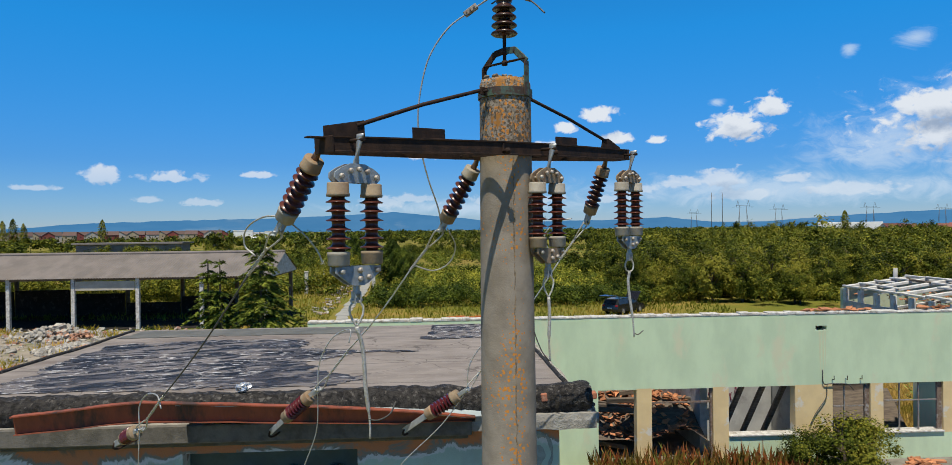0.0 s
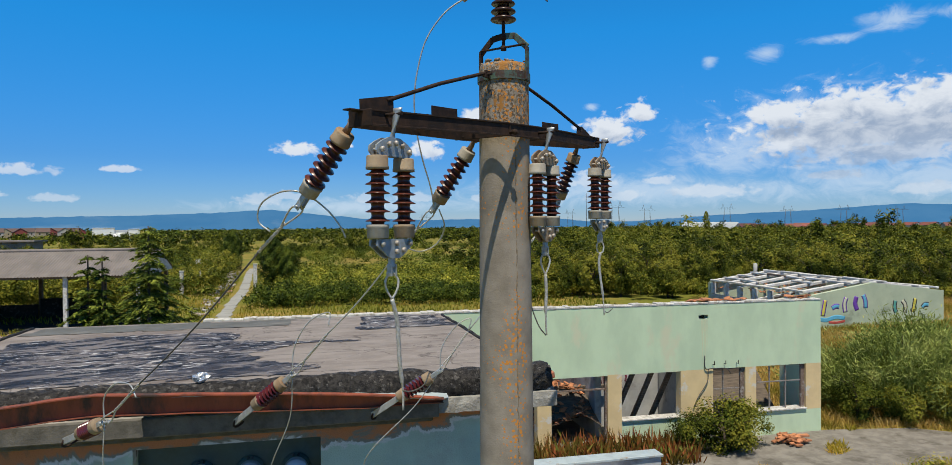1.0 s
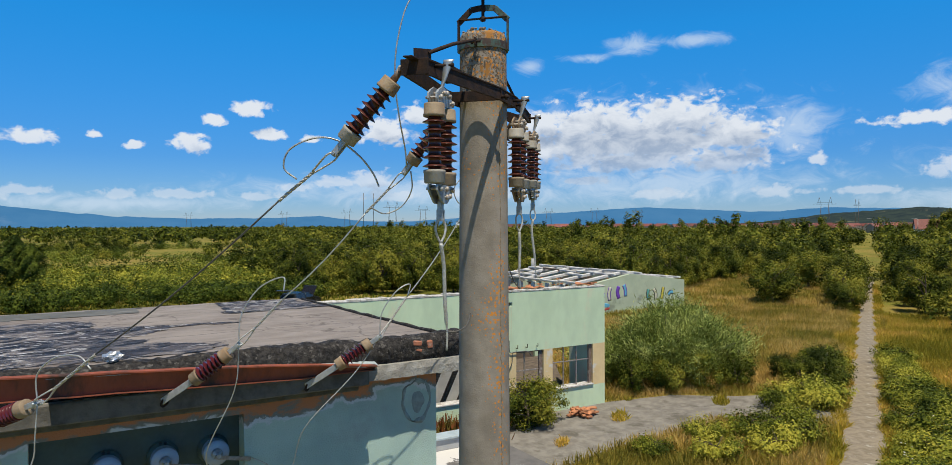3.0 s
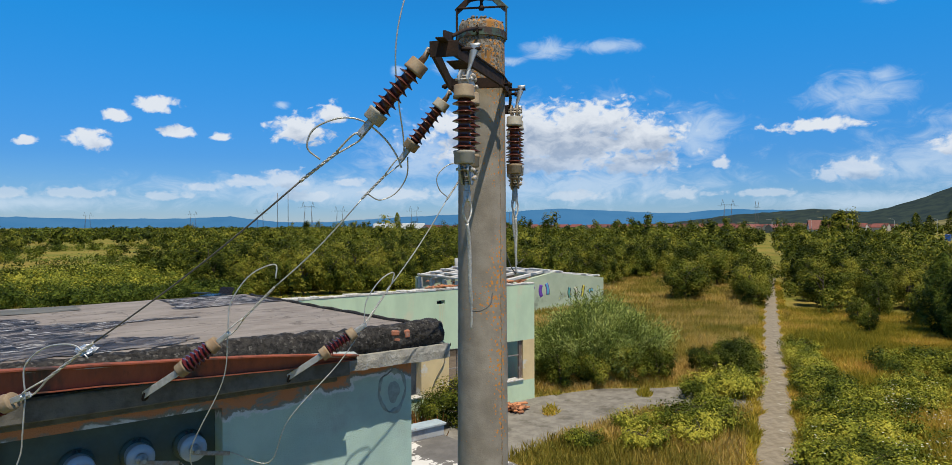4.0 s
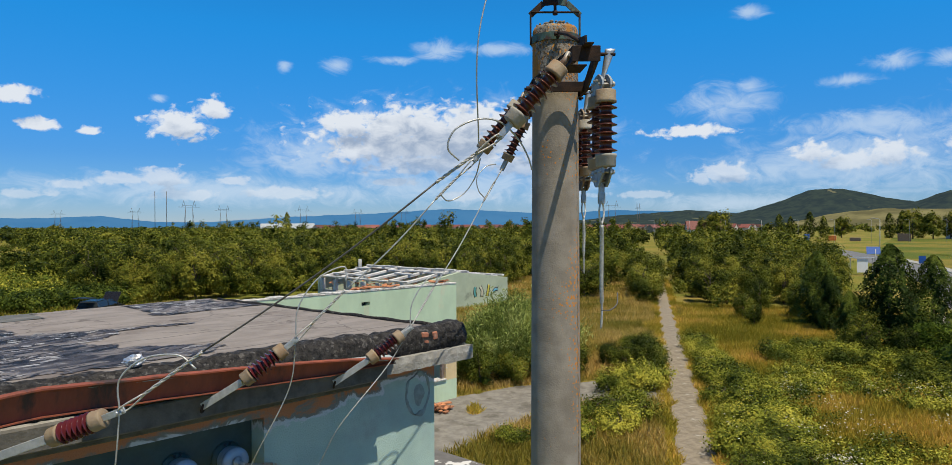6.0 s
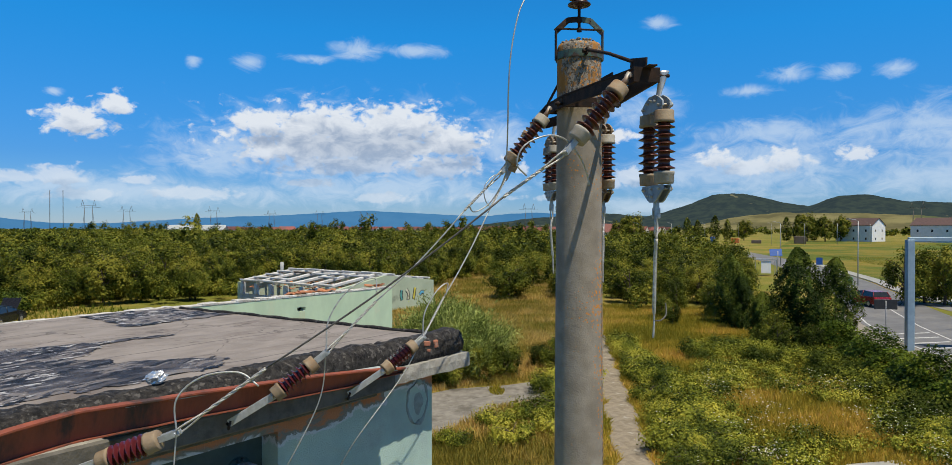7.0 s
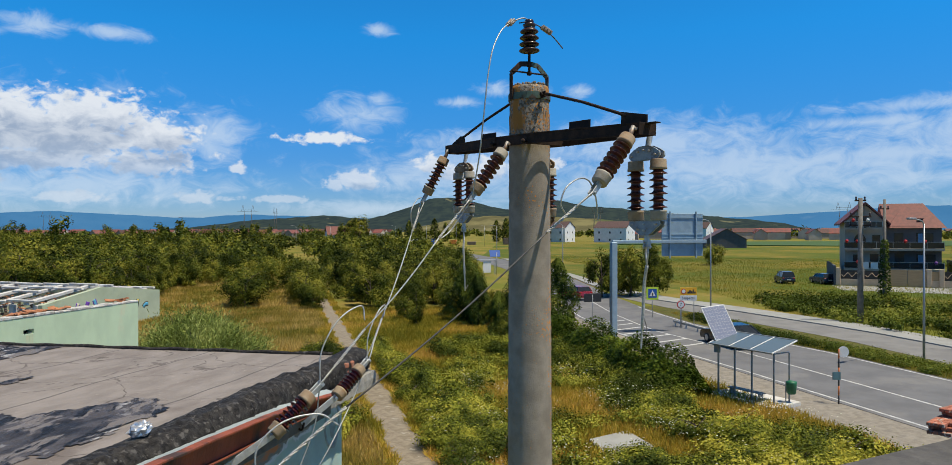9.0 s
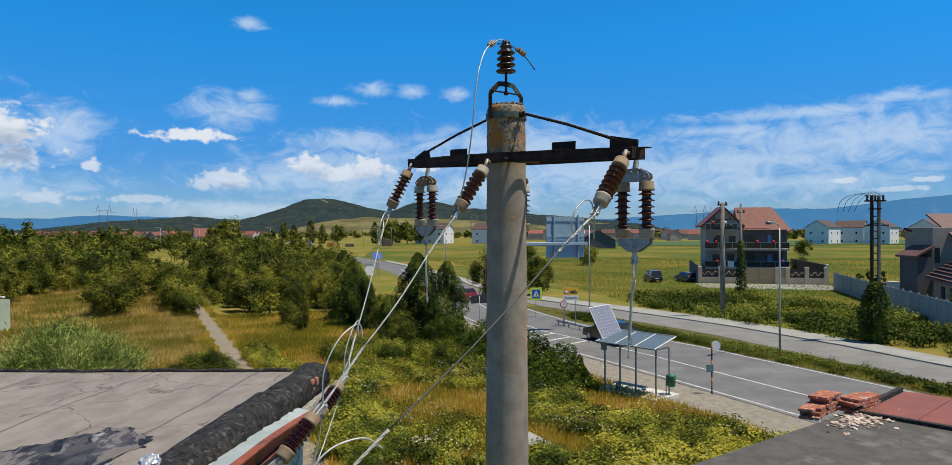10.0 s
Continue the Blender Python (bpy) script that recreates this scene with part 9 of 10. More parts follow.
solo("green_bin", Shape().lathe([(0.3, 0), (0.35, 1.1), (0.1, 1.2)], 10), M_BINGREEN, "green litter bin by the far pavement", "litter bin", m=pose(92.5, 27.6, 0))

# ---- second flat roof, with a heap of bricks ----
ob_ = thing("outbuilding", (12.0, -3.0, 0), label="low outbuilding with a grey felt roof and a rusty metal sheet", category="building")
R2 = [(9.0, 2.55), (13.25, -1.35), (17.6, -4.9), (12.0, -13.0), (2.0, -8.0)]
loc = [(x - 12.0, y + 3.0) for x, y in R2]
part("wall", Shape().prism([(x * 0.97, y * 0.97) for x, y in reversed(loc)], 0.0, 2.62), M_PLASTER, ob_)
part("felt_roof", Shape().prism(list(reversed(loc)), 2.62, 2.80), mat("dark_grey_felt", (0.098, 0.092, 0.086), (0.070, 0.066, 0.063), scale=3, rough=0.9, bump=0.4, bscale=30, c3=(0.145, 0.138, 0.13), s3=1.2), ob_, "dark grey felt roof")
M_RUSTSHEET = mat("rust_red_sheet", (0.27, 0.085, 0.055), (0.22, 0.07, 0.048), scale=1.5, rough=0.6, bump=0.15, c3=(0.17, 0.06, 0.045), s3=0.9)
sa_, sb_, sc_ = Vector((14.55, -2.75, 0)), Vector((17.5, -4.95, 0)), Vector((0.34, -0.94, 0))
sheet_x = (sb_ - sa_).normalized()
import_m = Matrix.Translation((sa_.x - 12.0, sa_.y + 3.0, 2.83)) @ Matrix(((sheet_x.x, -sheet_x.y, 0, 0), (sheet_x.y, sheet_x.x, 0, 0), (0, 0, 1, 0), (0, 0, 0, 1)))
for k in range(4):
    part("metal_sheet", Shape().box((1.75, -0.75 - k * 1.25, 0.0), (3.6, 1.22, 0.03), import_m @ pose(0, 0, 0.012 * (k % 2)), ch=0.006), M_RUSTSHEET, ob_, "rust-red painted metal sheet")
part("sheet_edge", Shape().box((-0.08, -2.6, 0.02), (0.16, 5.2, 0.10), import_m, ch=0.01), M_TAR, ob_)
part("sheet_edge", Shape().box((1.75, 0.0, 0.04), (3.7, 0.14, 0.14), import_m, ch=0.01), M_TAR, ob_)
rnd = random.Random(21)
M_REDBRICK = mat("mortared_red_brick", (0.44, 0.155, 0.09), (0.34, 0.12, 0.075), scale=12, rough=0.92, bump=0.4, rand=0.5, c3=(0.42, 0.36, 0.30), s3=5, lo3=0.56, hi3=0.62)
lumps = [(-0.42, -0.02, 0.0, 4, 4, 3, 10), (0.30, 0.06, 0.0, 4, 4, 5, 2), (0.92, -0.42, 0.0, 5, 4, 4, -5)]
pile = thing("brick_heap", (13.95, -1.75, 2.80), rz=-38, label="broken lumps of mortared red brick on the roof", category="bricks")
pile.scale = (1.05, 1.05, 1.2)
for x, y, z, nx_, ny_, nz_, rz in lumps:
    m = pose(x, y, z, rnd.uniform(-3, 3), rnd.uniform(-2, 2), rz)
    for i in range(nx_):
        for j in range(ny_):
            for k in range(nz_):
                if rnd.random() < 0.04:
                    continue
                part("brick", Shape().box((0, 0, 0), (0.235, 0.11, 0.066), m @ pose(i * 0.248 + (k % 2) * 0.12, j * 0.122, 0.045 + k * 0.078, rnd.uniform(-2, 2), rnd.uniform(-2, 2), rnd.uniform(-2, 2)), ch=0.008), M_REDBRICK, pile)
sh = Shape()
for i in range(260):
    s = rnd.uniform(0.03, 0.17)
    sh.box((0, 0, 0), (s, s * 0.7, s * 0.16), pose(rnd.gauss(0.6, 0.65), rnd.gauss(-0.75, 0.28), 0.02, rnd.uniform(-20, 20), rnd.uniform(-20, 20), rnd.uniform(0, 180)), ch=s * 0.15)
solo("brick_crumbs", sh, mat("brick_crumbs", (0.45, 0.30, 0.24), (0.5, 0.45, 0.4), scale=4, rough=0.95, island=0.8), "scatter of brick and mortar crumbs on the roof", "rubble", kind="stuff", m=pose(13.95, -1.75, 2.80, 0, 0, -38))
solo("ground_slab", Shape().prism([(17.5, 6.9), (19.3, 8.1), (20.9, 7.0), (19.1, 5.7)], -0.1, 0.12), M_PAVING, "pale broken concrete slab in the weeds", "slab")
solo("ground_slab", Shape().prism([(17.7, 10.6), (18.7, 11.3), (19.6, 10.2), (18.6, 9.6)], -0.1, 0.14), M_WHITEWASH, "pale broken concrete slab in the weeds", "slab")

# ---- plants ----
rng = np.random.default_rng(7)
L_WOODS = leaf_mat("mixed_woodland_leaves", (0.024, 0.035, 0.005), (0.110, 0.131, 0.016), (0.241, 0.228, 0.031), scale=0.16)
L_TREE = leaf_mat("broadleaf_leaves", (0.024, 0.036, 0.005), (0.113, 0.134, 0.016), (0.248, 0.233, 0.031), scale=0.5, rand=0.7)
L_SCRUB = leaf_mat("open_scrub_leaves", (0.026, 0.041, 0.006), (0.108, 0.142, 0.019), (0.234, 0.249, 0.037), scale=0.07)
L_SPRUCE = leaf_mat("spruce_needles", (0.045, 0.070, 0.012), (0.135, 0.170, 0.026), (0.28, 0.31, 0.05), scale=1.6, rand=0.3, through_light=0.15)
L_THUJA = leaf_mat("dark_thuja_and_ivy", (0.019, 0.034, 0.006), (0.061, 0.090, 0.013), (0.132, 0.160, 0.022), scale=0.8, rand=0.5, through_light=0.2)
L_IVY = leaf_mat("ivy_leaves", (0.025, 0.047, 0.006), (0.082, 0.123, 0.013), (0.172, 0.213, 0.022), scale=0.9, rand=0.2)
L_BRAMBLE = leaf_mat("bramble_leaves", (0.051, 0.070, 0.010), (0.238, 0.255, 0.030), (0.441, 0.402, 0.056), scale=0.7, rand=0.8)
L_WILLOW = leaf_mat("grey_green_willow_leaves", (0.13, 0.170, 0.035), (0.28, 0.33, 0.08), (0.42, 0.45, 0.14), scale=0.6, rand=0.2)
L_WEEDRED = leaf_mat("reddish_dock", (0.13, 0.1, 0.022), (0.27, 0.075, 0.03), (0.22, 0.25, 0.05), scale=1.5)
L_BLOSSOM = leaf_mat("white_elder_blossom", (0.42, 0.44, 0.34), (0.66, 0.66, 0.56), scale=2.0, through_light=0.2)
L_GRASS = leaf_mat("mixed_meadow_grass", (0.266, 0.240, 0.028), (0.544, 0.401, 0.060), (0.726, 0.463, 0.111), scale=0.14, rand=0.0, through_light=0.42)
L_GOLD = leaf_mat("golden_dry_grass", (0.249, 0.219, 0.038), (0.498, 0.357, 0.088), (0.657, 0.459, 0.160), scale=0.22, rand=0.0, through_light=0.42)
L_FARGRASS = leaf_mat("yellow_green_meadow_grass", (0.130, 0.150, 0.018), (0.260, 0.255, 0.032), (0.420, 0.310, 0.060), scale=0.09, rand=0.0, through_light=0.42)
M_BARK = mat("grey_brown_bark", (0.12, 0.09, 0.065), (0.07, 0.055, 0.04), scale=6, rough=0.95, bump=0.5, stretch=(3, 3, 0.6))


def quads_mesh(name, v, material):
    """A mesh of loose quads from an array of corners (n, 4, 3)."""
    n = len(v)
    me = bpy.data.meshes.new(name)
    me.vertices.add(4 * n)
    me.vertices.foreach_set("co", np.ascontiguousarray(v, dtype=np.float32).ravel())
    me.loops.add(4 * n)
    me.loops.foreach_set("vertex_index", np.arange(4 * n, dtype=np.int32))
    me.polygons.add(n)
    me.polygons.foreach_set("loop_start", np.arange(0, 4 * n, 4, dtype=np.int32))
    me.materials.append(material)
    me.update(calc_edges=True)
    return me


def unit(a):
    return a / np.maximum(np.linalg.norm(a, axis=-1, keepdims=True), 1e-9)


def leaves(p, out, length, width, droop=0.15, tilt=0.9):
    """Kite-shaped leaves at p whose faces look roughly along out."""
    n = len(p)
    nrm = unit(out + tilt * rng.normal(size=(n, 3)) * 0.5 + np.array([0, 0, 0.5]))
    d = rng.normal(size=(n, 3))
    d = unit(d - nrm * np.sum(d * nrm, axis=1, keepdims=True) + np.array([0, 0, -droop]))
    s = np.cross(nrm, d)
    ln = (length * rng.uniform(0.6, 1.25, n))[:, None] if np.isscalar(length) else (length * rng.uniform(0.6, 1.25, n))[:, None]
    wd = ln * (width / (length if np.isscalar(length) else 1.0)) if np.isscalar(length) else ln * width
    return np.stack([p - d * ln * 0.5, p + s * wd * 0.5 - d * ln * 0.08, p + d * ln * 0.5, p - s * wd * 0.5 - d * ln * 0.08], axis=1)


def clump_cloud(n, centre, radii, clumps, clump_r, length, width, flat_bottom=0.25, gaps=0.0):
    """Leaves gathered in uneven clumps that fill an ellipsoid, denser towards its skin."""
    c = unit(rng.normal(size=(clumps, 3))) * (rng.uniform(0.35, 1.0, (clumps, 1)) ** 0.6)
    c[:, 2] = np.where(c[:, 2] < -flat_bottom, -flat_bottom * rng.uniform(0.2, 1, clumps), c[:, 2])
    size = rng.uniform(0.55, 1.25, clumps)
    k = rng.integers(0, clumps, n)
    inner = rng.uniform(size=n) < 0.35
    off = unit(rng.normal(size=(n, 3))) * np.where(inner, rng.uniform(0.1, 0.7, n), rng.uniform(0.65, 1.0, n))[:, None]
    length = np.where(inner, length * 1.45, length)
    width = 0.62
    r = np.array(radii)
    p = c[k] * r + off * (clump_r * size[k])[:, None]
    out = unit(off + 0.5 * c[k])
    return leaves(p + np.array(centre), out, length, width)


def limbs(shape, h, r, spread, n, rnd):
    trunk = [(0, 0, -0.1), (rnd.uniform(-0.1, 0.1), rnd.uniform(-0.1, 0.1), h * 0.3), (rnd.uniform(-0.2, 0.2), rnd.uniform(-0.2, 0.2), h * 0.6), (rnd.uniform(-0.3, 0.3), rnd.uniform(-0.3, 0.3), h * 0.85)]
    shape.tube(bend(trunk, 3), [r * (1 - 0.085 * i) for i in range(10)], 6)
    for i in range(n):
        a, z = rnd.uniform(0, 6.28), h * rnd.uniform(0.15, 0.55)
        e = (math.cos(a) * spread * rnd.uniform(0.6, 1), math.sin(a) * spread * rnd.uniform(0.6, 1), z + h * rnd.uniform(0.2, 0.4))
        shape.tube(bend([(0, 0, z), (e[0] * 0.4, e[1] * 0.4, z + (e[2] - z) * 0.6), e], 3), [r * 0.5, r * 0.45, r * 0.4, r * 0.32, r * 0.25, r * 0.18, r * 0.1], 5)
    return shape


def tree_proto(name, h, rad, n, leaf, material, label, category, seed, clumps=26, squash=1.0, group=""):
    rnd = random.Random(seed)
    t = thing(name, (0, 0, 0), label=label, category=category, group=group)
    part("trunk", limbs(Shape(), h, 0.022 * h + 0.02, rad * 0.8, 7, rnd), M_BARK, t)
    me = quads_mesh("crown", clump_cloud(n, (0, 0, h * 0.50), (rad * 0.8, rad * 0.8, h * 0.42 * squash), clumps, rad * 0.36, leaf, leaf * 0.62, 0.95), material)
    cr = new("crown", me)
    cr.parent = t
    return t


def spruce_proto(h, rad, seed):
    rnd = random.Random(seed)
    t = thing("spruce", (0, 0, 0), label="young light green spruce with drooping boughs", category="conifer", group="spruces")
    part("trunk", Shape().tube([(0, 0, -0.1), (0, 0, h * 0.98)], [0.12, 0.02], 7), M_BARK, t)
    ps, ds, dirs, ln = [], [], [], []
    z = 0.35
    while z < h - 0.1:
        q = 1 - z / h
        turn = rnd.uniform(0, 6.28)
        nb = int(5 + 5 * q)
        for k in range(nb):
            a = turn + 6.28 * (k + rnd.uniform(-0.3, 0.3)) / nb
            L = rad * (q ** 0.9) * rnd.uniform(0.6, 1.12) + 0.14
            lift, jump = rnd.uniform(-0.09, 0.09), rnd.uniform(-0.12, 0.12)
            m = max(10, int(80 * L))
            for i in range(m):
                u = ((i + rnd.random()) / m) ** 0.8
                side = rnd.choice((-1, 1))
                far = rnd.random()
                off = side * far * (0.10 + 0.26 * L) * (1.05 - u)
                x, y = L * u + abs(off) * 0.6, off
                zz = z + jump + (0.22 + lift) * L * u - 0.46 * L * u * u + 0.10 * L * max(0, u - 0.75) - 0.28 * abs(off) - rnd.random() * 0.05
                ps.append((x * math.cos(a) - y * math.sin(a), x * math.sin(a) + y * math.cos(a), zz))
                b = a + side * rnd.uniform(0.1, 0.9)
                dirs.append((math.cos(b), math.sin(b), rnd.uniform(-0.55, 0.15)))
                ds.append((rnd.uniform(-0.5, 0.5), rnd.uniform(-0.5, 0.5), 1.0))
                ln.append(rnd.uniform(0.12, 0.26))
        z += 0.17 + 0.05 * q
    p, d, o, l = np.array(ps), unit(np.array(dirs)), np.array(ds), np.array(ln)[:, None]
    w = unit(np.cross(o, d)) * 0.030
    me = quads_mesh("foliage", np.stack([p - d * l * 0.5, p + w, p + d * l * 0.5, p - w], axis=1), L_SPRUCE)
    cr = new("foliage", me)
    cr.parent = t
    return t


def column_proto(name, h, rad, n, leaf, material, label, category, group=""):
    t = thing(name, (0, 0, 0), label=label, category=category, group=group)
    part("trunk", Shape().tube([(0, 0, -0.1), (0, 0, h * 0.9)], [0.14, 0.03], 7), M_BARK, t)
    z = rng.uniform(0.02, 1, n)
    prof = np.sin(np.pi * np.clip(z * 0.82 + 0.17, 0, 1)) ** 0.75
    a = rng.uniform(0, 2 * np.pi, n)
    lump = 1 + 0.22 * np.sin(a * 3 + z * 9) + 0.16 * np.sin(a * 7 - z * 21)
    r = rad * prof * lump * (rng.uniform(0.25, 1, n) ** 0.3)
    p = np.stack([r * np.cos(a), r * np.sin(a), z * h], axis=1)
    out = np.stack([np.cos(a), np.sin(a), 0.4 + 0 * a], axis=1)
    cr = new("crown", quads_mesh("crown", leaves(p, unit(out), leaf, leaf * 0.6), material))
    cr.parent = t
    return t


def put(proto, x, y, s=1.0, rz=None, sz=None, first=[]):
    """Stand the prototype there the first time, copies of it after that."""
    m = pose(x, y, 0, 0, 0, random.uniform(0, 360) if rz is None else rz)
    if proto not in first:
        first.append(proto)
        ob = proto
        ob.matrix_world = m
    else:
        ob = copy_thing(proto, m)
    ob.scale = (s, s, s if sz is None else sz)
    return ob


random.seed(5)
TREES = [tree_proto("tree", 5.2, 2.3, 7000, 0.19, L_TREE, "bushy green broadleaf tree in the scrub", "tree", k, 44, group="scrub trees") for k in range(4)]
BUSHES = [tree_proto("bush", 2.0, 1.25, 6000, 0.088, L_TREE, "dense green bush in the dry grass", "bush", 10 + k, 34, group="meadow bushes") for k in range(3)]
BRAMBLES = [tree_proto("bramble_bush", 1.0, 1.15, 3800, 0.084, L_BRAMBLE, "low sprawling bramble bush", "bush", 20 + k, 30, 0.8, group="brambles") for k in range(3)]
THUJAS = [column_proto("thuja", 6.6, 1.55, 13000, 0.185, L_THUJA, "tall dark thuja overgrown with ivy", "conifer", "thujas") for k in range(2)]
POPLAR = column_proto("poplar", 16, 2.6, 1600, 0.8, L_TREE, "tall slender poplar on the plain", "tree", "far poplars")
BIGTREE = tree_proto("large_tree", 16, 6.5, 2600, 0.9, L_TREE, "large round-headed tree on the plain", "tree", 40, 34, group="far trees")
SPRUCES = [spruce_proto(7.4, 3.3, 3), spruce_proto(5.6, 1.9, 4)]

# spruces behind the substation
for x, y, k, s, sz in ((-8.55, 23.4, 0, 0.92, 1.08), (-9.75, 26.8, 0, 0.85, 1.05), (-10.6, 23.9, 1, 1.0, 1.26), (-10.0, 23.5, 1, 0.85, 1.26), (-12.6, 23.6, 0, 0.62, 0.64), (-7.7, 25.0, 0, 0.62, 0.70), (-9.4, 22.0, 0, 0.6, 0.66), (-11.6, 21.8, 0, 0.5, 0.58)):
    put(SPRUCES[k], x, y, s, sz=sz)
# bushes of the near meadow
for x, y, s, k in ((50.4, 48.3, 2.1, 0), (52.4, 49.6, 1.9, 1), (66.1, 57.5, 2.3, 2), (51.8, 41.4, 1.5, 0), (55.5, 44.5, 2.0, 1), (59.5, 47.8, 2.3, 2), (24.6, 23.0, 0.8, 0), (26.1, 22.9, 0.95, 1), (27.2, 24.0, 0.8, 2),
                   (25.2, 24.6, 0.7, 0), (10.3, 22.7, 1.0, 1), (11.2, 23.2, 0.85, 2), (9.3, 22.9, 0.75, 0), (64, 51, 2.0, 1), (70, 55.5, 2.3, 0)):
    put(BUSHES[k], x, y, s, sz=s * (0.92 if s > 1.4 else 0.95))
# dark trees in a row by the road, overgrown with ivy
for x, y, s, k in ((40.5, 16.6, 0.94, 0), (42.5, 15.0, 0.84, 1), (39.6, 18.4, 0.52, 1), (48.0, 24.0, 0.82, 0), (45.8, 22.2, 0.62, 1)):
    put(THUJAS[k], x, y, s, sz=s)
for x, y, s, k in ((44.0, 19.0, 0.66, 0), (47.0, 21.0, 0.6, 2), (38.2, 17.2, 0.50, 3), (36.6, 16.4, 0.40, 0), (37.0, 14.6, 0.42, 1), (45.8, 17.0, 0.5, 2), (50.6, 26.4, 0.6, 3), (53, 31, 0.5, 0), (47.5, 29.5, 0.42, 1), (57, 33, 0.6, 1), (44.5, 27.0, 0.34, 2)):
    put(TREES[k], x, y, s)
# scrub on both sides of the path, and behind the gabled ruin
rt = random.Random(31)
n_tree = 0
for _ in range(1800):
    a, d = rt.uniform(8, 66), rt.uniform(50, 108)
    x, y = d * math.sin(radians(a)), d * math.cos(radians(a))
    rel = Vector((x, y, 0)) - PATH_A
    off, s_ = rel.dot(PATH_N), rel.dot(PATH_D)
    lim = interp([(0, 74), (30, 76), (36, 72), (40, 84), (43, 98), (47, 106), (53.0, 106), (54.2, 68), (57, 62), (62, 66), (66, 76)], a)
    q = Vector((x, y, 0))
    if abs(off) < 2.6 or d < lim or (27 < x < 42 and 46 < y < 66) or q.dot(RN) > interp(NEAR, q.dot(RD)) - 7 or (x < 14 and y < 80):
        continue
    put(TREES[rt.randrange(4)], x, y, rt.uniform(0.55, 1.15) * (0.74 if a > 54 else 1.0))
    n_tree += 1
    if n_tree > 270:
        break


# ---- the big feathery shrub beside the green wall ----
def feathery_shrub(at, rad, h, n, label):
    t = thing("willow_shrub", at, label=label, category="shrub")
    rnd = random.Random(9)
    sh = Shape()
    tips = []
    for k in range(80):
        a, q = rnd.uniform(0, 6.28), math.sqrt(rnd.random())
        tip = Vector((math.cos(a) * rad[0] * q, math.sin(a) * rad[1] * q, h * (1 - 0.55 * q * q) * rnd.uniform(0.7, 1.05)))
        sh.tube(bend([(tip.x * 0.25, tip.y * 0.25, 0), (tip.x * 0.55, tip.y * 0.55, tip.z * 0.6), tip], 3), [0.05, 0.045, 0.04, 0.03, 0.025, 0.02, 0.012], 4)
        tips.append(tip)
    part("stems", sh, M_BARK, t)
    k = rng.integers(0, len(tips), n)
    tp = np.array([tuple(v) for v in tips])
    u = rng.uniform(0.25, 1.04, (n, 1)) ** 0.7
    base_ = tp[k] * np.concatenate([0.25 + 0.75 * u, 0.25 + 0.75 * u, u ** 0.8], axis=1)
    p = base_ + rng.normal(size=(n, 3)) * np.array([0.42, 0.42, 0.30])
    p[:, 2] = np.abs(p[:, 2])
    d = unit(np.stack([p[:, 0] * 0.25, p[:, 1] * 0.25, 1.1 + 0 * p[:, 2]], axis=1) + 0.75 * rng.normal(size=(n, 3)))
    s = unit(np.cross(d, rng.normal(size=(n, 3))))
    ln = rng.uniform(0.14, 0.36, (n, 1))
    v = np.stack([p - d * ln * 0.5, p + s * 0.02, p + d * ln * 0.5, p - s * 0.02], axis=1)
    cr = new("foliage", quads_mesh("foliage", v, L_WILLOW))
    cr.parent = t
    return t


feathery_shrub((20.6, 27.6, 0), (4.9, 3.6), 3.5, 76000, "large feathery grey-green shrub beside the ruin")
for x, y, s, k in ((17.0, 25.4, 0.9, 0), (18.6, 24.9, 0.8, 1), (20.2, 24.4, 0.9, 2), (21.9, 24.2, 0.8, 0), (22.8, 25.0, 0.9, 1)):
    put(BUSHES[k], x, y, s)


# ---- ivy-covered bank beside the bus bay ----
def ivy_bank(pts, h, w, n, label):
    t = thing("ivy_hedge", pts[0], label=label, category="hedge")
    ctr = np.array([tuple(Vector(p) - Vector(pts[0])) for p in bend(pts, 10)])
    i = rng.integers(0, len(ctr) - 1, n)
    f = rng.uniform(0, 1, (n, 1))
    c = ctr[i] * (1 - f) + ctr[i + 1] * f
    d = unit(ctr[i + 1] - ctr[i])
    side = np.stack([-d[:, 1], d[:, 0], 0 * d[:, 0]], axis=1)
    a = rng.uniform(0.0, np.pi, n)
    q = (i + f[:, 0]) / len(ctr)
    hh = h * (0.75 + 0.25 * np.sin(q * 23) + 0.12 * np.sin(q * 61)) * np.clip(8 * q + 0.45, 0, 1) * np.clip(5 * (1 - q) + 0.25, 0, 1)
    r = rng.uniform(0.75, 1.0, n)
    p = c + side * (np.cos(a) * w * r)[:, None] + np.stack([0 * a, 0 * a, np.sin(a) ** 0.8 * hh * r], axis=1)
    out = unit(side * np.cos(a)[:, None] + np.stack([0 * a, 0 * a, np.sin(a)], axis=1))
    cr = new("foliage", quads_mesh("foliage", leaves(p, out, 0.14, 0.105), L_IVY))
    cr.parent = t
    return t


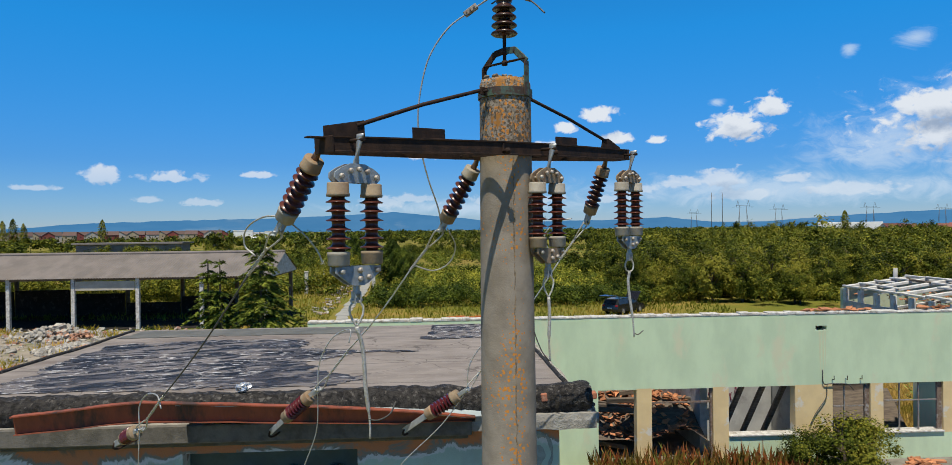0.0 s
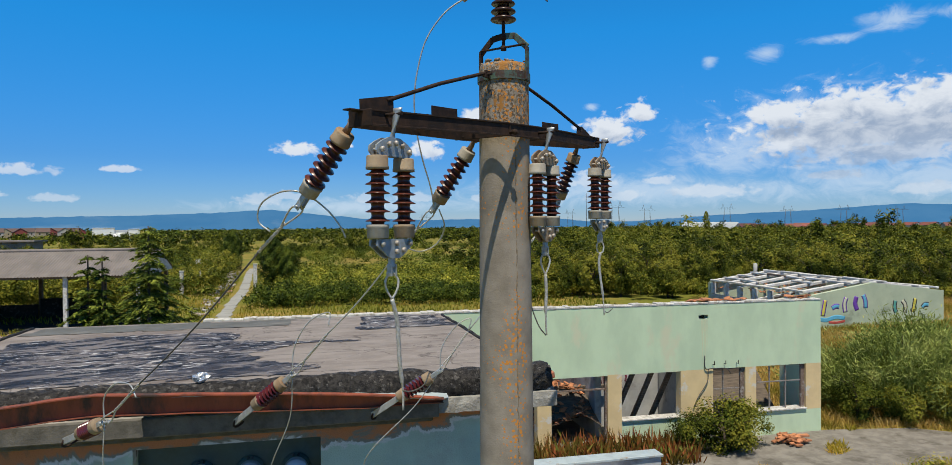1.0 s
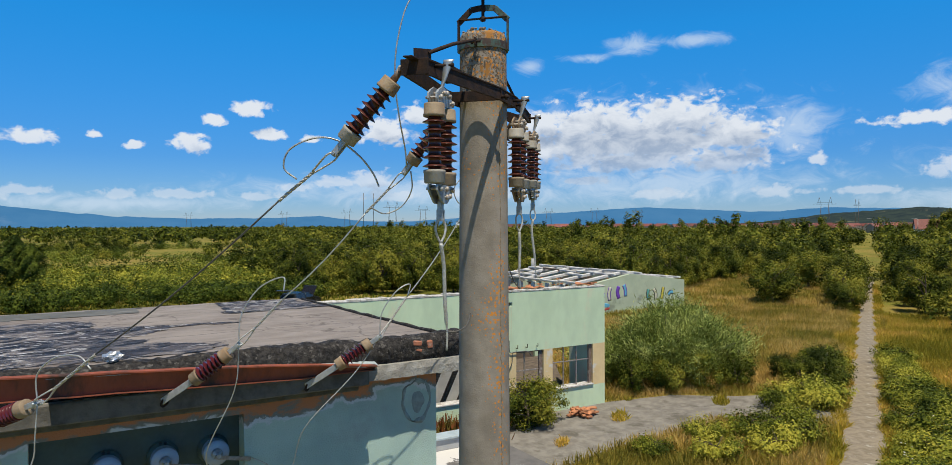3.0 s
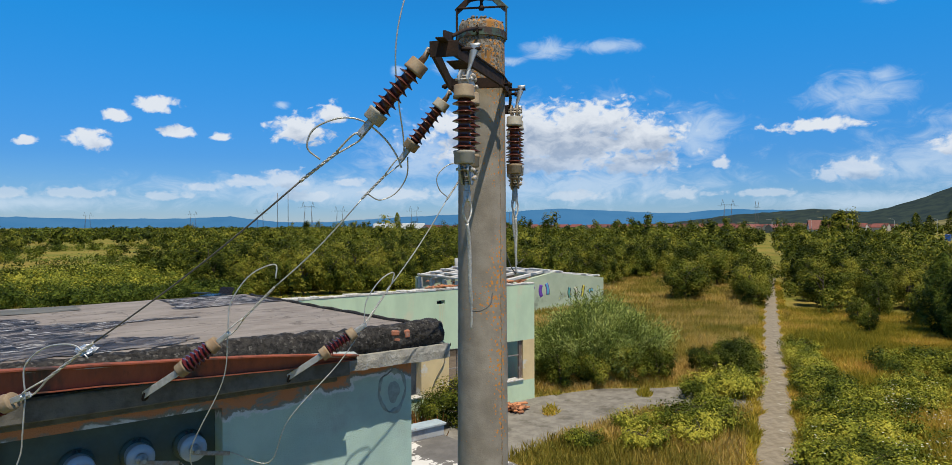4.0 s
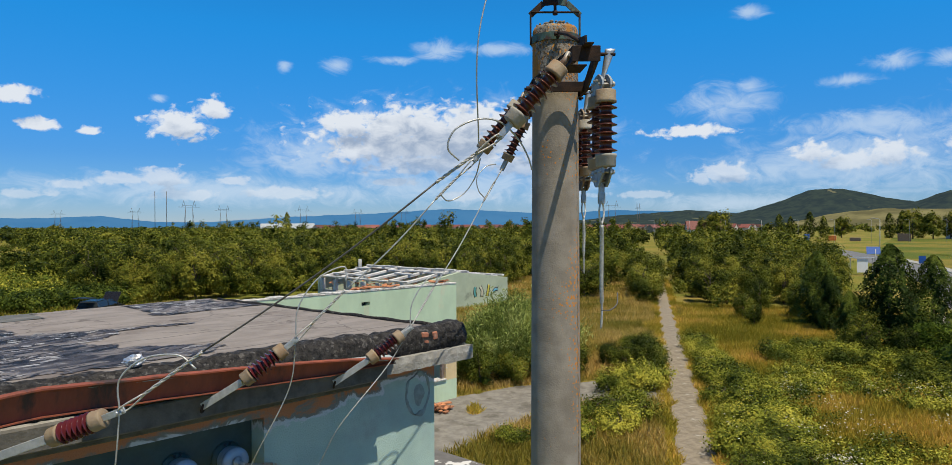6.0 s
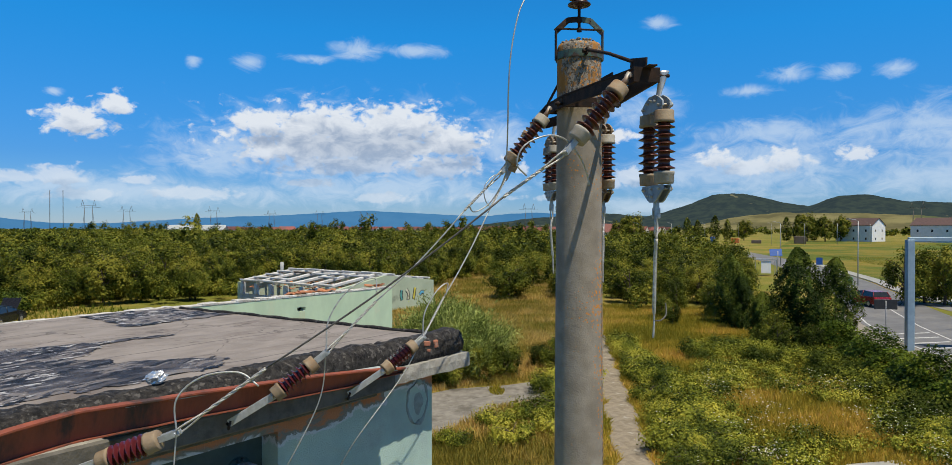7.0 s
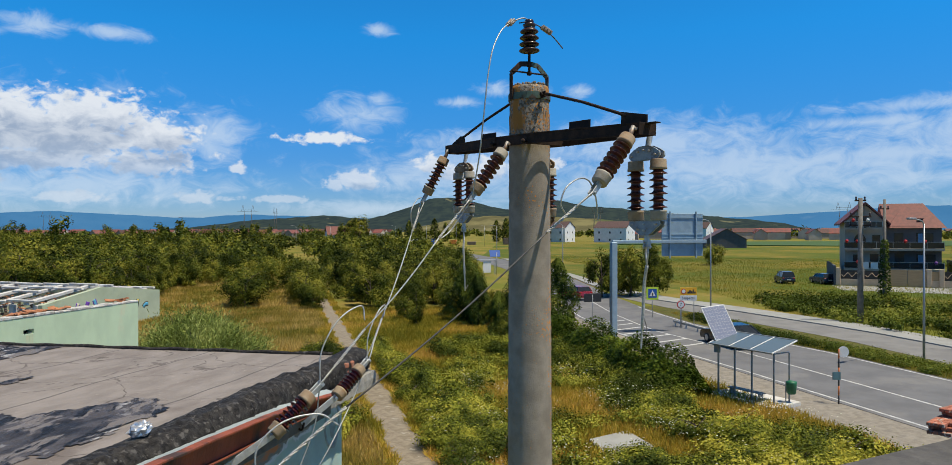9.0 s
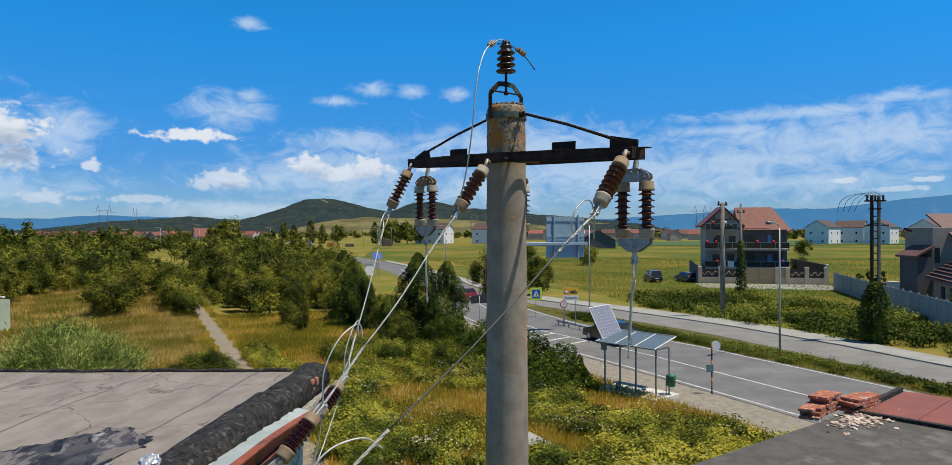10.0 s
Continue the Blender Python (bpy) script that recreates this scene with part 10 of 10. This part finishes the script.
ivy_bank([(40.0, 15.0, 0), (35.6, 11.8, 0), (31.6, 9.0, 0), (28.6, 6.8, 0), (26.7, 5.2, 0)], 2.45, 1.45, 40000, "long ivy-covered hedge above the road")
pole_ivy = thing("pole_ivy", (45.6, -14.0, 0), label="thick dark ivy climbing a pole", category="ivy")
z_ = rng.uniform(0, 1, 3500)
a_ = rng.uniform(0, 6.28, 3500)
r_ = 1.15 * (np.sin(np.pi * np.clip(z_ * 0.75 + 0.2, 0, 1)) ** 0.8) * rng.uniform(0.6, 1, 3500)
ob = new("foliage", quads_mesh("foliage", leaves(np.stack([r_ * np.cos(a_), r_ * np.sin(a_), z_ * 4.2], axis=1), np.stack([np.cos(a_), np.sin(a_), 0 * a_ + 0.3], axis=1), 0.2, 0.14), L_THUJA))
ob.parent = pole_ivy
pole_ivy2 = thing("pole_ivy", (78.1, -11.2, 0), label="thin dark ivy climbing a pole", category="ivy")
z_ = rng.uniform(0, 1, 900)
a_ = rng.uniform(0, 6.28, 900)
r_ = 0.3 + 0.45 * (1 - z_) * rng.uniform(0.6, 1, 900)
ob = new("foliage", quads_mesh("foliage", leaves(np.stack([r_ * np.cos(a_), r_ * np.sin(a_), z_ * 6.5], axis=1), np.stack([np.cos(a_), np.sin(a_), 0 * a_ + 0.3], axis=1), 0.26, 0.2), L_THUJA))
ob.parent = pole_ivy2

# brambles and weeds between the substation, the path and the road
rb = random.Random(41)
n_bramble = 0
thicket = []
for _ in range(2200):
    x, y = rb.uniform(10, 37), rb.uniform(-3, 20)
    rel = Vector((x, y, 0)) - PATH_A
    off, s_ = rel.dot(PATH_N), rel.dot(PATH_D)
    q = Vector((x, y, 0))
    if off < 1.5 or q.dot(RN) > interp(NEAR, q.dot(RD)) - (7.2 if x > 20 else 3.6) or (13.5 < x < 23 and 6 < y < 11.5 and rb.random() < 0.9) or (x < 17 and y < 2):
        continue
    if (x > 23.0 and y < 6.0) or math.hypot(x - 19.2, y - 6.9) < 2.0 or math.hypot(x - 18.6, y - 10.4) < 1.3:
        continue
    dense = noise.noise((x * 0.16, y * 0.16, 7)) + (0.35 if s_ < 2 else 0) + (0.35 if q.dot(RN) > 8 else 0) + (0.4 if off < 3 and s_ < 14 else 0)
    if dense < 0.33:
        continue
    if n_bramble >= 260 or (x - 6) ** 2 + (y - 3) ** 2 > 19 ** 2:
        thicket.append((x, y))
        continue
    n_bramble += 1
    q_ = rb.uniform(0.45, 1.3)
    put(BRAMBLES[rb.randrange(3)], x, y, q_, sz=q_ * rb.uniform(0.5, 0.95))
for x, y, s in ((21.9, 20.4, 1.2), (21.0, 20.9, 1.0), (22.9, 20.6, 1.25), (26.0, 22.7, 1.0), (27.2, 23.7, 1.1), (28.9, 25.2, 1.2), (30.2, 26.6, 1.1), (18.2, 18.5, 0.9), (16.8, 18.2, 1.0), (15.2, 18.9, 0.8), (17.6, 17.2, 1.0), (15.9, 16.8, 0.9), (14.0, 17.2, 0.9), (12.5, 18.3, 0.7), (19.3, 18.9, 0.8)):
    put(BRAMBLES[rb.randrange(3)], x, y, s)

# brambles hugging the footpath's roadward edge
for k in range(26):
    s_ = -9.0 + k * 1.05 + rb.uniform(-0.4, 0.4)
    c = PATH_A + PATH_D * s_ + PATH_N * rb.uniform(1.25, 1.9)
    q_ = rb.uniform(0.6, 1.05)
    put(BRAMBLES[rb.randrange(3)], c.x, c.y, q_, sz=q_ * rb.uniform(0.8, 1.15))

# ---- stuff: blossom, weeds, grass, woods ----
def scatter(n, box, keep):
    """Random ground points in a box that the test keeps."""
    out = []
    while len(out) < n:
        p = rng.uniform([box[0], box[2]], [box[1], box[3]], (n * 2, 2))
        m = keep(p[:, 0], p[:, 1])
        out += list(p[m])
        n -= 0
    return np.array(out[:n])


def path_off(x, y):
    return (x - PATH_A.x) * PATH_N.x + (y - PATH_A.y) * PATH_N.y


def road_n(x, y):
    s = x * RD.x + y * RD.y
    nn = x * RN.x + y * RN.y
    return nn - np.interp(s, [a for a, _ in NEAR], [b for _, b in NEAR])


def field_noise(x, y, f, seed):
    return np.sin(x * f + seed) * np.cos(y * f * 1.3 - seed * 2) + 0.6 * np.sin(x * f * 2.3 - y * f * 1.9 + seed * 3)


YARD = [(4.0, 17.2), (8.6, 18.4), (12.3, 19.6), (17.2, 20.6), (20.2, 19.4), (21.6, 17.9), (23.6, 19.6), (25.4, 21.2), (23.0, 22.4), (20.6, 23.1), (18.4, 24.4), (15.2, 24.6), (4.0, 23.2)]


def in_poly(x, y, poly):
    c = np.zeros(x.shape, bool)
    for (x0, y0), (x1, y1) in zip(poly, poly[1:] + poly[:1]):
        with np.errstate(divide="ignore", invalid="ignore"):
            c ^= ((y0 > y) != (y1 > y)) & (x < (x1 - x0) * (y - y0) / (y1 - y0 + 1e-12) + x0)
    return c


def open_ground(x, y):
    ok = (np.abs(path_off(x, y)) > 0.95) & (road_n(x, y) < -3.4) & ~in_poly(x, y, YARD)
    ok &= ~((x > -6) & (x < 4.8) & (y > 6) & (y < 13.8))
    ok &= (np.hypot(x - 19.2, y - 6.9) > 1.15) & (np.hypot(x - 18.6, y - 10.5) > 0.6)
    gx, gy = (x - GO.x) * 0.9938 + (y - GO.y) * 0.111, -(x - GO.x) * 0.111 + (y - GO.y) * 0.9938
    ok &= ~((gx > -22) & (gx < 0.3) & (gy > -0.3) & (gy < 8))
    return ok


def blades(p, h, w, lean=0.35, up=True):
    n = len(p)
    base_ = np.concatenate([p, np.zeros((n, 1))], axis=1)
    hh = (h * rng.uniform(0.45, 1.3, n))[:, None]
    d = unit(np.concatenate([rng.normal(size=(n, 2)) * lean, np.ones((n, 1))], axis=1))
    s = unit(np.concatenate([rng.normal(size=(n, 2)), np.zeros((n, 1))], axis=1)) * w
    mid = base_ + d * hh * 0.55
    bow = np.concatenate([rng.normal(size=(n, 2)) * 0.12, np.zeros((n, 1))], axis=1) * hh
    return np.stack([base_ - s * 0.5, base_ + s * 0.5, mid + s * 0.45 + bow * 0.2, base_ + d * hh + bow], axis=1)


def grass_field(name, n, box, keep, h, w, material, label):
    p = scatter(n, box, keep)
    ob = new(name, quads_mesh(name, blades(p, h, w), material))
    return tagged(ob, label, "grass", kind="stuff")


MEADOW = lambda x, y: open_ground(x, y) & (np.hypot(x + 3, y - 2) < 66) & (rng.uniform(size=x.shape) < 28 / (6 + np.hypot(x + 3, y - 2)))
golden = lambda x, y: path_off(x, y) + 1.6 * field_noise(x, y, 0.21, 3.0) + 1.2 * field_noise(x, y, 0.07, 1.0) < -0.6
grass_field("golden_grass", 190000, (6, 62, 8, 60), lambda x, y: MEADOW(x, y) & golden(x, y), 0.36, 0.022, L_GOLD, "tall golden dry meadow grass")
grass_field("meadow_grass", 260000, (6, 62, -2, 60), lambda x, y: MEADOW(x, y) & ~golden(x, y), 0.34, 0.022, L_GRASS, "tall dry and green meadow grass")
grass_field("golden_grass", 80000, (30, 110, 40, 90), lambda x, y: open_ground(x, y) & (path_off(x, y) < -0.8) & (path_off(x, y) > -26) & (np.hypot(x, y) > 58), 0.42, 0.045, L_GOLD, "tall golden dry grass in the clearing")
grass_field("far_meadow_grass", 150000, (44, 190, -90, 70), lambda x, y: (road_n(x, y) > 19.5) & (rng.uniform(size=x.shape) < 45 / (10 + np.hypot(x, y))), 0.24, 0.045, L_FARGRASS, "tall yellow-green grass across the road")
grass_field("verge_grass", 16000, (20, 60, -30, 12), lambda x, y: (road_n(x, y) > 8.9) & (road_n(x, y) < 11.3), 0.22, 0.03, L_FARGRASS, "low green weeds on the verge between the lanes")
grass_field("meadow_grass", 42000, (-70, 20, 60, 130), lambda x, y: open_ground(x, y) & ~((x < -14) & (y < 60)) & (np.abs(x - np.interp(y, [b for _, b in TRACK], [a for a, _ in TRACK])) > 1.0 + 0.004 * (y - 60)), 0.42, 0.09, L_FARGRASS, "tall yellow-green meadow grass behind the ruin")
# grass in the cracks of the yard, along the path's edges
p = np.concatenate([scatter(1500, (6, 25, 17.5, 25), lambda x, y: in_poly(x, y, YARD) & (field_noise(x, y, 1.1, 2.0) > 1.15))])
tagged(new("crack_weeds", quads_mesh("crack_weeds", blades(p, 0.25, 0.03, 0.6), L_GRASS)), "weeds growing from cracks in the yard", "weeds", kind="stuff")
s_ = rng.uniform(-14, 70, 30000)
o_ = np.where(rng.uniform(size=30000) < 0.5, -1, 1) * (0.62 + 0.10 * np.sin(s_ * 1.7) + 0.07 * np.sin(s_ * 4.3) + np.abs(rng.normal(size=30000)) * 0.24)
p = np.stack([PATH_A.x + PATH_D.x * s_ + PATH_N.x * o_, PATH_A.y + PATH_D.y * s_ + PATH_N.y * o_], axis=1)
tagged(new("path_edge_grass", quads_mesh("path_edge_grass", blades(p, 0.30, 0.028, 0.7), L_GRASS)), "grass leaning over the edges of the footpath", "grass", kind="stuff")
# red-brown dock before the ruin's empty doors
gp = np.stack([rng.uniform(-12.6, -6.0, 1700), rng.uniform(-2.2, -0.2, 1700)], axis=1)
p = np.stack([GO.x + gp[:, 0] * 0.9938 - gp[:, 1] * 0.111, GO.y + gp[:, 0] * 0.111 + gp[:, 1] * 0.9938], axis=1)
tagged(new("dock_weeds", quads_mesh("dock_weeds", blades(p, 0.75, 0.055, 0.35), L_WEEDRED)), "reddish dock and weeds before the ruin", "weeds", kind="stuff")
# weeds in the rubble before the shed
p = scatter(2600, (-46, -18, 37, 55), lambda x, y: field_noise(x, y, 0.9, 5.0) > 0.75)
tagged(new("rubble_weeds", quads_mesh("rubble_weeds", blades(p, 0.55, 0.06, 0.5), L_GRASS)), "tufts of weeds in the rubble", "weeds", kind="stuff")
# white blossom over the brambles
p = scatter(1500, (13, 30, -1, 16), lambda x, y: open_ground(x, y) & (path_off(x, y) > 1) & (field_noise(x, y, 0.8, 1.0) > 0.35))
q = np.concatenate([p, rng.uniform(0.45, 1.0, (len(p), 1))], axis=1)
tagged(new("blossom", quads_mesh("blossom", leaves(q, np.tile([0, 0, 1.0], (len(p), 1)), 0.07, 0.06, 0, 0.5), L_BLOSSOM)), "scattered white blossom on the brambles", "blossom", kind="stuff")


def woods(name, pts, h, rad, n_leaf, leaf, label, material=L_WOODS):
    """Many crowns joined: each a few clumps of leaves."""
    m = len(pts)
    hh = h * rng.uniform(0.5, 1.4, m)
    rr = rad * rng.uniform(0.7, 1.3, m)
    nc = 7
    cl = unit(rng.normal(size=(m, nc, 3))) * rng.uniform(0.3, 1.0, (m, nc, 1)) ** 0.6
    cl[:, :, 2] = np.abs(cl[:, :, 2]) * 1.1 - 0.25
    k = np.repeat(np.arange(m), n_leaf)
    c = rng.integers(0, nc, m * n_leaf)
    inner = rng.uniform(size=m * n_leaf) < 0.35
    off = unit(rng.normal(size=(m * n_leaf, 3))) * np.where(inner, rng.uniform(0.1, 0.7, m * n_leaf), rng.uniform(0.65, 1.0, m * n_leaf))[:, None]
    cen = cl[k, c] * np.stack([rr[k] * 0.75, rr[k] * 0.75, hh[k] * 0.45], axis=1)
    p = cen + off * (rr[k] * 0.42)[:, None]
    p[:, 0] += pts[k, 0]
    p[:, 1] += pts[k, 1]
    p[:, 2] = np.maximum(p[:, 2] + hh[k] * 0.52, 0.1)
    ob = new(name, quads_mesh(name, leaves(p, unit(off + 0.4 * cl[k, c]), np.where(inner, leaf * 1.5, leaf), 0.65), material))
    return tagged(ob, label, "woods", kind="stuff")


def polar(n, a0, a1, d0, d1, keep):
    out = np.zeros((0, 2))
    while len(out) < n:
        a = np.radians(rng.uniform(a0, a1, 4 * n))
        d = np.sqrt(rng.uniform(d0 * d0, d1 * d1, 4 * n))
        x, y = d * np.sin(a), d * np.cos(a)
        out = np.concatenate([out, np.stack([x, y], axis=1)[keep(x, y, np.degrees(a), d)]])
    return out[:n]


off_road = lambda x, y: (np.abs(path_off(x, y)) > 3.0) & (road_n(x, y) < -9) & (np.abs(x - np.interp(y, [60, 76, 91, 113, 140, 200], [-15.6, -18.0, -20.5, -24.5, -30, -44])) > 4.0)
dens = lambda x, y, cut: field_noise(x, y, 0.045, 4.0) > cut
woods("bramble_thicket", np.array(thicket), 0.85, 1.1, 760, 0.098, "low thicket of brambles and weeds", L_BRAMBLE)
wp = scatter(400, (10, 36, -3, 18), lambda x, y: open_ground(x, y) & (path_off(x, y) > 3.2) & (road_n(x, y) < -4.2) & ~((x > 23) & (y < 5)) & ~((x < 16) & (y < 2.5)) & (np.hypot(x - 19.2, y - 6.9) > 1.7) & (field_noise(x, y, 0.33, 2.0) + 0.09 * (path_off(x, y) - 7) > -0.2))
woods("leafy_weeds", wp, 0.50, 0.85, 260, 0.085, "low leafy weeds among the grass", L_BRAMBLE)
lim_ = lambda a: np.interp(a, [0, 30, 36, 40, 43, 47, 53.0, 54.2, 57, 62, 66], [72, 74, 70, 82, 96, 104, 104, 66, 60, 62, 70])
woods("underscrub", polar(520, 8, 66, 48, 108, lambda x, y, a, d: (np.abs(path_off(x, y)) > 2.2) & (road_n(x, y) < -6) & (d > lim_(a)) & ~((x > 26) & (x < 43) & (y > 45) & (y < 64)) & ~((x < 14) & (y < 78))), 2.3, 1.7, 380, 0.20, "tangled scrub filling the gaps between trees", L_TREE)
woods("scrub_woods", polar(420, 6, 66, 80, 135, lambda x, y, a, d: off_road(x, y) & (d > np.interp(a, [6, 20, 38, 43, 53.2, 54.2, 66], [90, 84, 84, 108, 108, 84, 80])) & (dens(x, y, -0.9) | (a > 20))), 4.6, 2.2, 620, 0.27, "dense green scrub woodland")
woods("scrub_hedge", polar(210, -13, 10, 70, 80, lambda x, y, a, d: x > np.interp(y, [60, 76, 91], [-12.5, -15.6, -18])), 1.6, 1.6, 260, 0.20, "dark low hedge of scrub behind the roofs", L_THUJA)
woods("lush_weeds", polar(620, -12.5, 9, 79, 124, lambda x, y, a, d: off_road(x, y)), 1.15, 2.1, 130, 0.24, "lush green weeds of the open meadow", L_BRAMBLE)
woods("track_scrub", polar(46, -22, -11, 86, 138, lambda x, y, a, d: (np.abs(x + 4.6 - np.interp(y, [60, 76, 91, 113, 140], [-15.6, -18.0, -20.5, -24.5, -30])) < 2.2)), 3.6, 1.9, 420, 0.22, "green scrub along the old track", L_TREE)
woods("far_woods", polar(2300, 6, 68, 125, 420, lambda x, y, a, d: off_road(x, y) & (dens(x, y, -0.7) | (d < 220))), 5.2, 3.3, 170, 0.54, "far green woodland of the plain")
woods("tall_woods", polar(150, 16, 56, 150, 430, lambda x, y, a, d: off_road(x, y) & (dens(x, y, -0.2) | (a > 48))), 9.0, 3.8, 420, 0.55, "taller crowns standing out of the far woodland")
woods("meadow_scrub", polar(1300, -48, 8, 84, 260, lambda x, y, a, d: off_road(x, y) & (dens(x, y, -0.45) | (d > 150)) & ~((x < -15) & (y < 72)) & ~((x > -8) & (d > 165) & (d < 240))), 1.6, 2.6, 170, 0.28, "low green scrub in the open meadow", L_SCRUB)
woods("meadow_trees", polar(260, -48, 8, 84, 260, lambda x, y, a, d: off_road(x, y) & (((d > 135) & (rng.uniform(size=x.shape) < 0.6)) | (a > 2)) & ~((x < -15) & (y < 76)) & ~((x > -8) & (d > 165) & (d < 240))), 4.0, 2.3, 300, 0.34, "scattered small trees in the open meadow")
for x, y, s_, z_ in ((-17.4, 97.0, 1.35, 0.98), (-15.6, 95.5, 1.1, 0.8), (-31.4, 133.0, 1.25, 1.08), (-28.5, 150, 0.9, 0.7)):
    put(THUJAS[0], x, y, s_, sz=z_)
woods("far_treeline", polar(1500, -50, 44, 270, 900, lambda x, y, a, d: ((d > 330) | dens(x, y, 0.3)) & ((a > -16) | (d < 560))), 4.2, 5.0, 90, 1.35, "far line of trees on the plain")
woods("plain_trees", polar(700, -50, 46, 620, 1700, lambda x, y, a, d: d > 0), 4.0, 11.0, 26, 4.2, "far dark trees across the plain", L_THUJA)
woods("field_trees", polar(420, 62, 118, 560, 1000, lambda x, y, a, d: dens(x, y, 0.2)), 6.5, 6.0, 40, 2.4, "far trees among the houses")
ws = rng.uniform(-30, 62, 420)
wn = rng.uniform(19.8, 36, 420) + np.interp(ws, [a for a, _ in NEAR], [b for _, b in NEAR])
woods("roadside_weeds", np.stack([RD.x * ws + RN.x * wn, RD.y * ws + RN.y * wn], axis=1), 0.75, 1.5, 300, 0.18, "lush green weeds beyond the pavement", L_SCRUB)
ws = rng.uniform(-14, 52, 420)
wn = rng.uniform(8.9, 11.0, 420) + np.interp(ws, [a for a, _ in NEAR], [b for _, b in NEAR])
woods("verge_weeds", np.stack([RD.x * ws + RN.x * wn, RD.y * ws + RN.y * wn], axis=1), 0.26, 0.70, 200, 0.085, "low green weeds on the verge", L_SCRUB)
for x, y, q_, k in ((72.4, 17.4, 1.0, 0), (74.6, 14.6, 1.1, 1), (76.2, 12.0, 0.95, 2), (75.5, 16.4, 1.05, 3)):
    put(TREES[k], x, y, q_, sz=q_ * 1.05)
woods("shed_scrub", polar(110, -50, -19, 64, 92, lambda x, y, a, d: (x < -26) & (-(x + 20) * 0.111 + (y - 56.3) * 0.9938 > 11.6) & (-(x + 20) * 0.111 + (y - 56.3) * 0.9938 < 21)), 3.6, 2.2, 420, 0.22, "green scrub behind the shed", L_TREE)
for x, y, q_, k in ((150.0, 8.0, 2.3, 0), (120.0, -28.0, 1.6, 1), (210, -52, 2.4, 2), (175, 24, 2.2, 0)):
    put(BUSHES[k], x, y, q_)
woods("garden_thujas", np.array([(89.5 - 1.6 * k, -27.2 + 0.1 * k) for k in range(7)]), 3.0, 0.55, 260, 0.26, "row of small dark garden thujas", L_THUJA)
# tall trees on the plain
for a, d, s in ((-31.6, 480, 1.0), (-37.6, 520, 1.0), (-37.0, 530, 1.1), (-36.4, 520, 0.9), (24.4, 420, 0.95), (63.2, 430, 1.1), (64.0, 440, 1.0), (65.3, 430, 1.2), (66.2, 430, 1.0), (70.4, 420, 1.1), (71.2, 425, 1.2), (72.3, 430, 1.0), (-10.5, 300, 0.5)):
    put(POPLAR, d * math.sin(radians(a)), d * math.cos(radians(a)), s, sz=s * (0.75 if a > 60 else 1.0))
for a, d, s in ((58.8, 300, 0.9), (57.6, 310, 0.7), (71.8, 400, 1.0), (74, 410, 0.9), (73.0, 400, 0.9), (67.4, 420, 0.8), (20, 240, 0.5), (-24, 230, 0.55), (34, 330, 0.6), (8.5, 420, 0.6)):
    put(BIGTREE, d * math.sin(radians(a)), d * math.cos(radians(a)), s)
# yellow-green fields between the road and the town
solo("far_field", Shape().prism([(60, -70), (60, -10), (78, 4), (120, 38), (170, 68), (430, 150), (430, -330), (120, -330)], -0.2, 0.008), mat("far_meadow", (0.155, 0.148, 0.022), (0.235, 0.172, 0.040), scale=0.18, rough=0.95, bump=0.6, bscale=4, c3=(0.085, 0.115, 0.018), s3=0.03, lo3=0.40, hi3=0.58, bdist=0.15, spec=0.1), "bright yellow-green meadow across the road", "field", kind="structure")
solo("crop_field", Shape().prism([(330, -40), (335, 60), (405, 40), (480, -100), (560, -330), (430, -330)], -0.2, 0.35), mat("green_crop", (0.055, 0.11, 0.018), (0.045, 0.09, 0.016), scale=0.3, rough=0.95, bump=0.3, bscale=4), "dark green strip of crops before the town", "field", kind="structure")
